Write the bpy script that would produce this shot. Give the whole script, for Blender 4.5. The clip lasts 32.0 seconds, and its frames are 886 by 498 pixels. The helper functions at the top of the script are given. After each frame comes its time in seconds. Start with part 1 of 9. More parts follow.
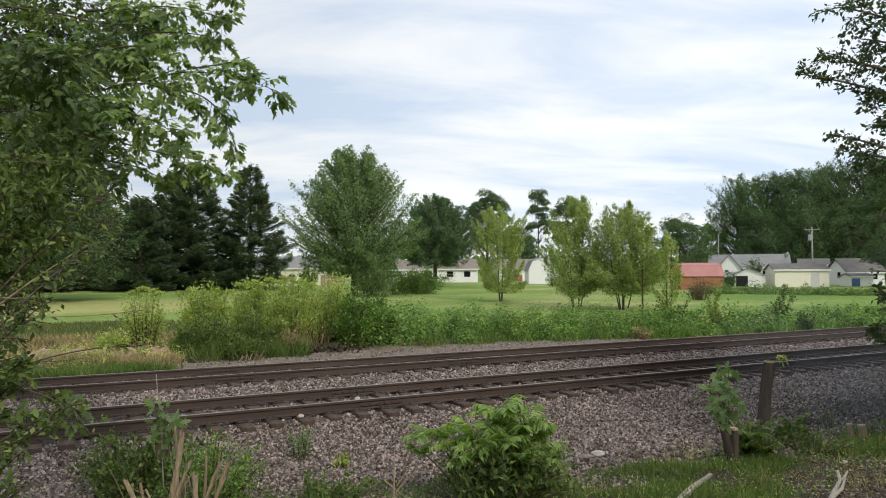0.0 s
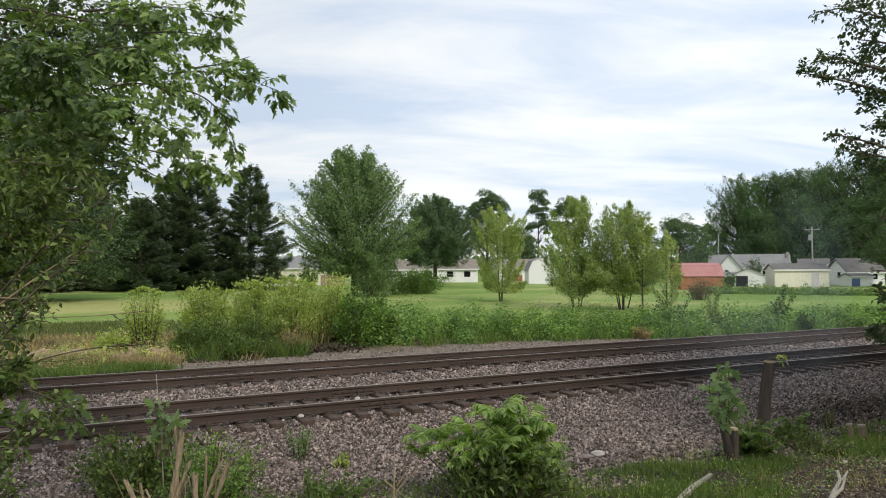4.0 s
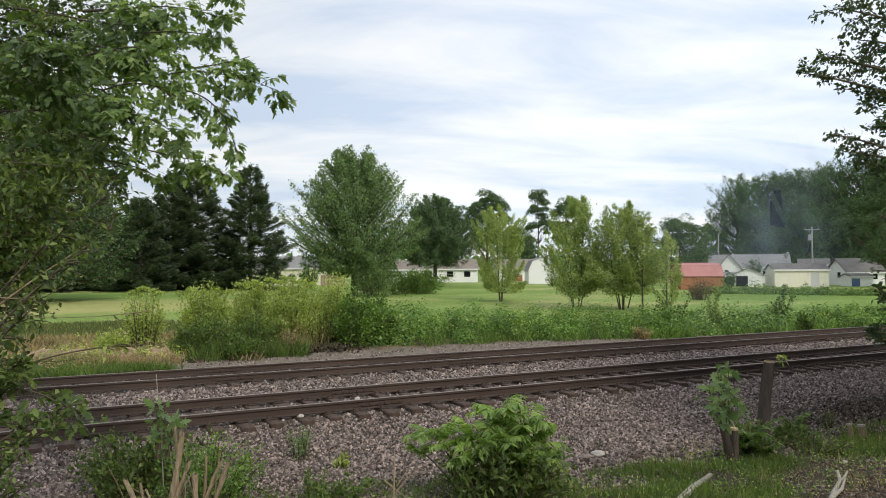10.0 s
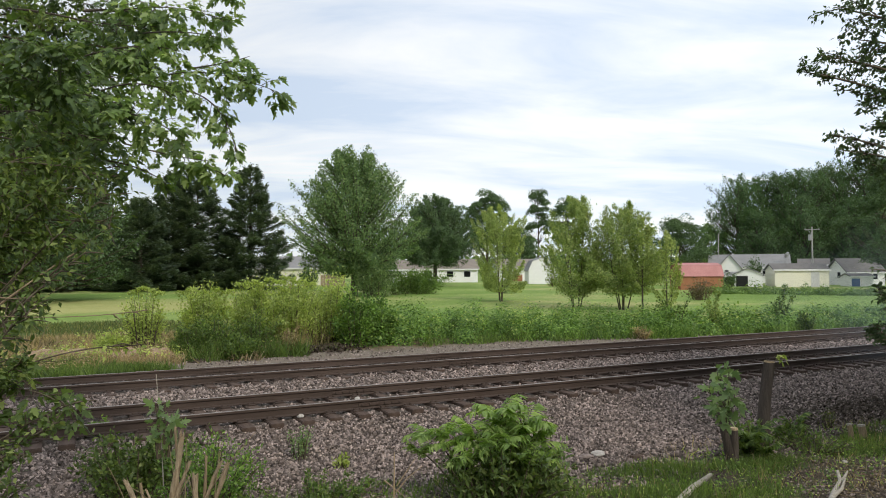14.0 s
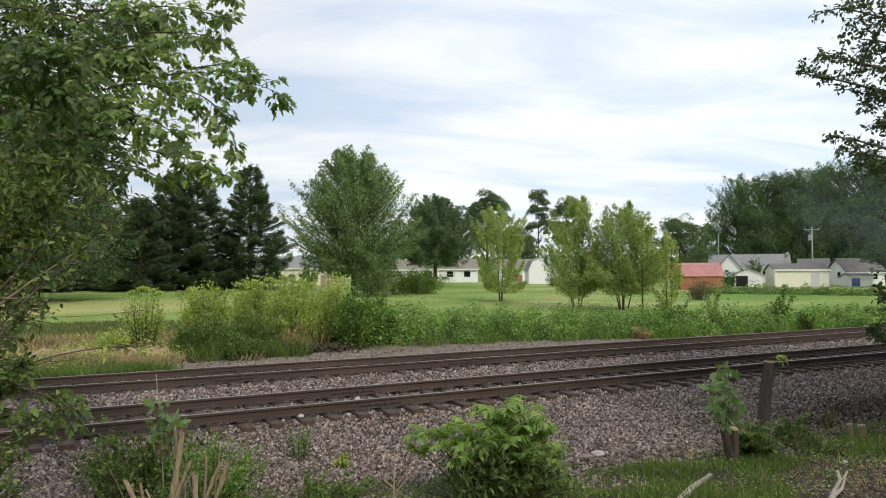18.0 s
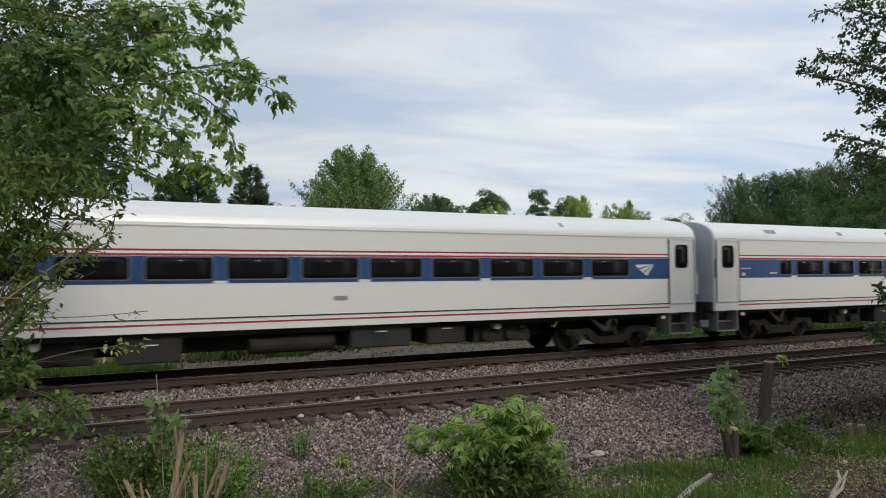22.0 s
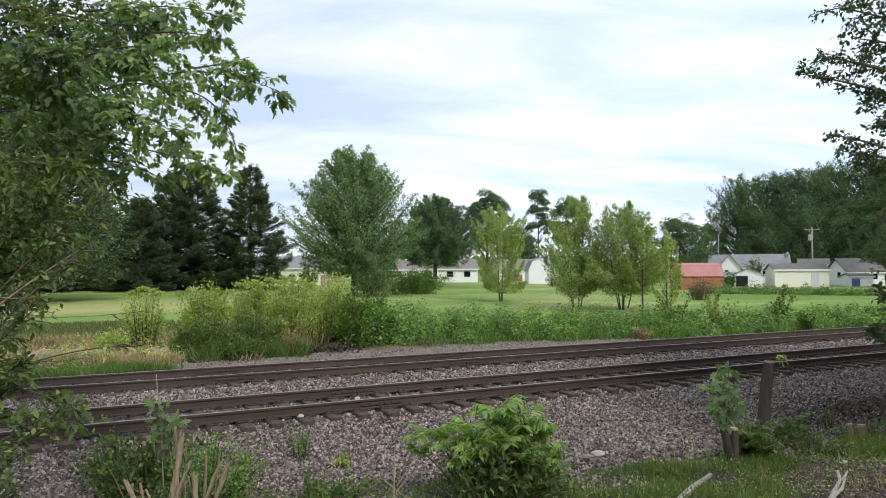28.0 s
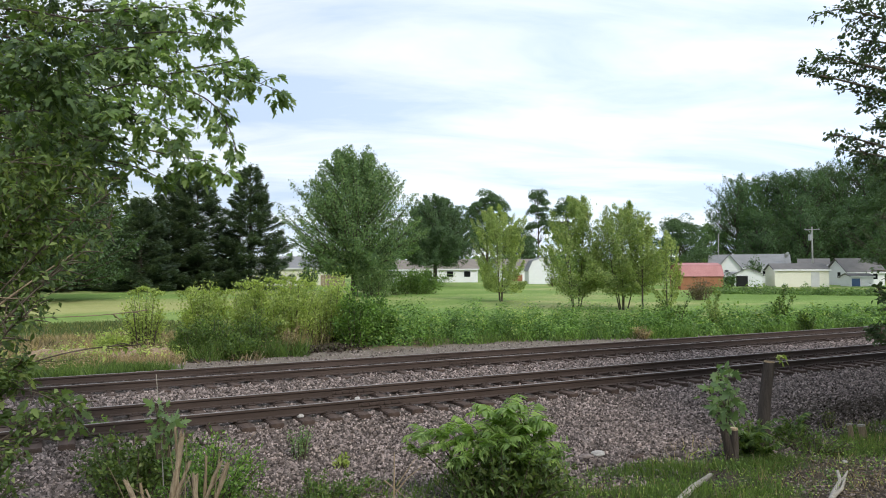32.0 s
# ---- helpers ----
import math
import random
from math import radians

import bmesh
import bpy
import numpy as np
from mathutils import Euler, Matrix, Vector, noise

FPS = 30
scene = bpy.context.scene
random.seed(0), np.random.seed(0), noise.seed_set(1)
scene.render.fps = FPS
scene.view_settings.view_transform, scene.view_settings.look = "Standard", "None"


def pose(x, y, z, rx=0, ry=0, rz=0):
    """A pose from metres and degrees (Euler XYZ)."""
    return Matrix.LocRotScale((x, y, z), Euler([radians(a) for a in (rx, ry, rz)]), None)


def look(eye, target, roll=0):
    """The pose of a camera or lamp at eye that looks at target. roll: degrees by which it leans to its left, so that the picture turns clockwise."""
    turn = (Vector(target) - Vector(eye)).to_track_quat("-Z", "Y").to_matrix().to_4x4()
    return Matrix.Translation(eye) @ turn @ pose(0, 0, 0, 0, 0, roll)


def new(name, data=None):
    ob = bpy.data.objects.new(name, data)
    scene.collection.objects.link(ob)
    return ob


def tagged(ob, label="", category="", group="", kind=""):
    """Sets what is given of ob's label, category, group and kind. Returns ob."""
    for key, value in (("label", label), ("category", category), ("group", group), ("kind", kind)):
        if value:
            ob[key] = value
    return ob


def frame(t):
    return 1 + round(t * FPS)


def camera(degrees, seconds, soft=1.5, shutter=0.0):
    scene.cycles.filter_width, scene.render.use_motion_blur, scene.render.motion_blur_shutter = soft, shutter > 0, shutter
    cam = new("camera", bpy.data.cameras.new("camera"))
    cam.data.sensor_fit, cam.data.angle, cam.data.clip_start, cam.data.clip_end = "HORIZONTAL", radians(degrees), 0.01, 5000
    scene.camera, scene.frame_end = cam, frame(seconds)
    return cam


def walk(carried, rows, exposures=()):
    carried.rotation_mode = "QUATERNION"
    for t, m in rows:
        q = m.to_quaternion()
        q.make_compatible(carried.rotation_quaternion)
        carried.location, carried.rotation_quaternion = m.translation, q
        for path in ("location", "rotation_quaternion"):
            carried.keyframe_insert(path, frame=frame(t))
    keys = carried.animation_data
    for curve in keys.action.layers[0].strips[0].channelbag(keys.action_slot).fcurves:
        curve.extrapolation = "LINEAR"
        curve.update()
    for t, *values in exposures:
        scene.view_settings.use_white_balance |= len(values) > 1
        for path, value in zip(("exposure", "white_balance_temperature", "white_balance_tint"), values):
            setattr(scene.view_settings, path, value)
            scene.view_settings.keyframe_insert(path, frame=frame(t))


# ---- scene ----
cam = camera(63.35, 32.0, soft=1.0, shutter=0.1)
EYE = look((0, 0, 2.381), (45.853, 88.814, 5.474), -0.216)
walk(cam, [(0.0, EYE), (32.0, EYE)],
     exposures=[(0.0, -0.2, 7020, 10), (14.0, -0.16, 7020, 10), (18.5, -0.14, 7050, 10), (19.3, -0.24, 7040, 10), (20.0, -0.42, 6860, 10), (22.3, -0.53, 6830, 10), (23.2, -0.32, 6850, 10), (25.0, -0.08, 6680, 10), (28.0, -0.04, 6500, 10), (32.0, -0.04, 6500, 10)])

# ---- sky and sun ----
SUN = Vector((0.05, -0.78, 0.62)).normalized()
world = bpy.data.worlds.new("sky")
scene.world = world
world.use_nodes = True
wt = world.node_tree
wt.nodes.clear()


def wnode(kind, **sets):
    n = wt.nodes.new(kind)
    for k, v in sets.items():
        n.inputs[k].default_value = v
    return n


w_out = wnode("ShaderNodeOutputWorld")
w_bg = wnode("ShaderNodeBackground", Strength=1.08)
w_sky = wnode("ShaderNodeTexSky")
w_sky.sky_type = "NISHITA"
w_sky.sun_disc = False
w_sky.sun_elevation = math.asin(SUN.z)
w_sky.sun_rotation = math.atan2(SUN.x, SUN.y)
w_dim = wt.nodes.new("ShaderNodeVectorMath")
w_dim.operation = "SCALE"
w_dim.inputs["Scale"].default_value = 0.14
w_tc = wnode("ShaderNodeTexCoord")
w_sep = wnode("ShaderNodeSeparateXYZ")
w_add = wnode("ShaderNodeMath")
w_add.operation = "ADD"
w_add.inputs[1].default_value = 0.16
w_max = wnode("ShaderNodeMath")
w_max.operation = "MAXIMUM"
w_max.inputs[1].default_value = 0.1
w_dx = wnode("ShaderNodeMath")
w_dx.operation = "DIVIDE"
w_dy = wnode("ShaderNodeMath")
w_dy.operation = "DIVIDE"
w_com = wnode("ShaderNodeCombineXYZ")
w_map = wnode("ShaderNodeMapping")
w_map.vector_type = "TEXTURE"
w_map.inputs["Rotation"].default_value = (0, 0, radians(-20))
w_map.inputs["Scale"].default_value = (1.25, 0.5, 1)
w_n1 = wnode("ShaderNodeTexNoise", Scale=1.1, Detail=7, Roughness=0.56, Distortion=0.5)
w_ramp = wt.nodes.new("ShaderNodeValToRGB")
w_ramp.color_ramp.elements[0].position = 0.35
w_ramp.color_ramp.elements[0].color = (0.53, 0.643, 0.825, 1)
w_ramp.color_ramp.elements[1].position = 0.63
w_ramp.color_ramp.elements[1].color = (0.84, 0.884, 0.938, 1)
w_mix = wt.nodes.new("ShaderNodeMix")
w_mix.data_type = "RGBA"
w_mix.inputs["Factor"].default_value = 0.88
w_dot = wt.nodes.new("ShaderNodeVectorMath")
w_dot.operation = "DOT_PRODUCT"
w_dot.inputs[1].default_value = Vector((0.9, 0.35, 0.42)).normalized()
w_rng = wt.nodes.new("ShaderNodeMapRange")
w_rng.inputs["From Min"].default_value = 0.35
w_rng.inputs["From Max"].default_value = 1.0
w_rng.inputs["To Min"].default_value = 1.0
w_rng.inputs["To Max"].default_value = 1.45
w_dot2 = wt.nodes.new("ShaderNodeVectorMath")
w_dot2.operation = "DOT_PRODUCT"
w_dot2.inputs[1].default_value = SUN
w_rng2 = wt.nodes.new("ShaderNodeMapRange")
w_rng2.inputs["From Min"].default_value = 0.45
w_rng2.inputs["From Max"].default_value = 1.0
w_rng2.inputs["To Min"].default_value = 0.0
w_rng2.inputs["To Max"].default_value = 0.75
w_sum = wnode("ShaderNodeMath")
w_mul = wt.nodes.new("ShaderNodeVectorMath")
w_mul.operation = "SCALE"
wl = wt.links.new
wl(w_tc.outputs["Generated"], w_sep.inputs[0])
wl(w_sep.outputs["Z"], w_add.inputs[0])
wl(w_add.outputs[0], w_max.inputs[0])
wl(w_sep.outputs["X"], w_dx.inputs[0])
wl(w_max.outputs[0], w_dx.inputs[1])
wl(w_sep.outputs["Y"], w_dy.inputs[0])
wl(w_max.outputs[0], w_dy.inputs[1])
wl(w_dx.outputs[0], w_com.inputs[0])
wl(w_dy.outputs[0], w_com.inputs[1])
wl(w_com.outputs[0], w_map.inputs["Vector"])
wl(w_map.outputs[0], w_n1.inputs["Vector"])
wl(w_n1.outputs["Fac"], w_ramp.inputs[0])
wl(w_sky.outputs[0], w_dim.inputs[0])
wl(w_dim.outputs["Vector"], w_mix.inputs["A"])
wl(w_ramp.outputs[0], w_mix.inputs["B"])
wl(w_tc.outputs["Generated"], w_dot.inputs[0])
wl(w_dot.outputs["Value"], w_rng.inputs["Value"])
wl(w_mix.outputs["Result"], w_mul.inputs[0])
wl(w_tc.outputs["Generated"], w_dot2.inputs[0])
wl(w_dot2.outputs["Value"], w_rng2.inputs["Value"])
wl(w_rng.outputs["Result"], w_sum.inputs[0])
wl(w_rng2.outputs["Result"], w_sum.inputs[1])
wl(w_sum.outputs[0], w_mul.inputs["Scale"])
wl(w_mul.outputs["Vector"], w_bg.inputs["Color"])
wl(w_bg.outputs[0], w_out.inputs[0])

lamp = bpy.data.lights.new("sun", "SUN")
lamp.energy = 1.75
lamp.angle = radians(14)
lamp.color = (1.0, 0.95, 0.86)
sun = new("sun", lamp)
sun.matrix_world = look(SUN * 60, (0, 0, 0))


# ---- materials ----
def shader(name, rough=0.8, metal=0.0, spec=0.3):
    m = bpy.data.materials.new(name)
    m.use_nodes = True
    b = m.node_tree.nodes["Principled BSDF"]
    b.inputs["Roughness"].default_value = rough
    b.inputs["Metallic"].default_value = metal
    b.inputs["Specular IOR Level"].default_value = spec
    return m, m.node_tree, b


def ramp_of(nt, stops):
    r = nt.nodes.new("ShaderNodeValToRGB")
    els = r.color_ramp.elements
    while len(els) < len(stops):
        els.new(0.5)
    for e, (p, c) in zip(els, stops):
        e.position, e.color = p, (*c, 1)
    return r


def noise_of(nt, scale, detail=4, rough=0.55, stretch=None, coord="Object"):
    tc = nt.nodes.new("ShaderNodeTexCoord")
    n = nt.nodes.new("ShaderNodeTexNoise")
    n.inputs["Scale"].default_value = scale
    n.inputs["Detail"].default_value = detail
    n.inputs["Roughness"].default_value = rough
    if stretch:
        mp = nt.nodes.new("ShaderNodeMapping")
        mp.inputs["Scale"].default_value = stretch
        nt.links.new(tc.outputs[coord], mp.inputs["Vector"])
        nt.links.new(mp.outputs[0], n.inputs["Vector"])
    else:
        nt.links.new(tc.outputs[coord], n.inputs["Vector"])
    return n


def mixed(nt, fac, a, b, blend="MIX"):
    """Mix node: fac, a and b are sockets or values."""
    m = nt.nodes.new("ShaderNodeMix")
    m.data_type = "RGBA"
    m.blend_type = blend
    for key, v in (("Factor", fac), ("A", a), ("B", b)):
        if isinstance(v, bpy.types.NodeSocket):
            nt.links.new(v, m.inputs[key])
        elif key == "Factor":
            m.inputs[key].default_value = v
        else:
            m.inputs[key].default_value = (*v, 1)
    return m.outputs["Result"]


def bump_of(nt, b, sock, strength, dist=0.02):
    bp = nt.nodes.new("ShaderNodeBump")
    bp.inputs["Strength"].default_value = strength
    bp.inputs["Distance"].default_value = dist
    nt.links.new(sock, bp.inputs["Height"])
    nt.links.new(bp.outputs[0], b.inputs["Normal"])


def surface(name, dark, light, scale=3.0, rough=0.8, metal=0.0, spec=0.3, fine=40.0, bump=0.2, dist=0.01, stretch=None, island=False, grain=0.35):
    """Two-scale noise between two colours, with grain and relief."""
    m, nt, b = shader(name, rough, metal, spec)
    big = noise_of(nt, scale, 5, 0.6, stretch)
    small = noise_of(nt, fine, 3, 0.6, stretch)
    c = mixed(nt, ramp_link(nt, big.outputs["Fac"], 0.3, 0.7), dark, light)
    c = mixed(nt, grain, c, mixed(nt, small.outputs["Fac"], tuple(v * 0.45 for v in dark), tuple(min(1, v * 1.35) for v in light)))
    if island:
        g = nt.nodes.new("ShaderNodeNewGeometry")
        k = ramp_of(nt, [(0, (0.2, 0.19, 0.18)), (0.5, (0.75, 0.74, 0.73)), (0.84, (1.35, 1.33, 1.32)), (1, (1.95, 1.92, 1.9))])
        nt.links.new(g.outputs["Random Per Island"], k.inputs[0])
        c = mixed(nt, 1.0, c, k.outputs[0], "MULTIPLY")
    nt.links.new(c, b.inputs["Base Color"])
    bump_of(nt, b, small.outputs["Fac"], bump, dist)
    return m


def ramp_link(nt, sock, lo, hi):
    r = nt.nodes.new("ShaderNodeMapRange")
    r.inputs["From Min"].default_value, r.inputs["From Max"].default_value = lo, hi
    nt.links.new(sock, r.inputs["Value"])
    return r.outputs["Result"]


def leafy(name, dark, light, glow=0.35, rough=0.55, tip=None):
    """Leaf: diffuse and light shining through, varied from leaf to leaf and over the crown."""
    m, nt, b = shader(name, rough, 0, 0.35)
    g = nt.nodes.new("ShaderNodeNewGeometry")
    big = noise_of(nt, 0.8, 3, 0.6)
    stops = [(0, dark), (0.75, light), (1, tip or light)]
    r = ramp_of(nt, stops)
    nt.links.new(g.outputs["Random Per Island"], r.inputs[0])
    k = ramp_of(nt, [(0.3, (0.7, 0.72, 0.75)), (0.7, (1.2, 1.16, 1.05))])
    nt.links.new(big.outputs["Fac"], k.inputs[0])
    c = mixed(nt, 1.0, r.outputs[0], k.outputs[0], "MULTIPLY")
    nt.links.new(c, b.inputs["Base Color"])
    tr = nt.nodes.new("ShaderNodeBsdfTranslucent")
    tint = mixed(nt, 1.0, c, (1.35, 1.4, 0.6), "MULTIPLY")
    nt.links.new(tint, tr.inputs["Color"])
    ms = nt.nodes.new("ShaderNodeMixShader")
    ms.inputs[0].default_value = glow
    nt.links.new(b.outputs[0], ms.inputs[1])
    nt.links.new(tr.outputs[0], ms.inputs[2])
    nt.links.new(ms.outputs[0], nt.nodes["Material Output"].inputs[0])
    return m


M_RUST = surface("rail_rust", (0.05, 0.036, 0.029), (0.108, 0.077, 0.063), 1.5, 0.8, 0.1, 0.3, 30, 0.25, 0.004, (0.6, 3, 3))
M_HEAD = surface("rail_running_steel", (0.27, 0.24, 0.215), (0.41, 0.37, 0.335), 1, 0.46, 0.8, 0.5, 60, 0.05, 0.002, (0.15, 6, 6))
M_TIE = surface("creosoted_wood", (0.05, 0.034, 0.027), (0.14, 0.1, 0.08), 2, 0.9, 0, 0.2, 28, 0.5, 0.01, (5, 0.7, 3))
M_STONE = surface("ballast_stone", (0.132, 0.105, 0.095), (0.38, 0.312, 0.28), 9, 0.9, 0, 0.25, 60, 0.4, 0.01, None, True)
M_PALEROCK = surface("pale_rock", (0.36, 0.33, 0.3), (0.55, 0.52, 0.48), 6, 0.9, 0, 0.25, 40, 0.4, 0.01)
M_BARK = surface("bark", (0.05, 0.04, 0.032), (0.14, 0.115, 0.09), 3, 0.95, 0, 0.15, 18, 0.8, 0.03, (3, 3, 0.5))
M_TWIG = surface("twig_bark", (0.06, 0.05, 0.035), (0.16, 0.13, 0.09), 6, 0.9, 0, 0.2, 40, 0.4, 0.01)
M_CUTWOOD = surface("cut_wood", (0.30, 0.22, 0.13), (0.52, 0.40, 0.25), 5, 0.85, 0, 0.2, 50, 0.3, 0.005)
M_DEADWOOD = surface("weathered_wood", (0.12, 0.087, 0.054), (0.46, 0.36, 0.23), 3, 0.9, 0, 0.2, 25, 0.6, 0.02, (4, 4, 0.6))
M_POST = surface("grey_post_wood", (0.042, 0.035, 0.03), (0.115, 0.095, 0.08), 3, 0.95, 0, 0.15, 18, 0.8, 0.03, (4, 4, 0.4))
M_STEM = surface("torn_sapling_wood", (0.17, 0.125, 0.08), (0.62, 0.5, 0.34), 7, 0.9, 0, 0.2, 38, 0.7, 0.02, (6, 6, 0.5), grain=0.5)
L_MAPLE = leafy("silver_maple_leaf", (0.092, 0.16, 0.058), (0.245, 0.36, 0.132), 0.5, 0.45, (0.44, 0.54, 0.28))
# same maple leaf with shade put into the colour, for inner boughs
L_MAPLESHADE = leafy("shade_tinted_maple_leaf", (0.045, 0.085, 0.03), (0.12, 0.195, 0.062), 0.38, 0.45, (0.21, 0.29, 0.11))
L_SHRUB = leafy("shrub_leaf", (0.048, 0.082, 0.025), (0.135, 0.205, 0.058), 0.38, 0.5, (0.26, 0.325, 0.11))
# leaf colour darkened so that it carries the shade of the canopy
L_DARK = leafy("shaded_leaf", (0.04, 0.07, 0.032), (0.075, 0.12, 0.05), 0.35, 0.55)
# far leaf colours, lightened to stand in for haze over distance
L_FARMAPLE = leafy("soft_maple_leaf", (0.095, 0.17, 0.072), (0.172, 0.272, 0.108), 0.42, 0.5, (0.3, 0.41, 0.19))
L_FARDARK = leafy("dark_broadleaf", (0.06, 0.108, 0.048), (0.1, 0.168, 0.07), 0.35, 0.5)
L_WOOD = leafy("wood_edge_leaf", (0.062, 0.122, 0.05), (0.09, 0.165, 0.066), 0.4, 0.5, (0.12, 0.205, 0.082))
L_MIDTREE = leafy("lawn_tree_leaf", (0.1, 0.175, 0.055), (0.18, 0.29, 0.085), 0.42, 0.5, (0.23, 0.34, 0.11))
L_PINE = leafy("pine_needles", (0.068, 0.108, 0.08), (0.148, 0.2, 0.146), 0.42, 0.5)
L_YOUNG = leafy("young_tree_leaf", (0.21, 0.29, 0.095), (0.37, 0.46, 0.165), 0.47, 0.5, (0.5, 0.54, 0.25))
L_WEED = leafy("weed_leaf", (0.06, 0.13, 0.033), (0.205, 0.355, 0.084), 0.42, 0.5, (0.31, 0.46, 0.13))
L_BUSH = leafy("dark_bush_leaf", (0.05, 0.095, 0.027), (0.15, 0.235, 0.06), 0.4, 0.5, (0.26, 0.35, 0.1))
L_SPROUT = leafy("pale_sprout_leaf", (0.13, 0.215, 0.1), (0.24, 0.345, 0.17), 0.45, 0.5, (0.38, 0.47, 0.28))
L_WEEDLIGHT = leafy("light_weed_leaf", (0.24, 0.325, 0.09), (0.47, 0.56, 0.19), 0.48, 0.5, (0.56, 0.62, 0.27))
L_SUMAC = leafy("sumac_leaf", (0.18, 0.29, 0.08), (0.33, 0.48, 0.15), 0.48, 0.5, (0.48, 0.6, 0.24))
L_GRASS = leafy("grass_blade", (0.066, 0.115, 0.032), (0.172, 0.258, 0.072), 0.4, 0.5)
L_ROUGH = leafy("rough_grass_blade", (0.065, 0.09, 0.03), (0.16, 0.195, 0.066), 0.4, 0.5, (0.3, 0.27, 0.13))
L_YOUNGGREEN = leafy("young_green_leaf", (0.18, 0.26, 0.088), (0.33, 0.42, 0.155), 0.47, 0.5, (0.5, 0.54, 0.27))
L_STRAW = leafy("dry_grass", (0.22, 0.165, 0.095), (0.47, 0.37, 0.23), 0.35, 0.5)
L_REDDISH = leafy("reddish_leaf", (0.085, 0.068, 0.04), (0.19, 0.15, 0.09), 0.3)


# ---- building helpers ----
def obj(name, me, material, parent=None, label=""):
    if material and not me.materials:
        me.materials.append(material)
    ob = new(name, me)
    if parent:
        ob.parent = parent
    return tagged(ob, label)


def part(name, bm, material, parent, label="", smooth=False):
    me = bpy.data.meshes.new(name)
    bmesh.ops.recalc_face_normals(bm, faces=bm.faces)
    bm.to_mesh(me)
    bm.free()
    if smooth:
        me.polygons.foreach_set("use_smooth", [True] * len(me.polygons))
    return obj(name, me, material, parent, label)


def thing(name, label, category, group="", kind="", at=(0, 0, 0), rz=0.0):
    ob = new(name)
    ob.location = at
    ob.rotation_euler = (0, 0, radians(rz))
    return tagged(ob, label, category, group, kind)


def raw(name, V, F, material, parent=None, label="", smooth=False):
    """Mesh from arrays: V (n,3), F (m,k) with k = 3 or 4."""
    me = bpy.data.meshes.new(name)
    V = np.asarray(V, np.float32)
    F = np.asarray(F, np.int32)
    me.vertices.add(len(V))
    me.vertices.foreach_set("co", V.ravel())
    me.loops.add(F.size)
    me.loops.foreach_set("vertex_index", F.ravel())
    me.polygons.add(len(F))
    me.polygons.foreach_set("loop_start", np.arange(0, F.size, F.shape[1], dtype=np.int32))
    if smooth:
        me.polygons.foreach_set("use_smooth", np.ones(len(F), bool))
    me.update(calc_edges=True)
    return obj(name, me, material, parent, label)


def turned(Y, N):
    """Rotation matrices whose y axis is Y and whose z axis is near N."""
    Y = Y / np.linalg.norm(Y, axis=1, keepdims=True)
    X = np.cross(Y, N)
    X /= np.linalg.norm(X, axis=1, keepdims=True) + 1e-9
    return np.stack([X, Y, np.cross(X, Y)], 2)


def strew(tv, tf, P, R, S):
    """Copies of a template at P, turned by R, scaled by S, as arrays."""
    S = np.asarray(S)
    if S.ndim == 1:
        S = S[:, None]
    loc = tv[None] * S[:, None, :]
    V = np.einsum("nij,nkj->nki", R, loc) + P[:, None]
    F = tf[None] + (np.arange(len(P)) * len(tv))[:, None, None]
    return V.reshape(-1, 3), F.reshape(-1, tf.shape[1])


LEAF_V = np.array([(0, 0, 0), (-0.27, 0.38, 0.07), (0, 0.45, 0), (0.27, 0.38, 0.07), (0, 1, -0.05)])
LEAF_F = np.array([(0, 2, 1), (0, 3, 2), (1, 2, 4), (2, 3, 4)])
QUAD_V = np.array([(-0.3, 0.05, 0), (0.3, 0.0, 0.06), (0.25, 0.9, 0.0), (-0.2, 1.0, 0.1)])
QUAD_F = np.array([(0, 1, 2), (0, 2, 3)])
BLADE_V = np.array([(-0.5, 0, 0), (0.5, 0, 0), (-0.35, 0.5, 0.08), (0.35, 0.5, 0.08), (0, 1, 0.28)])
BLADE_F = np.array([(0, 1, 3), (0, 3, 2), (2, 3, 4)])
LANCE_V = np.array([(0, 0, 0), (-0.17, 0.38, 0.05), (0, 0.44, 0), (0.17, 0.38, 0.05), (0, 1, -0.12)])
# five-lobed maple leaf, as a fan round its middle
ml = [(0, 0), (0.1, 0.13), (0.34, 0.12), (0.2, 0.3), (0.5, 0.6), (0.19, 0.54), (0.19, 0.82), (0, 1.12)]
ml = ml + [(-x, y) for x, y in ml[-2:0:-1]]
MAPLE_V = np.array([(0, 0.42, 0.0)] + [(x, y, 0.16 * abs(x) - 0.1 * y * y) for x, y in ml])
MAPLE_F = np.array([(0, 1 + i, 1 + (i + 1) % len(ml)) for i in range(len(ml))])


def rand_dirs(rng, n):
    v = rng.normal(size=(n, 3))
    return v / np.linalg.norm(v, axis=1, keepdims=True)


def foliage(rng, P, size, out=None, up=0.5, tv=QUAD_V, tf=QUAD_F, droop=0.0, face=None):
    """Leaves at P as arrays; they point along out with some chance, and face up (or along face) by the share up."""
    n = len(P)
    d = rand_dirs(rng, n)
    if out is not None:
        d = d * 0.8 + out
    d[:, 2] -= droop
    if face is not None:
        d = d - 0.75 * face * (d * face).sum(1, keepdims=True)
    nrm = rand_dirs(rng, n) * (1 - up) + (np.array([0, 0, up]) if face is None else face * up)
    return strew(tv, tf, P, turned(d, nrm), size * rng.uniform(0.65, 1.25, n))


def joined(bits):
    V, F, k = [], [], 0
    for v, f in bits:
        V.append(v)
        F.append(f + k)
        k += len(v)
    return np.concatenate(V), np.concatenate(F)


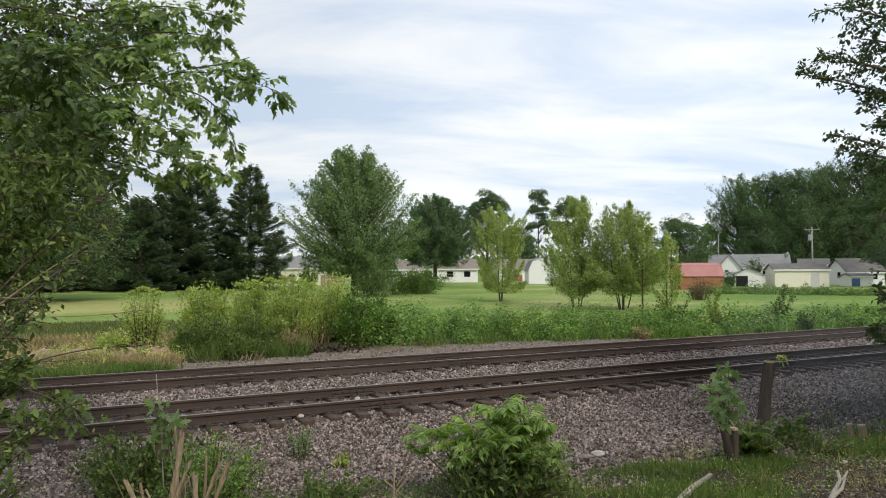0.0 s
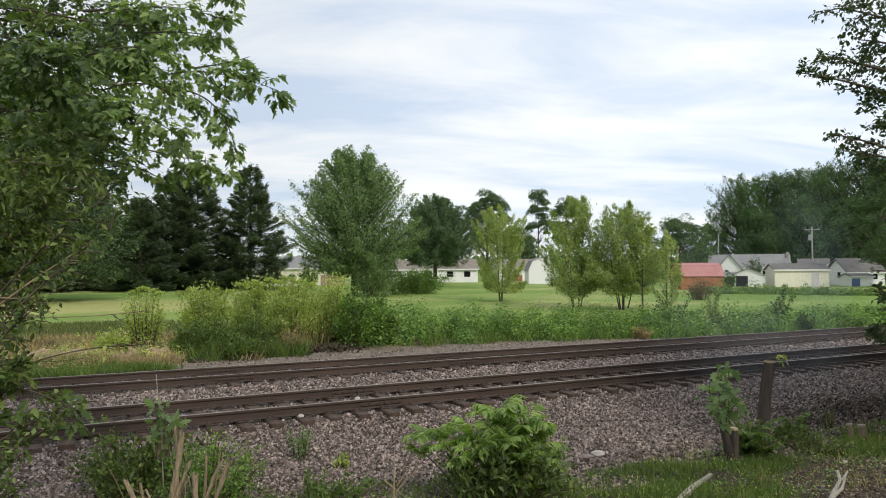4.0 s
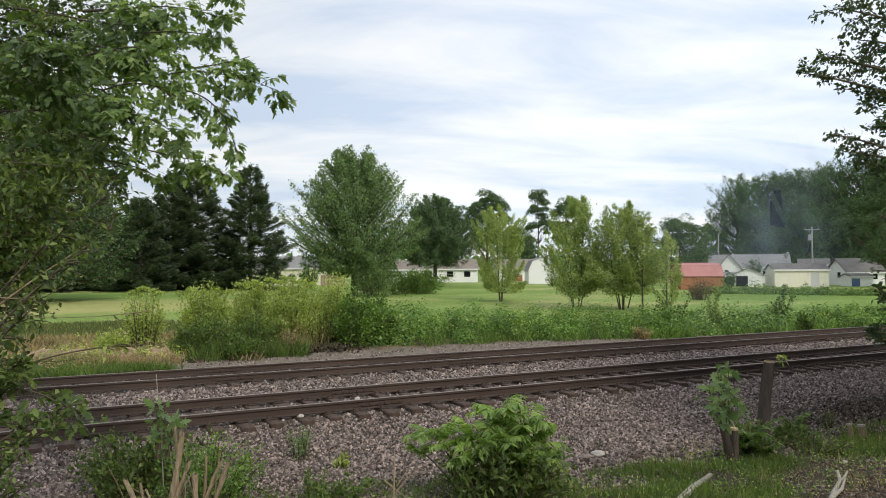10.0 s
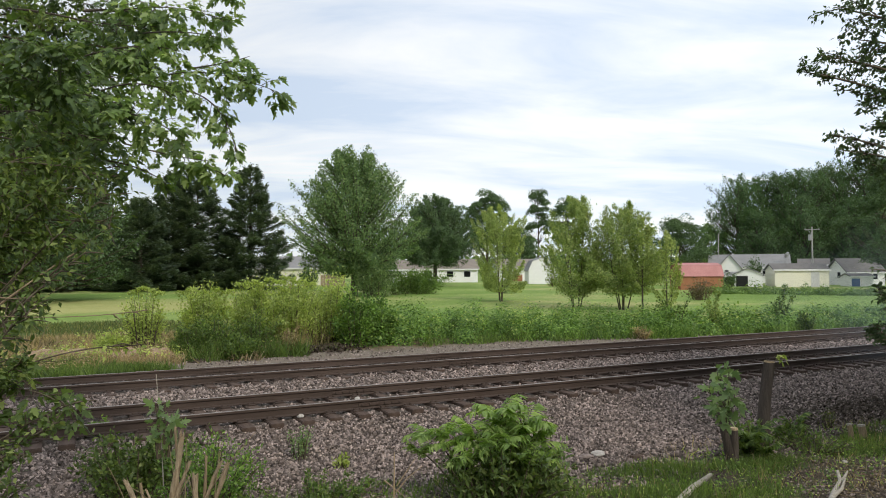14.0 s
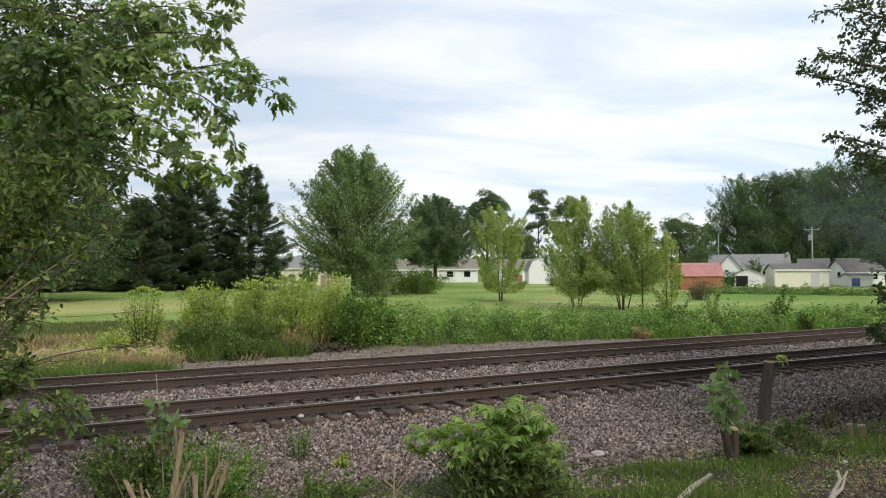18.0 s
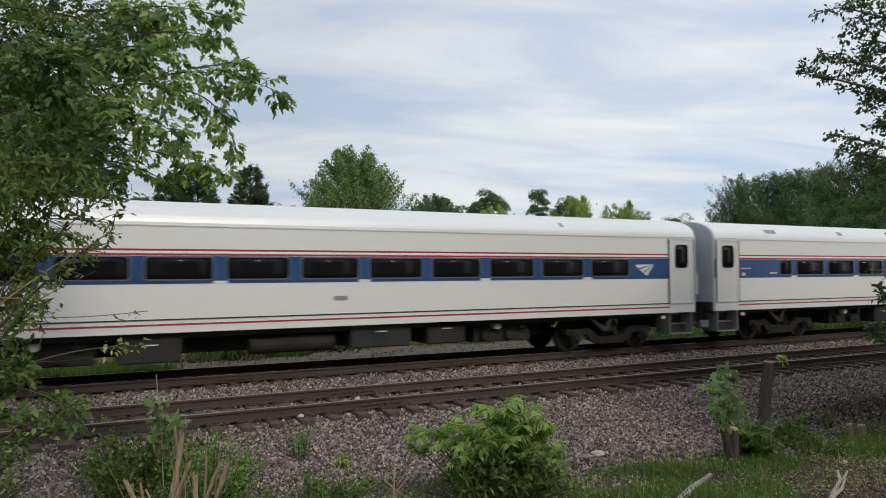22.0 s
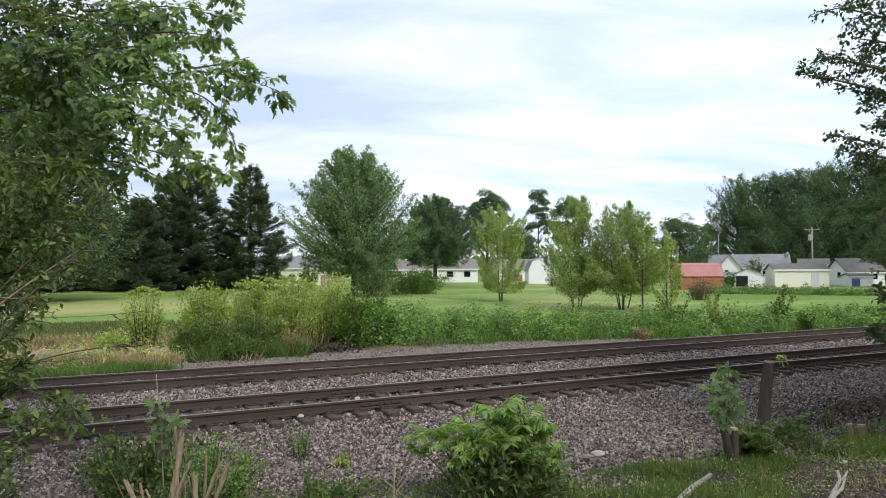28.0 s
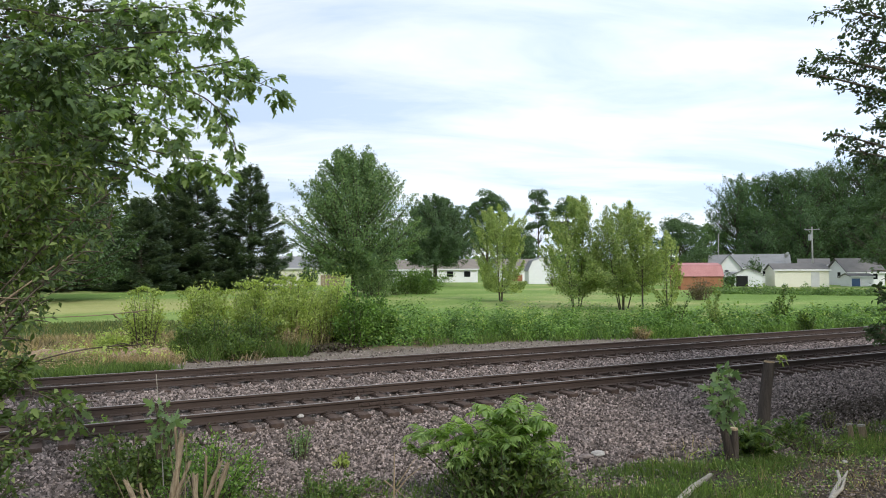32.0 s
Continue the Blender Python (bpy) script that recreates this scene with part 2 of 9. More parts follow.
def tube(path, radii, sides=6):
    """Tapered tube along points, as arrays of quads."""
    path = np.asarray(path, float)
    n = len(path)
    t = np.gradient(path, axis=0)
    t /= np.linalg.norm(t, axis=1, keepdims=True) + 1e-9
    a = np.cross(t, np.where(np.abs(t[:, 2:3]) > 0.9, [[1.0, 0, 0]], [[0, 0, 1.0]]))
    a /= np.linalg.norm(a, axis=1, keepdims=True) + 1e-9
    b = np.cross(t, a)
    ang = np.arange(sides) * 2 * np.pi / sides
    r = np.broadcast_to(np.asarray(radii, float), (n,))
    V = path[:, None] + r[:, None, None] * (np.cos(ang)[None, :, None] * a[:, None] + np.sin(ang)[None, :, None] * b[:, None])
    i, j = np.meshgrid(np.arange(n - 1), np.arange(sides), indexing="ij")
    k = (j + 1) % sides
    F = np.stack([i * sides + j, i * sides + k, (i + 1) * sides + k, (i + 1) * sides + j], -1).reshape(-1, 4)
    return V.reshape(-1, 3), F


def bend(a, b, c, n):
    """Points on the quadratic curve a, b, c."""
    t = np.linspace(0, 1, n)[:, None]
    a, b, c = (np.asarray(v, float) for v in (a, b, c))
    return a * (1 - t) ** 2 + 2 * b * t * (1 - t) + c * t * t


def box(bm, x0, x1, y0, y1, z0, z1, bevel=0.0):
    c = [bm.verts.new((x, y, z)) for x in (x0, x1) for y in (y0, y1) for z in (z0, z1)]
    fs = [bm.faces.new([c[i] for i in q]) for q in ((0, 1, 3, 2), (4, 6, 7, 5), (0, 4, 5, 1), (2, 3, 7, 6), (0, 2, 6, 4), (1, 5, 7, 3))]
    if bevel:
        bmesh.ops.bevel(bm, geom=list({e for f in fs for e in f.edges}), offset=bevel, segments=2, affect="EDGES")
    return bm


def drum(bm, c, axis, r0, r1, length, sides=14):
    """Cone or cylinder from c along axis."""
    q = Vector(axis).to_track_quat("Z", "Y").to_matrix().to_4x4()
    m = Matrix.Translation(Vector(c) + Vector(axis).normalized() * length / 2) @ q
    bmesh.ops.create_cone(bm, cap_ends=True, segments=sides, radius1=r0, radius2=r1, depth=length, matrix=m)
    return bm


def sweep(bm, prof, x0, x1, caps=True):
    """A closed outline (y, z) drawn out along x."""
    a = [bm.verts.new((x0, y, z)) for y, z in prof]
    b = [bm.verts.new((x1, y, z)) for y, z in prof]
    n = len(prof)
    for i in range(n):
        j = (i + 1) % n
        bm.faces.new((a[i], a[j], b[j], b[i]))
    if caps:
        bm.faces.new(a)
        bm.faces.new(b[::-1])
    return bm


# ---- ground ----
GY = [-1600, -60, 0.5, 3.0, 5.0, 8.3, 10.6, 11.5, 12.1, 12.4, 14.6, 15.0, 16.3, 16.8, 19.1, 19.6, 20.8, 22.6, 25.0, 35.0, 60.0, 100.0, 220.0, 1600.0]
GZ = [0.8, 0.8, 0.75, 0.30, -0.28, -0.46, -0.44, -0.37, -0.275, -0.235, -0.235, -0.225, -0.225, -0.235, -0.235, -0.31, -0.44, -0.52, -0.46, -0.12, 0.12, 0.55, 1.5, 1.5]


def ground_z(x, y):
    return np.interp(y, GY, GZ)


def roughness(x, y):
    w = np.where((y > 11.4) & (y < 20.2), 0.012, 0.035)
    return w * (np.sin(x * 2.3 + 1.3 * np.sin(y * 1.7)) * np.cos(y * 2.9 + np.sin(x * 1.1)))


xs = np.concatenate([[-1600, -800, -400, -200, -100, -60, -35, -22, -14, -9], np.arange(-6, 36, 0.3), np.arange(36, 80, 1.6), [85, 95, 110, 140, 200, 300, 500, 900, 1600]])
ys = np.concatenate([[-1600, -600, -200, -60, -20, -8, -3], np.arange(0, 28, 0.2), np.arange(28, 60, 1.0), np.arange(60, 120, 4), [140, 180, 240, 400, 800, 1600]])
gx, gy = np.meshgrid(xs, ys, indexing="ij")
gz = ground_z(gx, gy) + np.where((np.abs(gx) < 90) & (np.abs(gy) < 90), roughness(gx, gy), 0)
ny = len(ys)
gi, gj = np.meshgrid(np.arange(len(xs) - 1), np.arange(ny - 1), indexing="ij")
gf = np.stack([gi * ny + gj, (gi + 1) * ny + gj, (gi + 1) * ny + gj + 1, gi * ny + gj + 1], -1).reshape(-1, 4)


def ground_material():
    m, nt, b = shader("ground", 0.95, 0, 0.15)
    tc = nt.nodes.new("ShaderNodeTexCoord")
    sep = nt.nodes.new("ShaderNodeSeparateXYZ")
    nt.links.new(tc.outputs["Object"], sep.inputs[0])
    wob = noise_of(nt, 0.9, 5, 0.65)

    def calc(op, a, c):
        n = nt.nodes.new("ShaderNodeMath")
        n.operation = op
        for i, v in enumerate((a, c)):
            if isinstance(v, bpy.types.NodeSocket):
                nt.links.new(v, n.inputs[i])
            else:
                n.inputs[i].default_value = v
        return n.outputs[0]

    yy = calc("ADD", sep.outputs["Y"], calc("MULTIPLY", calc("SUBTRACT", wob.outputs["Fac"], 0.5), 3.2))
    fine = noise_of(nt, 26, 4, 0.7)
    mid = noise_of(nt, 2.6, 5, 0.65)
    wide = noise_of(nt, 0.07, 4, 0.6, (0.6, 1.1, 1))
    # gravel ground darkened to stand in for shade between loose stones
    gravel = ramp_of(nt, [(0.3, (0.022, 0.018, 0.016)), (0.52, (0.085, 0.07, 0.06)), (0.7, (0.2, 0.17, 0.15))])
    vor = nt.nodes.new("ShaderNodeTexVoronoi")
    vor.inputs["Scale"].default_value = 22
    nt.links.new(tc.outputs["Object"], vor.inputs["Vector"])
    cell = ramp_of(nt, [(0.0, (0.035, 0.028, 0.024)), (1.0, (0.23, 0.19, 0.16))])
    nt.links.new(vor.outputs["Color"], cell.inputs[0])
    nt.links.new(fine.outputs["Fac"], gravel.inputs[0])
    grav = mixed(nt, 0.6, gravel.outputs[0], cell.outputs[0])
    soil = ramp_of(nt, [(0.3, (0.035, 0.028, 0.021)), (0.5, (0.085, 0.066, 0.048)), (0.66, (0.055, 0.085, 0.03))])
    nt.links.new(mid.outputs["Fac"], soil.inputs[0])
    lawn = ramp_of(nt, [(0.36, (0.155, 0.25, 0.055)), (0.5, (0.20, 0.30, 0.075)), (0.62, (0.34, 0.36, 0.14))])
    nt.links.new(wide.outputs["Fac"], lawn.inputs[0])
    tuft = ramp_of(nt, [(0.25, (0.55, 0.6, 0.5)), (0.7, (1.25, 1.2, 1.2))])
    nt.links.new(mid.outputs["Fac"], tuft.inputs[0])
    lawnc = mixed(nt, 0.75, lawn.outputs[0], tuft.outputs[0], "MULTIPLY")
    # dry masks a yellow strip: the lawn's sunlit band painted into its colour
    dry = calc("MULTIPLY", ramp_link(nt, yy, 45.0, 49.0), ramp_link(nt, yy, 66.0, 56.0))
    dry = calc("MULTIPLY", dry, ramp_link(nt, sep.outputs["X"], 26.0, 14.0))
    dry = calc("MULTIPLY", dry, calc("ADD", 0.25, wob.outputs["Fac"]))
    lawnc = mixed(nt, dry, lawnc, (0.40, 0.38, 0.15))
    near_edge = ramp_link(nt, yy, 8.0, 8.6)
    far_edge = ramp_link(nt, yy, 24.0, 25.2)
    slant = calc("MINIMUM", calc("MAXIMUM", calc("MULTIPLY", calc("SUBTRACT", 14.0, sep.outputs["X"]), 1.0), 0.0), 11.5)
    lawn_edge = ramp_link(nt, calc("SUBTRACT", yy, slant), 26.5, 28.5)
    rough = ramp_of(nt, [(0.3, (0.23, 0.165, 0.105)), (0.5, (0.155, 0.115, 0.07)), (0.64, (0.08, 0.11, 0.04))])
    nt.links.new(mid.outputs["Fac"], rough.inputs[0])
    roughc = mixed(nt, ramp_link(nt, yy, 30.5, 33.5), rough.outputs[0], (0.085, 0.135, 0.04))
    c = mixed(nt, near_edge, soil.outputs[0], grav)
    tan = mixed(nt, 0.4, grav, (0.33, 0.285, 0.22))
    c = mixed(nt, ramp_link(nt, yy, 20.0, 21.2), c, tan)
    c = mixed(nt, far_edge, c, roughc)
    c = mixed(nt, lawn_edge, c, lawnc)
    nt.links.new(c, b.inputs["Base Color"])
    bump_of(nt, b, fine.outputs["Fac"], 0.6, 0.04)
    return m


ground = raw("ground", np.stack([gx, gy, gz], -1).reshape(-1, 3), gf, ground_material(), smooth=True)
tagged(ground, "grey railway ballast running into a mown green lawn", "ground", kind="structure")

# ---- tracks ----
NEAR_Y, FAR_Y, HALF = 13.415, 17.946, 0.7525
RAIL = [(-0.07, -0.172), (0.07, -0.172), (0.07, -0.160), (0.014, -0.142), (0.009, -0.055), (0.034, -0.042), (0.036, -0.012), (0.028, -0.003),
        (-0.028, -0.003), (-0.036, -0.012), (-0.034, -0.042), (-0.009, -0.055), (-0.014, -0.142), (-0.07, -0.160)]
rail_me = None
tie_me = []
rng = np.random.default_rng(5)


def tie_mesh(k):
    bm = bmesh.new()
    box(bm, -0.115, 0.115, -1.3, 1.3, -0.36, -0.182, 0.012)
    for v in bm.verts:
        v.co.x += 0.018 * noise.noise((v.co.y * 2.2 + k * 7, v.co.z * 9, k))
        v.co.z += 0.012 * noise.noise((v.co.y * 3 + k * 3, v.co.x * 12, 4 + k))
    me = bpy.data.meshes.new("sleeper")
    bm.to_mesh(me)
    bm.free()
    me.materials.append(M_TIE)
    return me


def plate_mesh():
    bm = bmesh.new()
    box(bm, -0.09, 0.09, -0.18, 0.18, -0.182, -0.168, 0.003)
    for sx in (-0.055, 0.055):
        for sy in (-0.1, 0.1):
            box(bm, sx - 0.011, sx + 0.011, sy - 0.016, sy + 0.016, -0.168, -0.135)
    me = bpy.data.meshes.new("tie_plate")
    bm.to_mesh(me)
    bm.free()
    me.materials.append(M_RUST)
    return me


tie_me = [tie_mesh(k) for k in range(6)]
plate_me = plate_mesh()
bm = sweep(bmesh.new(), RAIL, -900, 700)
rail_me = bpy.data.meshes.new("rail")
bmesh.ops.recalc_face_normals(bm, faces=bm.faces)
bm.to_mesh(rail_me)
bm.free()
rail_me.materials.append(M_RUST)
bm = sweep(bmesh.new(), [(-0.022, -0.004), (0.022, -0.004), (0.017, 0.0), (-0.017, 0.0)], -900, 700)
head_me = bpy.data.meshes.new("running_surface")
bmesh.ops.recalc_face_normals(bm, faces=bm.faces)
bm.to_mesh(head_me)
bm.free()
head_me.materials.append(M_HEAD)


def joint_mesh():
    bm = bmesh.new()
    box(bm, -0.45, 0.45, -0.031, -0.012, -0.132, -0.062, 0.005)
    for i in range(6):
        drum(bm, (-0.375 + 0.15 * i, -0.031, -0.097), (0, -1, 0), 0.019, 0.017, 0.03, 6)
    me = bpy.data.meshes.new("joint_bar")
    bm.to_mesh(me)
    bm.free()
    me.materials.append(M_RUST)
    return me


joint_me = joint_mesh()


def track(name, y0, x_first, x_last, joints):
    tr = thing(name, "rusty steel rails spiked to dark wooden sleepers in ballast", "railway track", "railway tracks", "structure", (0, y0, 0))
    for s in (-1, 1):
        r = obj("rail", rail_me, None, tr)
        r.location.y = s * HALF
        obj("running_surface", head_me, None, r, "polished steel running surface")
        for jx in joints:
            j = obj("joint_bar", joint_me, None, r)
            j.location.x = jx
    n = int((x_last - x_first) / 0.52)
    for i in range(n):
        x = x_first + 0.52 * i + rng.uniform(-0.035, 0.035)
        t = obj("sleeper", tie_me[int(rng.integers(6))], None, tr)
        t.location = (x, rng.uniform(-0.05, 0.05), rng.uniform(-0.012, 0.006))
        t.rotation_euler.z = rng.uniform(-0.02, 0.02)
        for s in (-1, 1):
            p = obj("tie_plate", plate_me, None, tr)
            p.location = (x, s * HALF, 0)
    V = np.array([v.co for v in tie_me[0].vertices])
    F = [tuple(p.vertices) for p in tie_me[0].polygons]
    quads = np.array([f for f in F if len(f) == 4])
    X = np.concatenate([np.arange(-120, x_first - 0.3, 0.52), np.arange(x_last + 0.3, 160, 0.52)])
    R = np.broadcast_to(np.eye(3), (len(X), 3, 3))
    v, f = strew(V, quads, np.stack([X, X * 0, X * 0], 1), R, np.ones(len(X)))
    o = raw("sleeper_row", v, f, M_TIE, tr)
    tagged(o, kind="stuff")
    return tr


track("track_1", NEAR_Y, -2.6, 27, [5.2])
track("track_2", FAR_Y, -3.4, 34, [3.4, 9.5])

# ballast stones, dense where they can be told apart
CHIP_V = np.array([(-0.9, -0.8, -0.7), (0.8, -1.0, -0.5), (1.0, 0.7, -0.8), (-0.6, 0.9, -0.6), (-0.7, -0.6, 0.6), (0.5, -0.7, 0.9), (0.7, 0.5, 0.5), (-0.8, 0.6, 0.8)])
CHIP_F = np.array([(4, 5, 6), (4, 6, 7), (0, 1, 5), (0, 5, 4), (1, 2, 6), (1, 6, 5), (2, 3, 7), (2, 7, 6), (3, 0, 4), (3, 4, 7)])


def stones(n, y0, y1, size, seed, xr=(-1.6, 1.85), lift=0.0):
    r = np.random.default_rng(seed)
    y = y0 + (y1 - y0) * r.random(n)
    lo, hi = -0.1 * y - 0.6, 1.75 * y + 1.0
    x = lo + (hi - lo) * r.random(n) ** 1.35
    keep = ~((y > 7) & (y < 9) & (r.random(n) < (9.0 - y) * 0.5 + 0.25 * np.sin(x * 1.7)))
    x, y = x[keep], y[keep]
    n = len(x)
    S = size * r.uniform(0.55, 1.25, (n, 1)) * r.uniform(0.6, 1.2, (n, 3))
    z = ground_z(x, y) + roughness(x, y) + S[:, 2] * r.uniform(0.0, 1.1, n) + lift
    for yc in (NEAR_Y, FAR_Y):
        for s in (-HALF, HALF):
            z = np.where(np.abs(y - yc - s) < 0.1, z - 0.09, z)
    R = turned(rand_dirs(r, n) * [1, 1, 0.45], rand_dirs(r, n) * 0.75 + [0, 0, 0.8])
    V, F = strew(CHIP_V, CHIP_F, np.stack([x, y, z], 1), R, S)
    V += r.normal(0, 0.22 * size, V.shape)
    return V, F


V, F = joined([stones(60000, 7.2, 10, 0.0195, 1), stones(46000, 10, 12.3, 0.0215, 2), stones(14000, 12.2, 14.7, 0.0245, 3, lift=-0.01),
               stones(27000, 14.4, 16.9, 0.026, 4), stones(7000, 16.7, 19.2, 0.029, 5), stones(5000, 19.0, 21.0, 0.028, 6), stones(8000, 20.6, 24.6, 0.023, 7)])
tagged(raw("ballast", V, F, M_STONE), "loose pinkish grey crushed stone ballast", "ballast", kind="stuff")

# ---- train ----
M_STEEL = surface("stainless_steel", (0.89, 0.855, 0.80), (0.97, 0.945, 0.90), 0.8, 0.34, 0.75, 0.5, 12, 0.04, 0.004, (0.1, 2, 4), grain=0.06)
M_STEELDIRTY = surface("grimy_stainless_steel", (0.30, 0.26, 0.22), (0.55, 0.52, 0.48), 0.9, 0.45, 0.6, 0.5, 9, 0.05, 0.004, (0.3, 1, 1.5))
M_SILVER = surface("silver_grey_paint", (0.83, 0.815, 0.785), (0.86, 0.845, 0.815), 0.35, 0.4, 0.1, 0.5, 8, 0.02, 0.002, (0.4, 1, 1), grain=0.06)
M_ROOFSILVER = surface("silver_roof_paint", (0.76, 0.76, 0.75), (0.85, 0.85, 0.845), 0.6, 0.38, 0.15, 0.5, 8, 0.02, 0.002, (0.4, 1, 1), grain=0.06)
M_LOCOGREY = surface("loco_silver_paint", (0.78, 0.78, 0.77), (0.82, 0.82, 0.81), 0.5, 0.42, 0.15, 0.5, 8, 0.02, 0.002, grain=0.06)
M_ENDGREY = surface("dull_end_paint", (0.52, 0.53, 0.545), (0.6, 0.61, 0.625), 1.2, 0.55, 0.1, 0.4, 10, 0.05, 0.003, grain=0.06)
M_BLUE = surface("deep_blue_paint", (0.03, 0.07, 0.175), (0.046, 0.105, 0.245), 0.6, 0.22, 0.0, 0.5, 9, 0.01, 0.002, grain=0.06)
M_NAVY = surface("navy_paint", (0.010, 0.022, 0.075), (0.016, 0.034, 0.11), 0.6, 0.2, 0.0, 0.5, 9, 0.01, 0.002, grain=0.06)
M_RED = surface("red_stripe", (0.33, 0.036, 0.042), (0.42, 0.052, 0.058), 0.7, 0.3, 0, 0.5, 9, 0.01, 0.002, grain=0.06)
M_REDPALE = surface("faded_red_stripe", (0.38, 0.10, 0.09), (0.5, 0.17, 0.15), 0.7, 0.4, 0, 0.5, 9, 0.01, 0.002)
M_WHITE = surface("white_stripe", (0.88, 0.875, 0.86), (0.94, 0.935, 0.92), 0.7, 0.35, 0, 0.5, 9, 0.01, 0.002, grain=0.06)
M_CHARCOAL = surface("charcoal_paint", (0.028, 0.03, 0.032), (0.05, 0.052, 0.054), 0.7, 0.45, 0, 0.4, 9, 0.02, 0.003, grain=0.06)
M_UNDER = surface("underframe_grime", (0.018, 0.0175, 0.017), (0.045, 0.043, 0.041), 1.2, 0.75, 0, 0.3, 14, 0.2, 0.01)
M_BOGIE = surface("bogie_grime", (0.016, 0.0145, 0.013), (0.042, 0.037, 0.033), 1.5, 0.75, 0.1, 0.3, 14, 0.25, 0.01)
M_GEAR = surface("grey_running_gear", (0.032, 0.03, 0.028), (0.08, 0.076, 0.07), 1.5, 0.65, 0.1, 0.4, 14, 0.25, 0.01)
M_RUBBER = surface("black_rubber", (0.015, 0.015, 0.016), (0.035, 0.035, 0.036), 2, 0.7, 0, 0.3, 18, 0.2, 0.01)
M_GRILLE = surface("grille_mesh", (0.17, 0.165, 0.155), (0.26, 0.25, 0.24), 1.1, 0.6, 0.2, 0.4, 30, 0.3, 0.01)
M_LETTER = surface("dark_blue_lettering", (0.02, 0.03, 0.055), (0.03, 0.045, 0.08), 1, 0.3, 0, 0.5, 9, 0, 0.001)
M_LETTERGREY = surface("grey_lettering", (0.24, 0.245, 0.26), (0.3, 0.305, 0.32), 1, 0.3, 0, 0.5, 9, 0, 0.001)
M_YELLOW = surface("yellow_mark", (0.6, 0.5, 0.1), (0.7, 0.6, 0.14), 1, 0.4, 0, 0.4, 9, 0, 0.001)
M_METALGREY = surface("damper_grey", (0.18, 0.18, 0.175), (0.27, 0.27, 0.26), 2, 0.5, 0.2, 0.4)
M_WINFRAME = surface("window_rubber_grey", (0.09, 0.11, 0.16), (0.16, 0.18, 0.24), 1, 0.4, 0, 0.5, 9, 0, 0.001)
M_DOORWHITE = surface("pale_door_paint", (0.68, 0.67, 0.65), (0.74, 0.73, 0.71), 0.6, 0.4, 0, 0.5, 9, 0.01, 0.002, grain=0.06)
M_PLATEGREY = surface("grey_gangway_plate", (0.02, 0.019, 0.019), (0.045, 0.043, 0.042), 1.5, 0.6, 0.1, 0.4, 12, 0.1, 0.005)
M_DIMDOOR = surface("dim_end_door", (0.05, 0.05, 0.052), (0.1, 0.1, 0.1), 1.2, 0.6, 0.1, 0.4, 10, 0.1, 0.005)
M_REDDULL = surface("dull_red_stripe", (0.26, 0.05, 0.045), (0.38, 0.09, 0.08), 0.7, 0.4, 0, 0.5, 9, 0.01, 0.002)
M_LABEL = surface("white_label", (0.6, 0.6, 0.58), (0.72, 0.72, 0.7), 1, 0.5, 0, 0.4, 9, 0, 0.001)


def glass_dark(name, base, rough=0.12):
    m, nt, b = shader(name, rough, 0, 0.12)
    n = noise_of(nt, 0.7, 2, 0.5)
    c = mixed(nt, n.outputs["Fac"], tuple(v * 0.5 for v in base), base)
    nt.links.new(c, b.inputs["Base Color"])
    b.inputs["Coat Weight"].default_value = 0.0
    b.inputs["Coat Roughness"].default_value = 0.03
    return m


M_GLASS = glass_dark("tinted_window_glass", (0.016, 0.016, 0.018))
# cream base paints warm sky reflection and a pale interior into these panes
M_GLASSWARM = glass_dark("window_glass_reflection_tint", (0.42, 0.355, 0.27), 0.08)
m_, nt_, b_ = shader("red_marker_light", 0.3)
b_.inputs["Base Color"].default_value = (0.6, 0.02, 0.03, 1)
b_.inputs["Emission Color"].default_value = (1.0, 0.16, 0.09, 1)
b_.inputs["Emission Strength"].default_value = 5.0
M_REDLIGHT = m_


def am_y(z):
    """Half width of the round-sided coach at height z."""
    if z <= 2.0:
        return 1.6 - 0.05 * ((2.0 - z) / 0.9) ** 2
    return 1.6 * max(0.0, 1 - ((z - 2.0) / 2.04) ** 2.7) ** (1 / 2.3)


def am_flute(z):
    y = am_y(z)
    if 1.36 < z < 2.08:
        y += 0.016 * (1 if (z - 1.36) / 0.103 % 1 < 0.5 else -1)
    elif 3.0 < z < 3.8:
        y += 0.007 * (1 if (z - 3.0) / 0.075 % 1 < 0.5 else -1)
    return y


def hz_y(z):
    """Half width of the flat-sided coach."""
    if z <= 3.38:
        return 1.525
    return 1.525 * max(0.0, 1 - ((z - 3.38) / 0.64) ** 2.4) ** (1 / 2.2)


def lo_y(z):
    """Half width of the locomotive."""
    if z <= 3.84:
        return 1.5
    return 1.5 * max(0.0, 1 - ((z - 3.84) / 0.72) ** 2.1) ** (1 / 2.0)


def outline(yf, z0, z1, steps):
    zs = np.linspace(z0, z1, steps)
    r = [(yf(z), z) for z in zs]
    return r + [(-y, z) for y, z in r[::-1] if y > 1e-4]


def fluted_outline():
    zs = [1.13]
    z = 1.36
    while z < 2.08:
        zs += [z + 0.002, z + 0.042, z + 0.056, z + 0.1]
        z += 0.103
    zs += list(np.linspace(2.1, 2.98, 8))
    z = 3.0
    while z < 3.8:
        zs += [z + 0.002, z + 0.035, z + 0.04, z + 0.073]
        z += 0.075
    zs += list(np.linspace(3.82, 4.04, 9))
    r = [(am_flute(z), z) for z in zs]
    return r + [(-y, z) for y, z in r[::-1] if y > 1e-4]


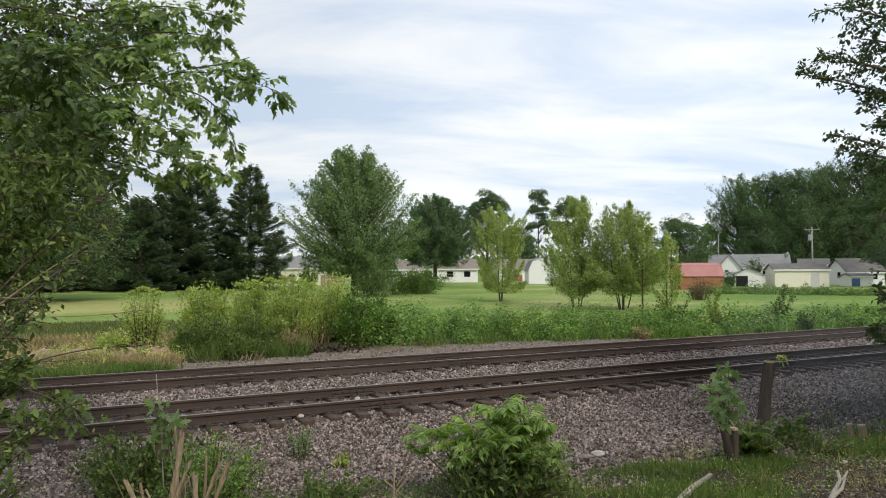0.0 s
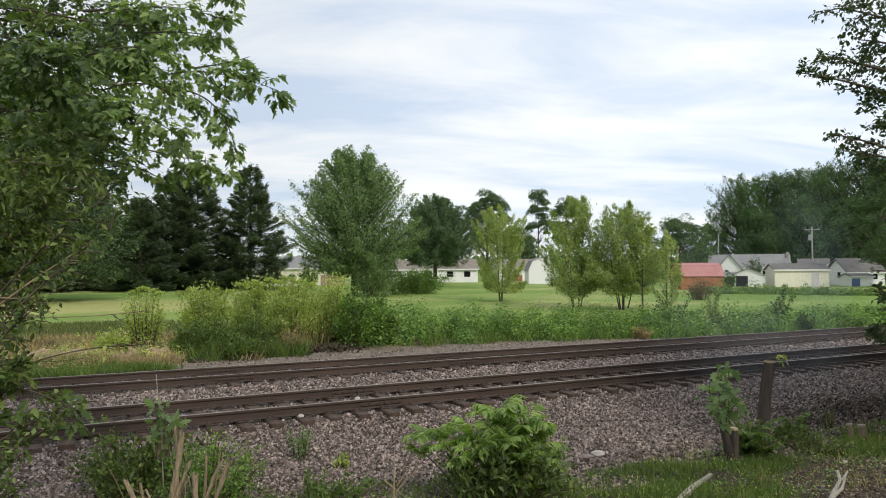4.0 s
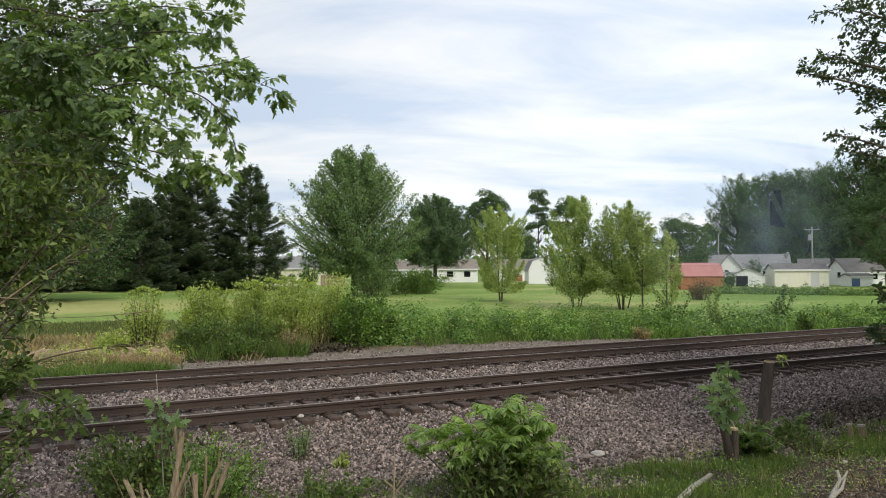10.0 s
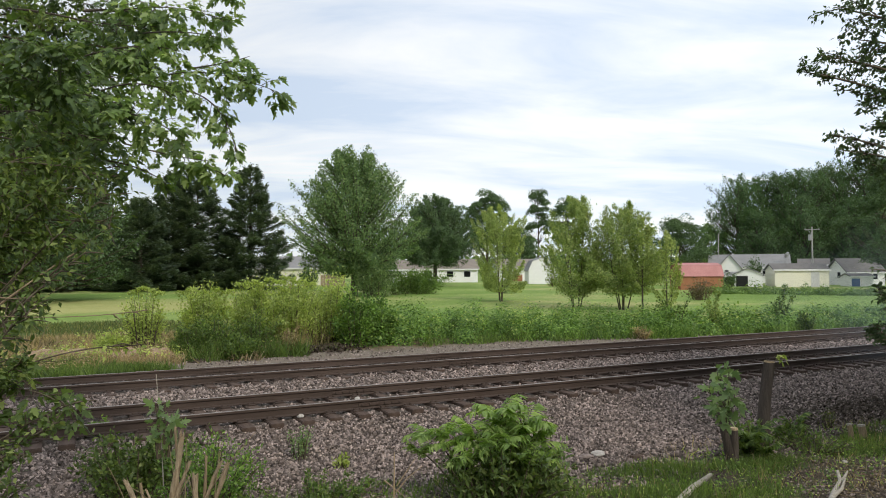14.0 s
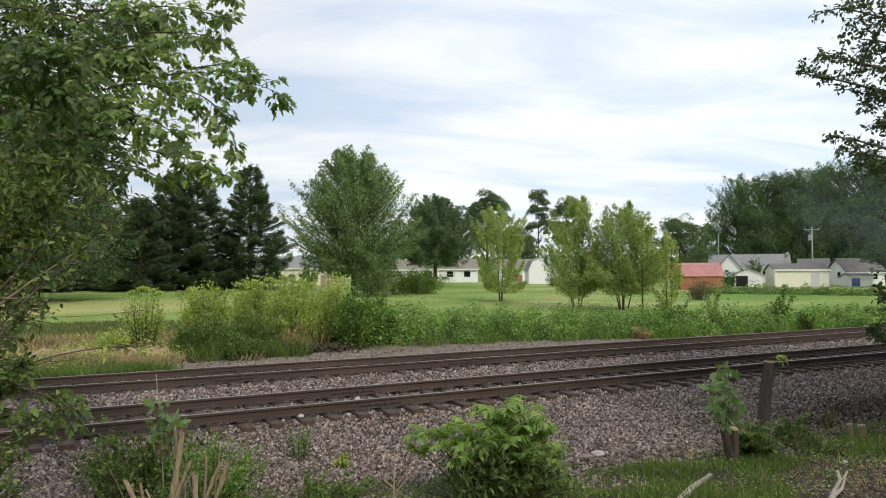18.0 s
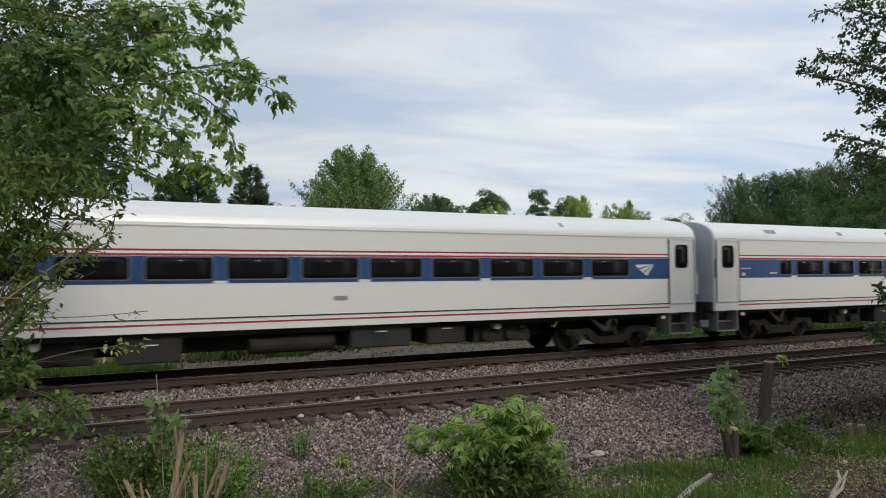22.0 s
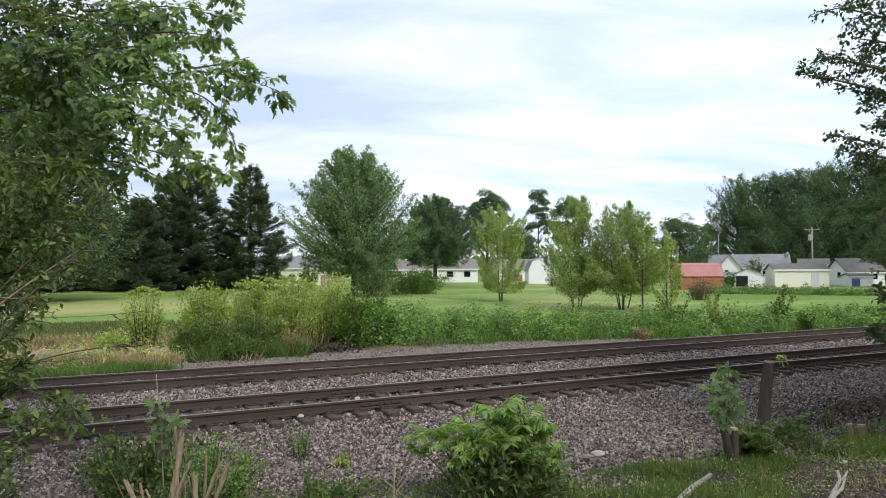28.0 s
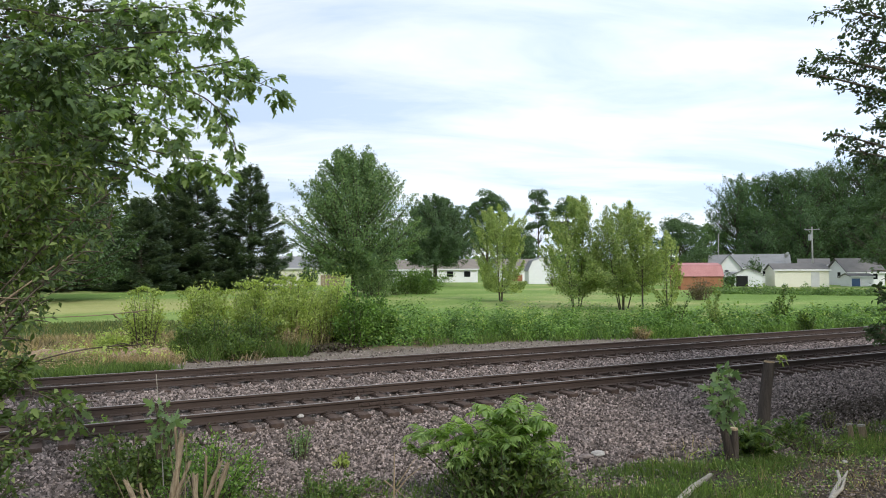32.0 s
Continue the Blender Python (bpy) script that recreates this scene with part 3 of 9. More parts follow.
def panel(bm, poly, yf, off, s, deep=0.03):
    """A flat plate (x, z outline) standing off by off from the side s of a body."""
    a = [bm.verts.new((x, s * (yf(z) + off), z)) for x, z in poly]
    b = [bm.verts.new((x, s * (yf(z) + off - deep), z)) for x, z in poly]
    n = len(poly)
    bm.faces.new(a)
    for i in range(n):
        j = (i + 1) % n
        bm.faces.new((a[i], a[j], b[j], b[i]))
    return bm


def strip(bm, x0, x1, z0, z1, yf, off, s, n=1):
    """A band that follows the side's curve from z0 to z1."""
    zs = np.linspace(z0, z1, n + 1)
    rows = [[bm.verts.new((x, s * (yf(z) + off), z)) for x in (x0, x1)] for z in zs]
    back = [[bm.verts.new((x, s * (yf(z) - 0.02), z)) for x in (x0, x1)] for z in (zs[0], zs[-1])]
    for a, b in zip(rows, rows[1:]):
        bm.faces.new((a[0], a[1], b[1], b[0]))
    bm.faces.new((rows[0][0], rows[0][1], back[0][1], back[0][0]))
    bm.faces.new((rows[-1][0], rows[-1][1], back[1][1], back[1][0]))
    for k in (0, 1):
        bm.faces.new([r[k] for r in rows] + [back[1][k], back[0][k]])
    return bm


def rounded(x0, x1, z0, z1, r, n=4):
    pts = []
    for cx, cz, a0 in ((x1 - r, z1 - r, 0), (x0 + r, z1 - r, 90), (x0 + r, z0 + r, 180), (x1 - r, z0 + r, 270)):
        for i in range(n + 1):
            a = radians(a0 + 90 * i / n)
            pts.append((cx + r * math.cos(a), cz + r * math.sin(a)))
    return pts


def ring(bm, outer, inner, yf, off, s, deep=0.04):
    n = len(outer)
    rows = [[bm.verts.new((x, s * (yf(z) + o), z)) for x, z in pts] for pts, o in ((outer, off - deep), (outer, off), (inner, off), (inner, off - deep))]
    for a, b in zip(rows, rows[1:]):
        for i in range(n):
            j = (i + 1) % n
            bm.faces.new((a[i], a[j], b[j], b[i]))
    return bm


def window(parent, x0, x1, z0, z1, yf, s, r, m_frame, m_glass, rim=0.035, bar=False):
    w = part("window", ring(bmesh.new(), rounded(x0, x1, z0, z1, r), rounded(x0 + rim, x1 - rim, z0 + rim, z1 - rim, r * 0.7), yf, 0.022, s), m_frame, parent)
    part("pane", strip(bmesh.new(), x0 + rim * 0.8, x1 - rim * 0.8, z0 + rim * 0.8, z1 - rim * 0.8, yf, 0.014, s, 4), m_glass, w, "", True)
    if bar:
        xm = (x0 + x1) / 2
        part("mullion", strip(bmesh.new(), xm - 0.02, xm + 0.02, z0 + rim, z1 - rim, yf, 0.018, s), M_RUBBER, w)
    return w


def wheel_mesh(r):
    bm = bmesh.new()
    pts = [(0.0, 0.06), (0.09, 0.06), (0.11, 0.03), (r - 0.1, 0.02), (r - 0.06, 0.05), (r, 0.055), (r, -0.06), (r + 0.028, -0.07), (r + 0.028, -0.085), (0.0, -0.085)]
    n = 28
    rows = []
    for i in range(n):
        a = 2 * math.pi * i / n
        rows.append([bm.verts.new((q * math.cos(a), -w, q * math.sin(a))) for q, w in pts[1:-1]])
    c0, c1 = bm.verts.new((0, -0.06, 0)), bm.verts.new((0, 0.085, 0))
    for i in range(n):
        a, b = rows[i], rows[(i + 1) % n]
        for k in range(len(a) - 1):
            bm.faces.new((a[k], a[k + 1], b[k + 1], b[k]))
        bm.faces.new((c0, a[0], b[0]))
        bm.faces.new((c1, b[-1], a[-1]))
    bmesh.ops.recalc_face_normals(bm, faces=bm.faces)
    me = bpy.data.meshes.new("wheel")
    bm.to_mesh(me)
    bm.free()
    me.materials.append(M_BOGIE)
    return me


def keep_mesh(name, bm, material):
    me = bpy.data.meshes.new(name)
    bmesh.ops.recalc_face_normals(bm, faces=bm.faces)
    bm.to_mesh(me)
    bm.free()
    me.materials.append(material)
    return me


WHEEL = wheel_mesh(0.46)
bm = bmesh.new()
drum(bm, (0, -0.86, 0), (0, 1, 0), 0.085, 0.085, 1.72, 12)
AXLE = keep_mesh("axle", bm, M_BOGIE)
bm = bmesh.new()
for k in range(7):
    drum(bm, (0, 0, -0.14 + 0.045 * k), (0, 0, 1), 0.105, 0.105, 0.026, 12)
    drum(bm, (0, 0, -0.14 + 0.045 * k + 0.026), (0, 0, 1), 0.075, 0.075, 0.019, 10)
SPRING = keep_mesh("spring", bm, M_BOGIE)


def side_frame_mesh(wb, inner):
    """Cast frame of a bogie: a dropped beam with axle boxes and a brace."""
    bm = bmesh.new()
    h = wb / 2
    for a, b in (((-h - 0.32, 0.60), (-h + 0.45, 0.62)), ((h - 0.45, 0.62), (h + 0.32, 0.60))):
        box(bm, a[0], b[0], -0.09, 0.09, 0.5, 0.68, 0.02)
    poly = [(-h + 0.25, 0.7), (-h + 0.55, 0.34), (-0.45, 0.22), (0.45, 0.22), (h - 0.55, 0.34), (h - 0.25, 0.7), (h - 0.5, 0.7), (0.4, 0.44), (-0.4, 0.44), (-h + 0.5, 0.7)]
    a = [bm.verts.new((x, -0.1, z)) for x, z in poly]
    b = [bm.verts.new((x, 0.1, z)) for x, z in poly]
    bm.faces.new(a)
    bm.faces.new(b[::-1])
    for i in range(len(poly)):
        j = (i + 1) % len(poly)
        bm.faces.new((a[i], b[i], b[j], a[j]))
    for x in (-h, h):
        box(bm, x - 0.17, x + 0.17, -0.16, 0.07, 0.3, 0.6, 0.03)
        drum(bm, (x, -0.16, 0.46), (0, -1, 0), 0.12, 0.1, 0.06, 12)
    return keep_mesh("side_frame", bm, M_BOGIE)


FRAME_COACH = side_frame_mesh(2.59, False)
FRAME_LOCO = side_frame_mesh(2.9, False)


def bogie(car, x, wb, frame_me, brace=True, inner=False):
    b = thing("bogie", "", "")
    for k in ("label", "category"):
        if k in b:
            del b[k]
    b.parent = car
    b.location = (x, 0, 0)
    bmx = bmesh.new()
    box(bmx, -0.28, 0.28, -1.1, 1.1, 0.55, 0.86, 0.03)
    part("bolster", bmx, M_BOGIE, b)
    for s in (-1, 1):
        f = obj("side_frame", frame_me, None, b)
        f.location = (0, s * (0.5 if inner else 1.02), 0)
        f.scale.y = -s
        for k in (-0.22, 0.22):
            sp = obj("spring", SPRING, None, b)
            sp.location = (k, s * (0.95 if inner else 1.05), 0.62)
        if brace:
            bmb = bmesh.new()
            a = [(-1.0, 1.06), (-0.05, 1.06), (-0.28, 0.62), (-0.45, 0.62)]
            o = [(-0.86, 1.0), (-0.22, 1.0), (-0.34, 0.74), (-0.42, 0.74)]
            rows = [[bmb.verts.new((px, s * yy, pz)) for px, pz in pts] for pts, yy in ((a, 1.28), (a, 1.34), (o, 1.34), (o, 1.28))]
            for p, q in zip(rows, rows[1:] + rows[:1]):
                for i in range(4):
                    j = (i + 1) % 4
                    bmb.faces.new((p[i], p[j], q[j], q[i]))
            part("brace", bmb, M_GEAR, b)
    for wx in (-wb / 2, wb / 2):
        ax = obj("axle", AXLE, None, b)
        ax.location = (wx, 0, 0.46)
        for s in (-1, 1):
            w = obj("wheel", WHEEL, None, b)
            w.location = (wx, s * 0.745, 0.46)
            if s > 0:
                w.rotation_euler.z = math.pi
    return b


def swoosh(parent, x0, x1, z0, z1, yf, s, material, off=0.006):
    """The plain three-bladed mark of the fleet: three slanting blades, as shapes."""
    w, h = x1 - x0, z1 - z0
    bm = bmesh.new()
    for a, b, ca, cb in (((0.0, 0.98), (0.16, 0.66), (0.5, 1.02), (0.5, 0.84)), ((0.22, 0.56), (0.4, 0.28), (0.56, 0.78), (0.62, 0.66)), ((0.46, 0.2), (0.64, 0.0), (0.68, 0.6), (0.78, 0.46))):
        tip = (1.0, 1.0)
        e1, e2 = bend(a, ca, tip, 7), bend(b, cb, tip, 7)
        pts = [tuple(p) for p in e1] + [tuple(p) for p in e2[-2::-1]]
        panel(bm, [(x0 + u * w, z0 + v * h) for u, v in pts], yf, off, s, 0.012)
    part("fleet_mark", bm, material, parent, "plain three-bladed fleet mark")


def bars(parent, name, x0, x1, z0, z1, n, yf, s, material, off=0.006, gap=0.25):
    step = (x1 - x0) / n
    for i in range(n):
        a = x0 + i * step
        bm = panel(bmesh.new(), [(a, z0), (a + step * (1 - gap), z0), (a + step * (1 - gap), z1), (a, z1)], yf, off, s, 0.012)
        part(name, bm, material, parent)


def coach_ends(car, L, half, z0, ztop, m_end, reach=0.4):
    """Rubber diaphragm, buffer beam and coupler at both ends."""
    for e, x in ((-1, 0.0), (1, L)):
        o, i = [(-0.62, 0.75), (-0.62, 3.3), (-0.5, 3.45), (0.5, 3.45), (0.62, 3.3), (0.62, 0.75)], [(-0.53, 0.85), (-0.53, 3.22), (-0.46, 3.33), (0.46, 3.33), (0.53, 3.22), (0.53, 0.85)]
        bm = bmesh.new()
        rows = [[bm.verts.new((x + e * q, y, z)) for y, z in pts] for pts, q in ((o, -0.02), (o, reach), (i, reach), (i, -0.02))]
        for a, b in zip(rows, rows[1:]):
            for k in range(5):
                bm.faces.new((a[k], a[k + 1], b[k + 1], b[k]))
        part("diaphragm", bm, M_PLATEGREY, car, "dark grey gangway diaphragm")
        part("draft_gear", box(bmesh.new(), min(x - e * 0.3, x + e * 0.5), max(x - e * 0.3, x + e * 0.5), -0.5, 0.5, 0.5, 0.98, 0.03), M_UNDER, car)
        bm = bmesh.new()
        box(bm, x + e * 0.006 - 0.004, x + e * 0.006 + 0.004, -0.52, 0.52, 0.9, 3.3)
        part("end_door", bm, M_DIMDOOR, car)
        part("end_door_window", box(bmesh.new(), x + e * 0.012 - 0.004, x + e * 0.012 + 0.004, -0.25, 0.25, 2.2, 2.85, 0.002), M_UNDER, car)
        part("threshold", box(bmesh.new(), min(x, x + e * 0.3), max(x, x + e * 0.3), -0.5, 0.5, 0.98, 1.02, 0.005), M_STEELDIRTY, car)
        bm = bmesh.new()
        box(bm, min(x, x + e * 0.55), max(x, x + e * 0.55), -0.14, 0.14, 0.62, 0.9, 0.03)
        drum(bm, (x + e * 0.35, 0.0, 0.55), (0, 0, 1), 0.13, 0.13, 0.42, 10)
        part("coupler", bm, M_UNDER, car)
        for s in (-1, 1):
            bm = bmesh.new()
            box(bm, min(x, x + e * 0.12), max(x, x + e * 0.12), s * 0.95 - 0.1, s * 0.95 + 0.1, 0.55, 1.15, 0.02)
            tv, tf = tube(bend((x + e * 0.1, s * 0.9, 0.95), (x + e * 0.3, s * 0.85, 0.2), (x + e * 0.45, s * 0.75, 0.85), 8), 0.03, 6)
            part("end_step", bm, M_UNDER, car)
            part("step_plate", box(bmesh.new(), min(x + e * 0.12, x + e * 0.14), max(x + e * 0.12, x + e * 0.14), s * 0.95 - 0.16, s * 0.95 + 0.16, 0.5, 0.72, 0.004), M_METALGREY, car)
            raw("hose", tv, tf, M_RUBBER, car)


def under_boxes(car, L, rows_):
    for x0, x1, z0, yh, kind in rows_:
        bm = bmesh.new()
        if kind == "tank":
            drum(bm, (x0, -yh + 0.25, z0 + 0.22), (1, 0, 0), 0.21, 0.21, x1 - x0, 16)
            part("air_tank", bm, M_BOGIE, car)
        elif kind == "gear":
            part("equipment_frame", box(bm, x0, x1, -yh + 0.25, yh - 0.25, z0, 1.05, 0.02), M_UNDER, car)
            for k in range(4):
                b2 = bmesh.new()
                xx = x0 + (x1 - x0) * (0.15 + 0.22 * k)
                zz = z0 + 0.15 + 0.2 * ((k * 3) % 2)
                if k % 2:
                    drum(b2, (xx, -yh + 0.3, zz + 0.1), (0, -1, 0), 0.12, 0.1, 0.22, 12)
                else:
                    box(b2, xx - 0.12, xx + 0.12, -yh + 0.06, -yh + 0.3, zz - 0.08, zz + 0.14, 0.02)
                part("valve", b2, M_LABEL if k == 1 else M_BOGIE, car)
        else:
            part("equipment_box", box(bm, x0, x1, -yh, yh, z0, 1.12, 0.03), M_CHARCOAL if kind == "pale" else M_UNDER, car)
            b2 = bmesh.new()
            xm = (x0 + x1) / 2
            box(b2, xm - 0.14, xm + 0.14, -yh - 0.006, -yh + 0.01, z0 + 0.38, z0 + 0.41)
            part("nameplate", b2, M_LABEL, car)


def round_coach(flip, windows, label):
    """Stainless coach with fluted round sides, 25.04 m long; x from its trailing end."""
    L = 25.04
    car = thing("passenger_coach", label, "train car", "coaches of the train")
    bm = sweep(bmesh.new(), fluted_outline(), 0.05, L - 0.05)
    part("body", bm, M_STEEL, car)
    bm = bmesh.new()
    box(bm, 0.2, L - 0.2, -1.3, 1.3, 0.98, 1.15)
    part("underframe", bm, M_UNDER, car)
    coach_ends(car, L, 1.5, 0.9, 4.0, M_STEELDIRTY, 0.52)
    for x in (0.0, L):
        part("end_wall", sweep(bmesh.new(), [(y * 0.992, z) for y, z in outline(am_y, 0.95, 4.035, 36)], x - 0.055, x + 0.055), M_GEAR, car, "grimy dark end wall")
    for s in (-1, 1):
        for x0, x1 in ((-0.0, 1.14), (L - 1.14, L)):
            part("end_panel", strip(bmesh.new(), x0, x1, 0.88, 3.45, am_y, 0.016, s, 16), M_STEEL, car, "smooth stainless end panel", True)
        for a, b, c in ((1.14, 1.14, 1.95), (L - 1.14, L - 1.14, L - 1.95)):
            poly = [(a, 0.9), (a + (c - a) * 0.55, 0.9), (a + (c - a) * 0.72, 0.98), (c, 1.12), (c, 1.3), (a, 1.3)]
            part("skirt_panel", panel(bmesh.new(), poly, am_y, 0.010, s), M_STEELDIRTY, car)
        part("roof_seam", strip(bmesh.new(), 1.14, L - 1.14, 2.955, 2.985, am_y, 0.012, s), M_STEEL, car)
        part("red_stripe", strip(bmesh.new(), 1.14, L - 1.14, 2.885, 2.93, am_y, 0.006, s), M_REDPALE, car, "faded red stripe")
        part("white_stripe", strip(bmesh.new(), 1.14, L - 1.14, 2.845, 2.885, am_y, 0.006, s), M_WHITE, car)
        part("red_stripe", strip(bmesh.new(), 1.14, L - 1.14, 2.805, 2.845, am_y, 0.006, s), M_REDPALE, car, "faded red stripe")
        part("blue_band", strip(bmesh.new(), 1.14, L - 1.14, 2.17, 2.77, am_y, 0.006, s, 5), M_BLUE, car, "deep blue window band", True)
        part("white_stripe", strip(bmesh.new(), 1.14, L - 1.14, 2.10, 2.165, am_y, 0.008, s), M_WHITE, car)
        part("red_stripe", strip(bmesh.new(), 1.14, L - 1.14, 1.27, 1.335, am_y, 0.024, s), M_REDDULL, car, "faded red stripe")
        part("grimy_skirt", strip(bmesh.new(), 1.95, L - 1.95, 1.12, 1.27, am_y, 0.018, s), M_STEELDIRTY, car)
        for x0, x1 in ((0.28, 1.06), (L - 1.06, L - 0.28)):
            d = part("door", strip(bmesh.new(), x0, x1, 1.32, 3.33, am_y, 0.03, s, 12), M_STEEL, car, "plain stainless door", True)
            xm = (x0 + x1) / 2
            window(d, xm - 0.25, xm + 0.25, 2.26, 2.84, lambda z: am_y(z) + 0.026, s, 0.1, M_STEELDIRTY, M_GLASS, 0.03)
            part("door_step", strip(bmesh.new(), x0, x1, 0.9, 1.3, am_y, 0.022, s, 2), M_STEELDIRTY, d)
            part("door_frame", ring(bmesh.new(), rounded(x0 - 0.045, x1 + 0.045, 1.27, 3.38, 0.1, 6), rounded(x0 + 0.01, x1 - 0.01, 1.32, 3.33, 0.08, 6), am_y, 0.05, s), M_STEELDIRTY, d, "raised grimy door frame")
            part("door_handle", box(bmesh.new(), xm + 0.26, xm + 0.31, min(s * 1.6, s * 1.66), max(s * 1.6, s * 1.66), 1.95, 2.15, 0.006), M_GRILLE, d)
        for x0, x1, warm in windows:
            window(car, x0, x1, 2.25, 2.76, am_y, s, 0.07, M_STEEL, M_GLASSWARM if warm else M_GLASS, 0.04, True)
        for xv in (1.7, 2.8, 11.9, L - 3.0, L - 2.2):
            part("roof_vent", strip(bmesh.new(), xv, xv + 0.28, 3.6, 3.78, am_y, 0.02, s, 3), M_GRILLE, car, "dark roof vent")
        part("marker_lamp", panel(bmesh.new(), rounded(1.45, 1.75, 3.12, 3.24, 0.05), am_y, 0.04, s, 0.06), M_RUBBER, car)
        swoosh(car, *((2.45, 3.4) if not flip else (L - 3.6, L - 2.65)), 2.3, 2.62, am_y, s, M_LABEL, 0.012)
        bars(car, "number_bar", 1.3, 1.62, 2.24, 2.33, 2, am_y, s, M_LABEL, 0.012)
        bars(car, "lettering_bar", 1.3, 1.62, 2.40, 2.44, 2, am_y, s, M_LABEL, 0.012)
        if not flip:
            bars(car, "lettering_bar", 3.72, 4.1, 2.27, 2.31, 3, am_y, s, M_LABEL, 0.012)
        bars(car, "number_bar", 12.2, 12.8, 1.72, 1.8, 4, am_y, s, M_GRILLE, 0.03, 0.1)
    for x0 in (0.15, L - 2.3):
        bm = bmesh.new()
        box(bm, x0, x0 + 2.15, -0.75, 0.75, 3.86, 4.08, 0.04)
        part("air_conditioner", bm, M_STEEL, car)
    under_boxes(car, L, [(6.2, 6.9, 0.42, 1.35, "box"), (7.4, 8.9, 0.5, 1.3, "gear"), (9.3, 10.2, 0.55, 1.3, "box"), (11.1, 12.6, 0.45, 1.32, "pale"),
                         (13.2, 14.6, 0.5, 1.3, "box"), (15.0, 16.2, 0.4, 1.32, "tank"), (16.6, 17.6, 0.5, 1.3, "pale"), (18.0, 19.6, 0.5, 1.3, "gear")])
    part("center_sill", box(bmesh.new(), 5.3, L - 5.3, -0.5, 0.5, 0.52, 0.99), M_UNDER, car)
    for x in (3.72, 21.86):
        bogie(car, x, 2.59, FRAME_COACH, True, True)
    return car, L


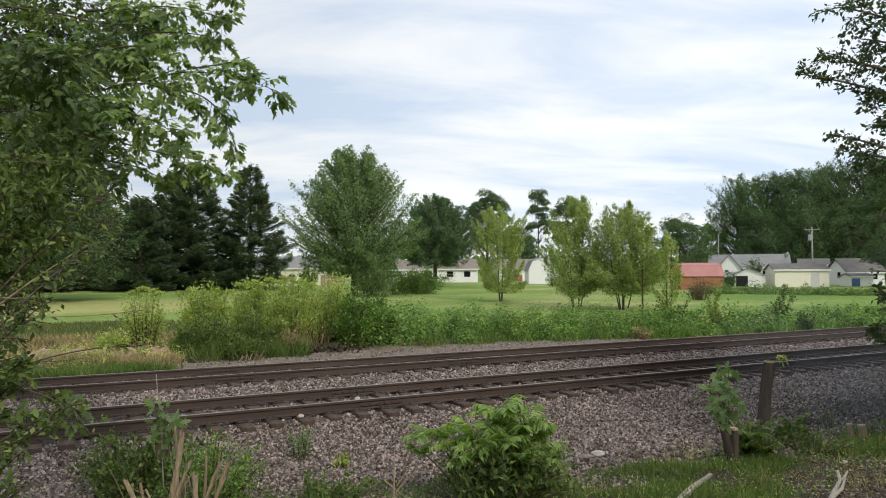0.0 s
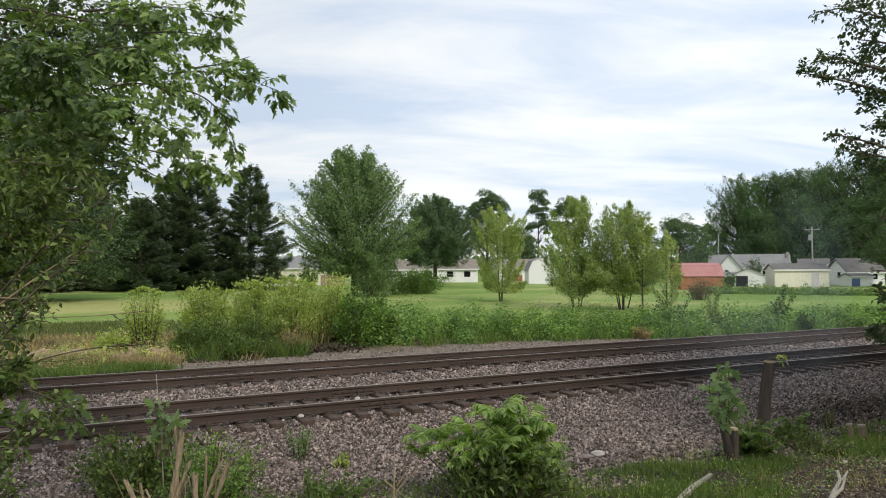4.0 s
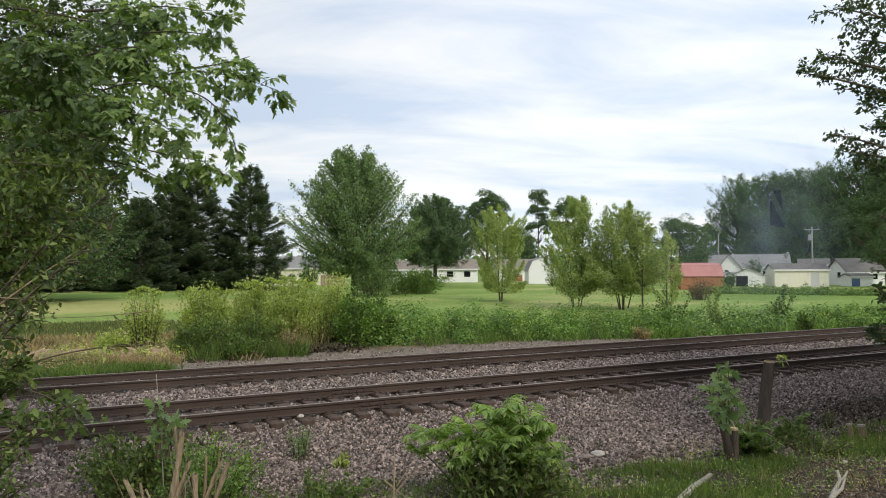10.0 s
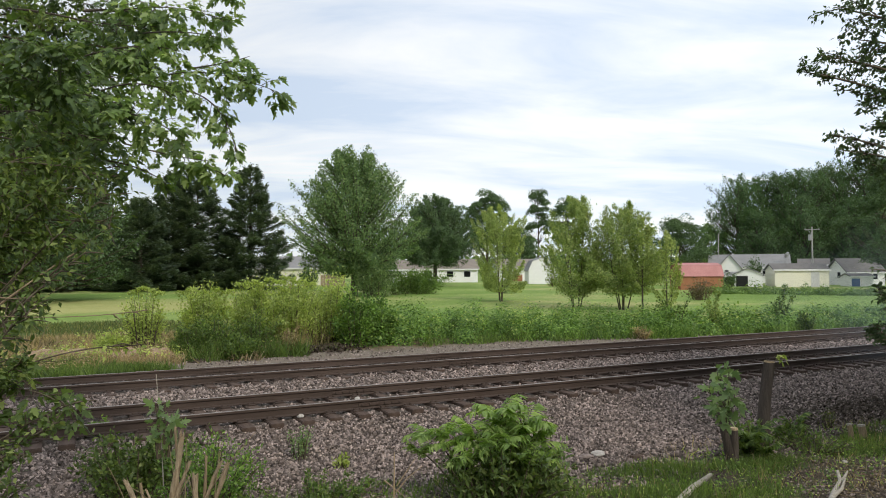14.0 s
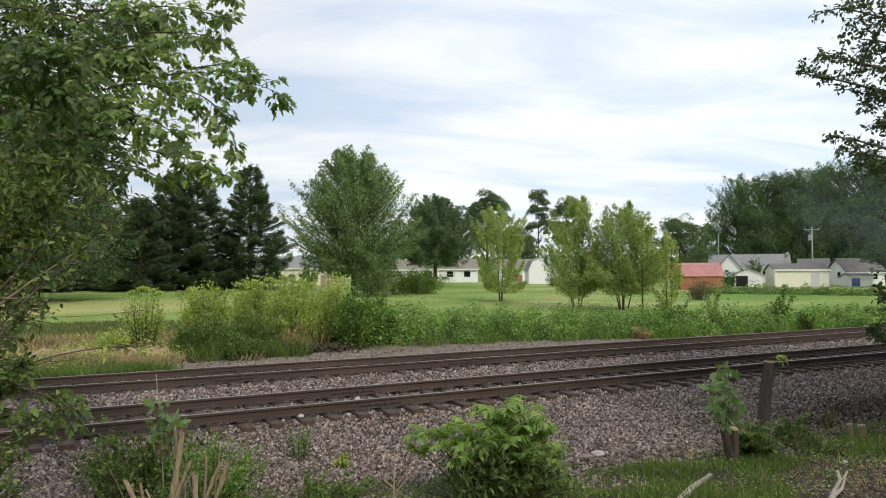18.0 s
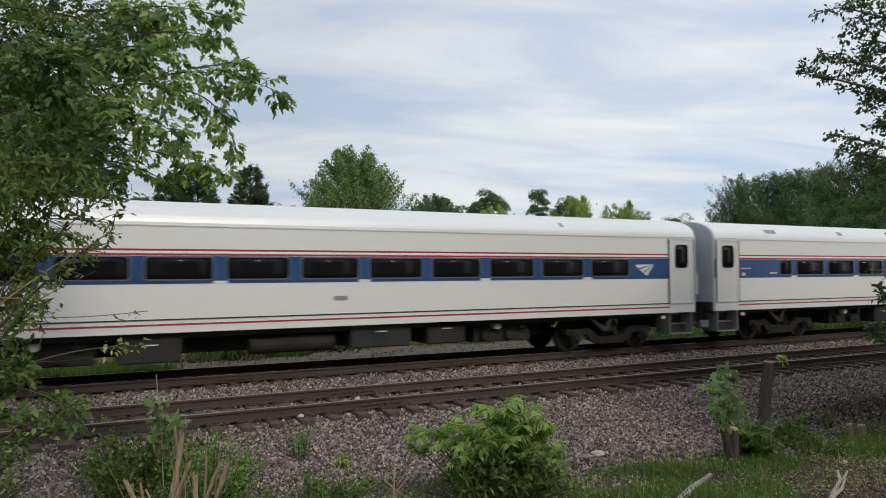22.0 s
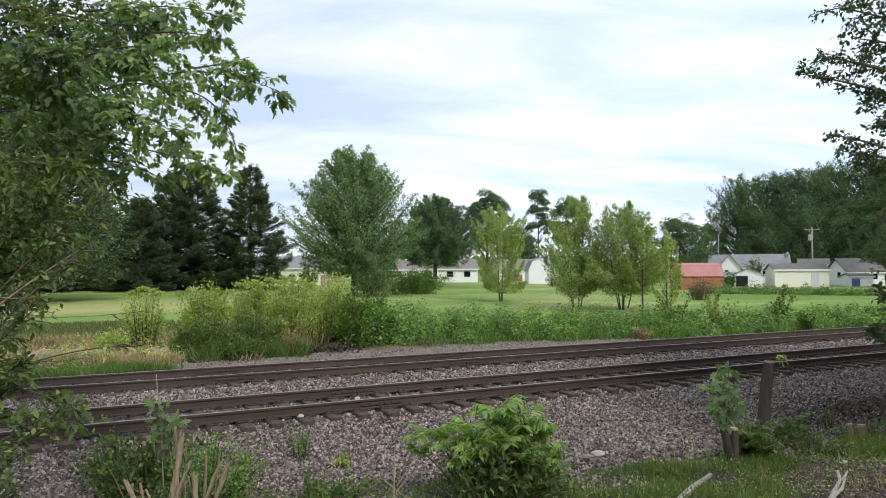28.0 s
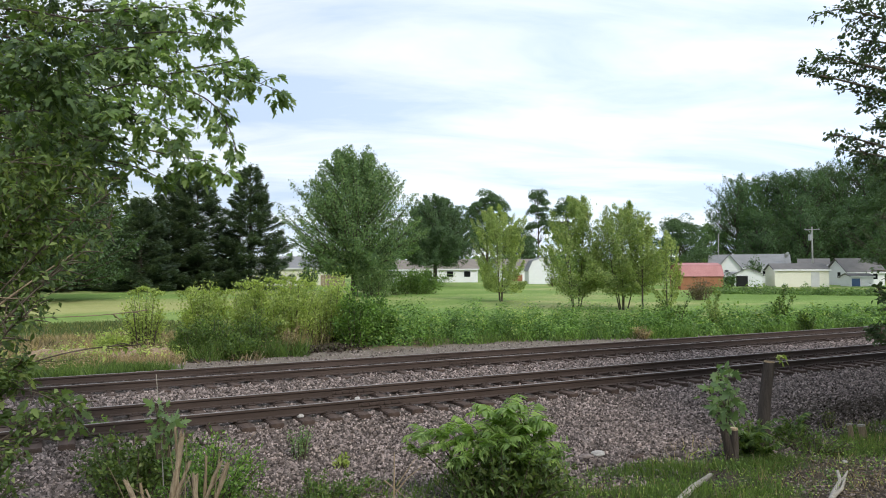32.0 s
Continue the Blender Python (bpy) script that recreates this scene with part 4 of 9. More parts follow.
def flat_coach(last, label):
    """Silver coach with flat sides and end doors over steps, 25.2 m long."""
    L = 25.17
    car = thing("passenger_coach", label, "train car", "coaches of the train")
    part("body", sweep(bmesh.new(), outline(hz_y, 1.08, 3.385, 4)[:4] + [(-y, z) for y, z in outline(hz_y, 1.08, 3.385, 4)[:4][::-1]], 0.05, L - 0.05), M_SILVER, car)
    rp = [(hz_y(z) * 0.998, z) for z in list(np.linspace(3.386, 3.9, 8)) + [3.95, 3.98, 4.0, 4.012, 4.02]]
    part("roof", sweep(bmesh.new(), rp + [(-y, z) for y, z in rp[::-1] if y > 1e-4], 0.05, L - 0.05), M_ROOFSILVER, car, "pale silver curved roof", False)
    bm = bmesh.new()
    box(bm, 1.6, L - 1.6, -1.3, 1.3, 0.95, 1.1)
    part("underframe", bm, M_UNDER, car)
    coach_ends(car, L, 1.5, 1.0, 4.0, M_ENDGREY, 0.3)
    for e, x in ((-1, 0.0), (1, L)):
        bm = bmesh.new()
        pr = outline(hz_y, 1.36, 3.97, 26)
        pr = [(y * 0.985, z - 0.01) for y, z in pr]
        sweep(bm, pr, x + e * (-0.03), x + e * 0.004)
        part("end_wall", bm, M_ENDGREY, car, "dull grey end wall")
        part("end_sill", box(bmesh.new(), x - 0.05, x + 0.05, -1.45, 1.45, 1.05, 1.36, 0.02), M_UNDER, car)
        for ys in (-1, 1):
            part("grab_iron", box(bmesh.new(), min(x, x + e * 0.07), max(x, x + e * 0.07), ys * 0.86 - 0.015, ys * 0.86 + 0.015, 1.6, 2.3, 0.005), M_SILVER, car)
            part("corner_step", box(bmesh.new(), min(x, x + e * 0.1), max(x, x + e * 0.1), ys * 1.2 - 0.18, ys * 1.2 + 0.18, 0.6, 1.02, 0.02), M_UNDER, car)
            part("white_plate", box(bmesh.new(), min(x + e * 0.1, x + e * 0.115), max(x + e * 0.1, x + e * 0.115), ys * 1.2 - 0.16, ys * 1.2 + 0.16, 0.55, 0.78, 0.004), M_LABEL, car)
    for s in (-1, 1):
        part("gutter", strip(bmesh.new(), 0.05, L - 0.05, 3.37, 3.395, hz_y, 0.012, s), M_ENDGREY, car)
        part("red_stripe", strip(bmesh.new(), 1.12, L - 1.12, 2.84, 2.885, hz_y, 0.005, s), M_RED, car, "red stripe")
        part("white_stripe", strip(bmesh.new(), 1.12, L - 1.12, 2.795, 2.84, hz_y, 0.005, s), M_WHITE, car)
        part("red_stripe", strip(bmesh.new(), 1.12, L - 1.12, 2.745, 2.785, hz_y, 0.005, s), M_RED, car, "red stripe")
        part("blue_band", strip(bmesh.new(), 1.12, L - 1.12, 2.13, 2.735, hz_y, 0.006, s), M_BLUE, car, "deep blue window band")
        part("blue_band", strip(bmesh.new(), 0.05, 0.16, 2.13, 2.735, hz_y, 0.006, s), M_BLUE, car, "deep blue window band")
        part("drip_rail", strip(bmesh.new(), 1.12, L - 1.12, 1.355, 1.38, hz_y, 0.016, s), M_UNDER, car)
        part("red_stripe", strip(bmesh.new(), 1.12, L - 1.12, 1.235, 1.275, hz_y, 0.005, s), M_RED, car, "red stripe")
        for x0, x1 in ((0.16, 1.1), (L - 1.1, L - 0.16)):
            d = part("door", strip(bmesh.new(), x0 + 0.05, x1 - 0.05, 1.4, 3.32, hz_y, 0.012, s), M_DOORWHITE, car, "pale end door with rounded window")
            part("door_frame", ring(bmesh.new(), [(x0 - 0.02, 1.36), (x1 + 0.02, 1.36), (x1 + 0.02, 3.3), (x1 - 0.1, 3.38), (x0 + 0.1, 3.38), (x0 - 0.02, 3.3)],
                                    [(x0 + 0.05, 1.4), (x1 - 0.05, 1.4), (x1 - 0.05, 3.26), (x1 - 0.13, 3.33), (x0 + 0.13, 3.33), (x0 + 0.05, 3.26)], hz_y, 0.03, s), M_ROOFSILVER, d)
            # flat dark strips stand in for shade in the door recess
            for xj in (x0 - 0.075, x1 + 0.03):
                part("door_jamb", strip(bmesh.new(), xj, xj + 0.045, 1.38, 3.34, hz_y, 0.018, s), M_CHARCOAL, d, "door jamb strip painted dark for recess shade")
            xm = (x0 + x1) / 2
            window(d, xm - 0.27, xm + 0.27, 2.46, 3.18, lambda z: hz_y(z) + 0.01, s, 0.13, M_RUBBER, M_GLASS, 0.025)
            part("door_seam", strip(bmesh.new(), x0 + 0.05, x1 - 0.05, 2.36, 2.372, hz_y, 0.015, s), M_ENDGREY, d)
            part("handrail", box(bmesh.new(), x1 - 0.02, x1 + 0.03, s * 1.54 - 0.02, s * 1.54 + 0.02, 1.42, 2.1, 0.008), M_SILVER, car)
            part("lintel", strip(bmesh.new(), x0 + 0.1, x1 - 0.1, 3.385, 3.42, hz_y, 0.03, s), M_ENDGREY, car)
            for k in range(3):
                bm = bmesh.new()
                z = 1.02 - 0.29 * k
                box(bm, x0 + 0.05, x1 - 0.05, min(s * (0.85 + 0.2 * k), s * (1.1 + 0.2 * k)), max(s * (0.85 + 0.2 * k), s * (1.1 + 0.2 * k)), z - 0.03, z, 0.005)
                part("step", bm, M_STEELDIRTY, car)
                bm = bmesh.new()
                yy = s * (0.86 + 0.2 * k)
                box(bm, x0 + 0.05, x1 - 0.05, yy - 0.01, yy + 0.01, z, z + 0.25)
                part("riser", bm, M_GEAR, car)
            for xx in (x0, x1 - 0.04):
                bm = bmesh.new()
                panel(bm, [(xx, 0.42), (xx + 0.05, 0.42), (xx + 0.05, 1.36), (xx, 1.36)], lambda z: 1.5, 0.0, s, 0.6)
                part("step_cheek", bm, M_METALGREY, car)
        window(car, 3.12, 3.74, 2.2, 2.73, hz_y, s, 0.09, M_WINFRAME, M_GLASS, 0.03)
        for i in range(11):
            x = 3.98 + 1.702 * i
            window(car, x, x + 1.45, 2.2, 2.73, hz_y, s, 0.09, M_WINFRAME, M_GLASS, 0.03)
            if i % 2 == 0:
                part("light_patch", strip(bmesh.new(), x - 0.26, x + 0.04, 2.125, 2.19, hz_y, 0.009, s), M_SILVER, car)
        swoosh(car, L - 2.5, L - 1.75, 2.22, 2.56, hz_y, s, M_LABEL, 0.012)
        bars(car, "number_bar", 1.3, 1.5, 2.2, 2.3, 1, hz_y, s, M_LABEL, 0.012)
        bars(car, "lettering_bar", 1.25, 1.75, 2.42, 2.46, 3, hz_y, s, M_LABEL, 0.012)
        bars(car, "lettering_bar", 2.65, 3.0, 2.25, 2.31, 3, hz_y, s, M_LABEL, 0.012)
        bars(car, "builder_plate", 13.3, 13.75, 1.7, 1.8, 1, hz_y, s, M_LETTERGREY, 0.012)
        for xv, n in ((2.55, 4), (6.4, 2), (20.0, 1)):
            for k in range(n):
                part("roof_vent", strip(bmesh.new(), xv + 0.14 * k, xv + 0.14 * k + 0.11, 3.62, 3.74, hz_y, 0.015, s), M_LETTERGREY, car)
        for xl in (1.35, L - 1.35):
            part("step_lamp", panel(bmesh.new(), rounded(xl - 0.07, xl + 0.07, 0.9, 1.0, 0.03), lambda z: 1.5, 0.0, s, 0.05), M_LABEL, car)
    if last:
        for s in (-1, 1):
            bm = bmesh.new()
            drum(bm, (-0.01, s * 1.22, 2.98), (-1, 0, 0), 0.06, 0.055, 0.08, 16)
            part("tail_light", bm, M_REDLIGHT, car, "lit red tail light")
        bm = bmesh.new()
        box(bm, -0.44, -0.42, -0.42, 0.42, 1.55, 1.58, 0.004)
        part("gangway_chain", bm, M_RUBBER, car)
    under_boxes(car, L, [(6.4, 8.2, 0.42, 1.3, "gear"), (8.6, 9.9, 0.42, 1.35, "box"), (11.4, 13.4, 0.46, 1.3, "tank"), (13.8, 15.4, 0.5, 1.33, "pale"),
                         (15.9, 17.0, 0.5, 1.3, "box"), (17.4, 19.2, 0.45, 1.3, "gear")])
    part("center_sill", box(bmesh.new(), 5.3, L - 5.3, -0.5, 0.5, 0.52, 0.96), M_UNDER, car)
    for x in (3.7, 22.05):
        bogie(car, x, 2.59, FRAME_COACH)
    return car, L


def locomotive():
    car = thing("locomotive", "silver diesel locomotive with navy cab and red stripe", "locomotive")
    C = 17.6
    prof = [(1.5, 1.72)] + [(lo_y(z), z) for z in (2.4, 3.2, 3.84, 3.95, 4.05, 4.15, 4.25, 4.35, 4.43, 4.49, 4.53, 4.55, 4.56)]
    part("body", sweep(bmesh.new(), prof + [(-y, z) for y, z in prof[::-1] if y > 1e-4], 0.03, C), M_LOCOGREY, car)
    bm = bmesh.new()
    rr = [(lo_y(z) + 0.006, z) for z in (3.93, 4.0, 4.08, 4.16, 4.24, 4.32, 4.39, 4.45, 4.5, 4.535, 4.552)]
    sweep(bm, rr + [(-y, z + 0.008) for y, z in rr[::-1]], 0.03, C + 0.1)
    part("roof", bm, M_ROOFSILVER, car, "pale silver roof", False)
    bm = bmesh.new()
    rear = outline(lo_y, 1.15, 4.555, 34)
    sweep(bm, [(y * 0.99, z) for y, z in rear], -0.012, 0.028)
    part("rear_wall", bm, M_ENDGREY, car, "dull grey rear wall")
    bm = bmesh.new()
    box(bm, -0.03, -0.013, -0.42, 0.42, 1.5, 3.4, 0.004)
    part("rear_door", bm, M_CHARCOAL, car)
    bm = bmesh.new()
    sweep(bm, [(1.49, 1.12), (1.49, 1.57), (-1.49, 1.57), (-1.49, 1.12)], 0.0, 20.9)
    part("side_sill", bm, M_CHARCOAL, car, "charcoal lower body sill")
    bm = bmesh.new()
    box(bm, 0.3, 20.2, -1.25, 1.25, 0.86, 1.13)
    part("underframe", bm, M_UNDER, car)
    part("fuel_tank", sweep(bmesh.new(), [(1.46, 1.13), (1.46, 0.62), (1.2, 0.34), (-1.2, 0.34), (-1.46, 0.62), (-1.46, 1.13)], 6.4, 12.9), M_UNDER, car, "black fuel tank")
    under_boxes(car, 21.3, [(12.95, 14.7, 0.5, 1.35, "gear"), (5.9, 6.4, 0.55, 1.35, "box"), (18.05, 18.25, 0.4, 1.4, "box"), (18.95, 19.9, 0.62, 1.3, "gear"), (2.5, 6.0, 0.6, 1.0, "box"), (15.0, 18.0, 0.6, 1.0, "box")])
    # nose and cab, drawn over cross sections
    st = [(C, 1.5, 4.54), (18.3, 1.5, 4.47), (18.9, 1.495, 4.32), (19.4, 1.48, 4.1), (19.9, 1.45, 3.76), (20.35, 1.40, 3.36), (20.75, 1.34, 2.92), (21.05, 1.28, 2.5), (21.16, 1.22, 2.2), (21.18, 1.18, 1.72)]
    bm = bmesh.new()
    rows = []
    for x, hw, top in st:
        hgt = top - 1.72
        row = []
        ks = [(1, 0.0), (1, 0.5 if hgt > 0.2 else 0), (1, 0.74), (0.985, 0.84), (0.93, 0.92), (0.8, 0.97), (0.45, 0.995), (0, 1.0)]
        full = ks + [(-a, b) for a, b in ks[-2::-1]]
        for a, b in full:
            row.append(bm.verts.new((x, hw * a, 1.72 + hgt * b)))
        rows.append(row)
    for a, b in zip(rows, rows[1:]):
        for i in range(len(a) - 1):
            bm.faces.new((a[i], a[i + 1], b[i + 1], b[i]))
    part("cab", bm, M_NAVY, car, "navy blue cab and sloping nose", True)
    bm = bmesh.new()
    rows = []
    for x, hw, top in st[:6]:
        hgt = top - 1.72
        ks = [(0.955, 0.895), (0.93, 0.92), (0.8, 0.97), (0.45, 0.995), (0, 1.0)]
        rows.append([bm.verts.new((x, (hw + 0.012) * a, 1.732 + hgt * b)) for a, b in ks + [(-a, b) for a, b in ks[-2::-1]]])
    for a, b in zip(rows, rows[1:]):
        for i in range(len(a) - 1):
            bm.faces.new((a[i], a[i + 1], b[i + 1], b[i]))
    part("cab_roof", bm, M_ROOFSILVER, car, "pale silver cab roof cap", True)
    bm = bmesh.new()
    for x0, x1, h0, h1 in ((-0.002, C, 1.506, 1.506), (C, 19.4, 1.506, 1.486), (19.4, 20.35, 1.486, 1.406), (20.35, 21.2, 1.406, 1.19)):
        for s in (-1, 1):
            v = [bm.verts.new((x, s * (h + o), z)) for x, h in ((x0, h0), (x1, h1)) for z in (1.565, 1.725) for o in (0, -0.04)]
            for q in ((0, 2, 6, 4), (1, 5, 7, 3), (0, 4, 5, 1), (2, 3, 7, 6)):
                bm.faces.new([v[i] for i in q])
    box(bm, 21.17, 21.2, -1.19, 1.19, 1.565, 1.725)
    part("red_stripe", bm, M_RED, car, "bright red stripe")
    bm = bmesh.new()
    v = [[bm.verts.new((x, y, z)) for y in (-hw, hw)] for x, hw, z in ((19.9, 1.45, 1.56), (21.12, 1.2, 1.56), (21.1, 1.15, 1.12), (20.75, 1.1, 0.85), (20.55, 1.0, 0.28), (20.2, 1.2, 0.42), (19.9, 1.45, 1.0))]
    n = len(v)
    for i in range(n):
        j = (i + 1) % n
        bm.faces.new((v[i][0], v[i][1], v[j][1], v[j][0]))
    bm.faces.new([r[0] for r in v])
    bm.faces.new([r[1] for r in v][::-1])
    part("pilot", bm, M_CHARCOAL, car, "charcoal front pilot plow")
    bm = bmesh.new()
    w = [bm.verts.new(p) for p in ((20.37, -1.1, 3.34), (20.37, 1.1, 3.34), (20.75, 1.05, 2.9), (20.75, -1.05, 2.9))]
    for q in w:
        q.co += Vector((0.03, 0, 0.03))
    bm.faces.new(w)
    part("windscreen", bm, M_GLASS, car, "dark raked windscreen")
    for s in (-1, 1):
        yf = lo_y
        bm = bmesh.new()
        strip(bm, 17.6, 18.5, 4.1, 4.42, yf, 0.012, s, 6)
        part("roof_fairing", bm, M_WHITE, car, "white roof fairing over the cab", True)
        # squares that shrink away from the ends
        bm = bmesh.new()
        for i in range(28):
            for j in range(11):
                x, z = 17.5 - 0.178 * i, 1.85 + 0.162 * j
                lo = np.interp(x, [12.3, 13.6, 14.8, 15.8, 16.6, 17.15], [2.48, 2.46, 2.36, 2.19, 2.01, 1.85]) + 0.08
                hi = np.interp(x, [12.5, 14.4, 15.6, 16.6, 17.5], [3.33, 3.33, 3.38, 3.5, 3.68]) - 0.06
                size = 0.142 * (1 - i / 34)
                if lo < z < hi and not (16.85 < x + 0.05 and z > 2.9):
                    hh = size * (1.0 if i < 13 else 0.55 if i < 20 else 0.3)
                    panel(bm, [(x - size / 2, z - hh / 2), (x + size / 2, z - hh / 2), (x + size / 2, z + hh / 2), (x - size / 2, z + hh / 2)], yf, 0.004, s, 0.006)
        tagged(part("square_pattern", bm, M_LETTER, car, "dark blue squares fading along the side"), kind="stuff")
        bm = bmesh.new()
        for i in range(20):
            for j in range(8):
                x, z = 0.12 + 0.178 * i, 2.56 + 0.162 * j
                size = (0.15 if i < 5 else 0.105) * (1 - i / 27)
                if not (0.9 < x < 1.8 and z > 2.9) and z < (3.75 if x < 1.8 else 3.35):
                    hh = size * (1.0 if i < 11 else 0.5)
                    panel(bm, [(x - size / 2, z - hh / 2), (x + size / 2, z - hh / 2), (x + size / 2, z + hh / 2), (x - size / 2, z + hh / 2)], yf, 0.004, s, 0.006)
        tagged(part("square_pattern", bm, M_LETTER, car, "dark blue squares fading along the side"), kind="stuff")
        # white swooping lines
        def ribbon(pts, wide):
            bm_ = bmesh.new()
            a = [bm_.verts.new((x, s * (yf(z) + 0.009), z)) for x, z in pts]
            b = [bm_.verts.new((x, s * (yf(z) + 0.009), z + wide)) for x, z in pts]
            for i in range(len(pts) - 1):
                bm_.faces.new((a[i], a[i + 1], b[i + 1], b[i]))
            part("white_line", bm_, M_WHITE, car, "white swooping line")

        ribbon([(9.1, 3.37), (12.5, 3.35), (14.4, 3.36), (15.6, 3.42), (16.6, 3.55), (17.58, 3.74)], 0.085)
        ribbon([(9.1, 2.39), (12.3, 2.39), (13.6, 2.37), (14.8, 2.27), (15.8, 2.1), (16.6, 1.92), (17.15, 1.76)], 0.085)
        ribbon([(0.06, 2.39), (5.55, 2.39)], 0.085)
        ribbon([(1.75, 3.62), (1.95, 3.4), (4.75, 3.4)], 0.085)
        ribbon([(0.06, 3.8), (17.5, 3.8)], 0.03)
        for x0, x1, z0, z1 in ((0.97, 1.7, 2.95, 3.76), (4.78, 5.5, 2.98, 3.7), (16.9, 17.56, 2.95, 3.68)):
            g = part("intake_frame", ring(bmesh.new(), rounded(x0, x1, z0, z1, 0.03), rounded(x0 + 0.055, x1 - 0.055, z0 + 0.055, z1 - 0.055, 0.02), yf, 0.022, s), M_WHITE, car)
            part("grille", panel(bmesh.new(), rounded(x0 + 0.05, x1 - 0.05, z0 + 0.05, z1 - 0.05, 0.02), yf, 0.01, s), M_GRILLE, g, "grey mesh grille")
        # crossed radiator grille
        oc = [(5.68, 2.15), (5.68, 3.45), (6.05, 3.74), (7.55, 3.74), (7.92, 3.45), (7.92, 2.15), (7.45, 1.62), (6.15, 1.62)]
        g = part("radiator_grille", panel(bmesh.new(), oc, yf, 0.008, s), M_GRILLE, car, "grey mesh radiator grille with crossed bars")
        for (ax, az), (bx, bz) in (((5.72, 3.6), (7.9, 1.72)), ((5.72, 1.75), (7.9, 3.62))):
            d = Vector((bx - ax, bz - az)).normalized()
            nrm = Vector((-d.y, d.x)) * 0.13
            part("cross_bar", panel(bmesh.new(), [(ax + nrm.x, az + nrm.y), (bx + nrm.x, bz + nrm.y), (bx - nrm.x, bz - nrm.y), (ax - nrm.x, az - nrm.y)], yf, 0.03, s), M_SILVER, g)
        oc2 = [(6.8 + (x - 6.8) * 1.06, 2.68 + (z - 2.68) * 1.05) for x, z in oc]
        part("grille_surround", ring(bmesh.new(), oc2, [(6.8 + (x - 6.8) * 0.96, 2.68 + (z - 2.68) * 0.965) for x, z in oc], yf, 0.026, s), M_SILVER, g)
        for zz in (2.3, 3.0):
            part("grille_rail", strip(bmesh.new(), 5.7, 7.9, zz, zz + 0.02, yf, 0.014, s), M_LOCOGREY, g)
        g = part("side_grille", panel(bmesh.new(), rounded(8.22, 8.98, 1.88, 3.42, 0.2), yf, 0.008, s), M_GRILLE, car, "grey mesh side grille")
        part("grille_surround", ring(bmesh.new(), rounded(8.16, 9.04, 1.82, 3.48, 0.22), rounded(8.24, 8.96, 1.9, 3.4, 0.18), yf, 0.026, s), M_SILVER, g)
        swoosh(car, 9.35, 11.1, 2.6, 3.12, yf, s, M_BLUE, 0.008)
        bars(car, "lettering_bar", 11.1, 13.25, 2.83, 3.0, 6, yf, s, M_LETTER, 0.008, 0.16)
        part("lettering_line", strip(bmesh.new(), 11.1, 13.25, 2.775, 2.79, yf, 0.008, s), M_LETTER, car)
        bars(car, "lettering_bar", 11.12, 13.22, 2.57, 2.73, 7, yf, s, M_LETTERGREY, 0.008, 0.45)
        for k, (x0, n) in enumerate(((1.05, 1), (1.85, 3), (2.7, 1), (3.4, 3), (4.4, 3))):
            bars(car, "lettering_bar", x0, x0 + (0.35, 0.7, 0.25, 0.65, 0.65)[k], 1.98, 2.1, n, yf, s, M_LETTERGREY, 0.008, 0.15)
        part("lettering_bar", strip(bmesh.new(), 15.2, 15.75, 1.86, 1.94, yf, 0.008, s), M_LETTERGREY, car)
        part("bracket", ring(bmesh.new(), rounded(0.42, 0.98, 2.02, 2.28, 0.03), rounded(0.47, 0.93, 2.07, 2.27, 0.02), yf, 0.03, s), M_LETTERGREY, car)
        for i in range(24):
            x = 0.6 + 0.71 * i
            part("roof_bolt", box(bmesh.new(), x, x + 0.13, min(s * 1.44, s * 1.5), max(s * 1.44, s * 1.5), 3.92, 3.99, 0.01), M_LETTERGREY, car)
        for x0, x1 in ((3.9, 5.1), (17.0, 17.55)):
            part("roof_grille", strip(bmesh.new(), x0, x1, 4.16, 4.42, yf, 0.03, s, 5), M_UNDER, car, "dark roof grille")
        # cab side
        cy = lambda z: 1.492 - 0.06 * max(0, z - 3.3)
        d = part("cab_door", ring(bmesh.new(), rounded(18.02, 18.98, 1.76, 3.62, 0.06), rounded(18.06, 18.94, 1.8, 3.58, 0.05), cy, 0.02, s), M_NAVY, car, "navy cab door")
        window(d, 18.28, 18.74, 2.72, 3.4, cy, s, 0.1, M_RUBBER, M_GLASS, 0.03)
        for xh in (17.95, 19.02):
            part("handrail", box(bmesh.new(), xh, xh + 0.06, s * 1.53 - 0.02, s * 1.53 + 0.02, 1.9, 3.4, 0.01), M_NAVY, d)
            part("grip_plate", panel(bmesh.new(), [(xh - 0.02, 2.35), (xh + 0.1, 2.35), (xh + 0.1, 2.9), (xh - 0.02, 2.9)], cy, 0.06, s, 0.02), M_LABEL, d)
        window(car, 19.2, 19.6, 2.74, 3.46, lambda z: 1.468 - 0.1 * max(0, z - 3.3), s, 0.06, M_RUBBER, M_GLASS, 0.03)
        part("mirror", box(bmesh.new(), 19.62, 19.72, min(s * 1.5, s * 1.58), max(s * 1.5, s * 1.58), 2.8, 3.46, 0.01), M_LETTERGREY, car)
        bars(car, "number_bar", 20.15, 20.75, 2.02, 2.3, 4, lambda z: 1.405 - 0.0 * z, s, M_LABEL, 0.02)
        bars(car, "number_bar", 20.25, 20.6, 2.36, 2.45, 3, lambda z: 1.40, s, M_LETTERGREY, 0.02)
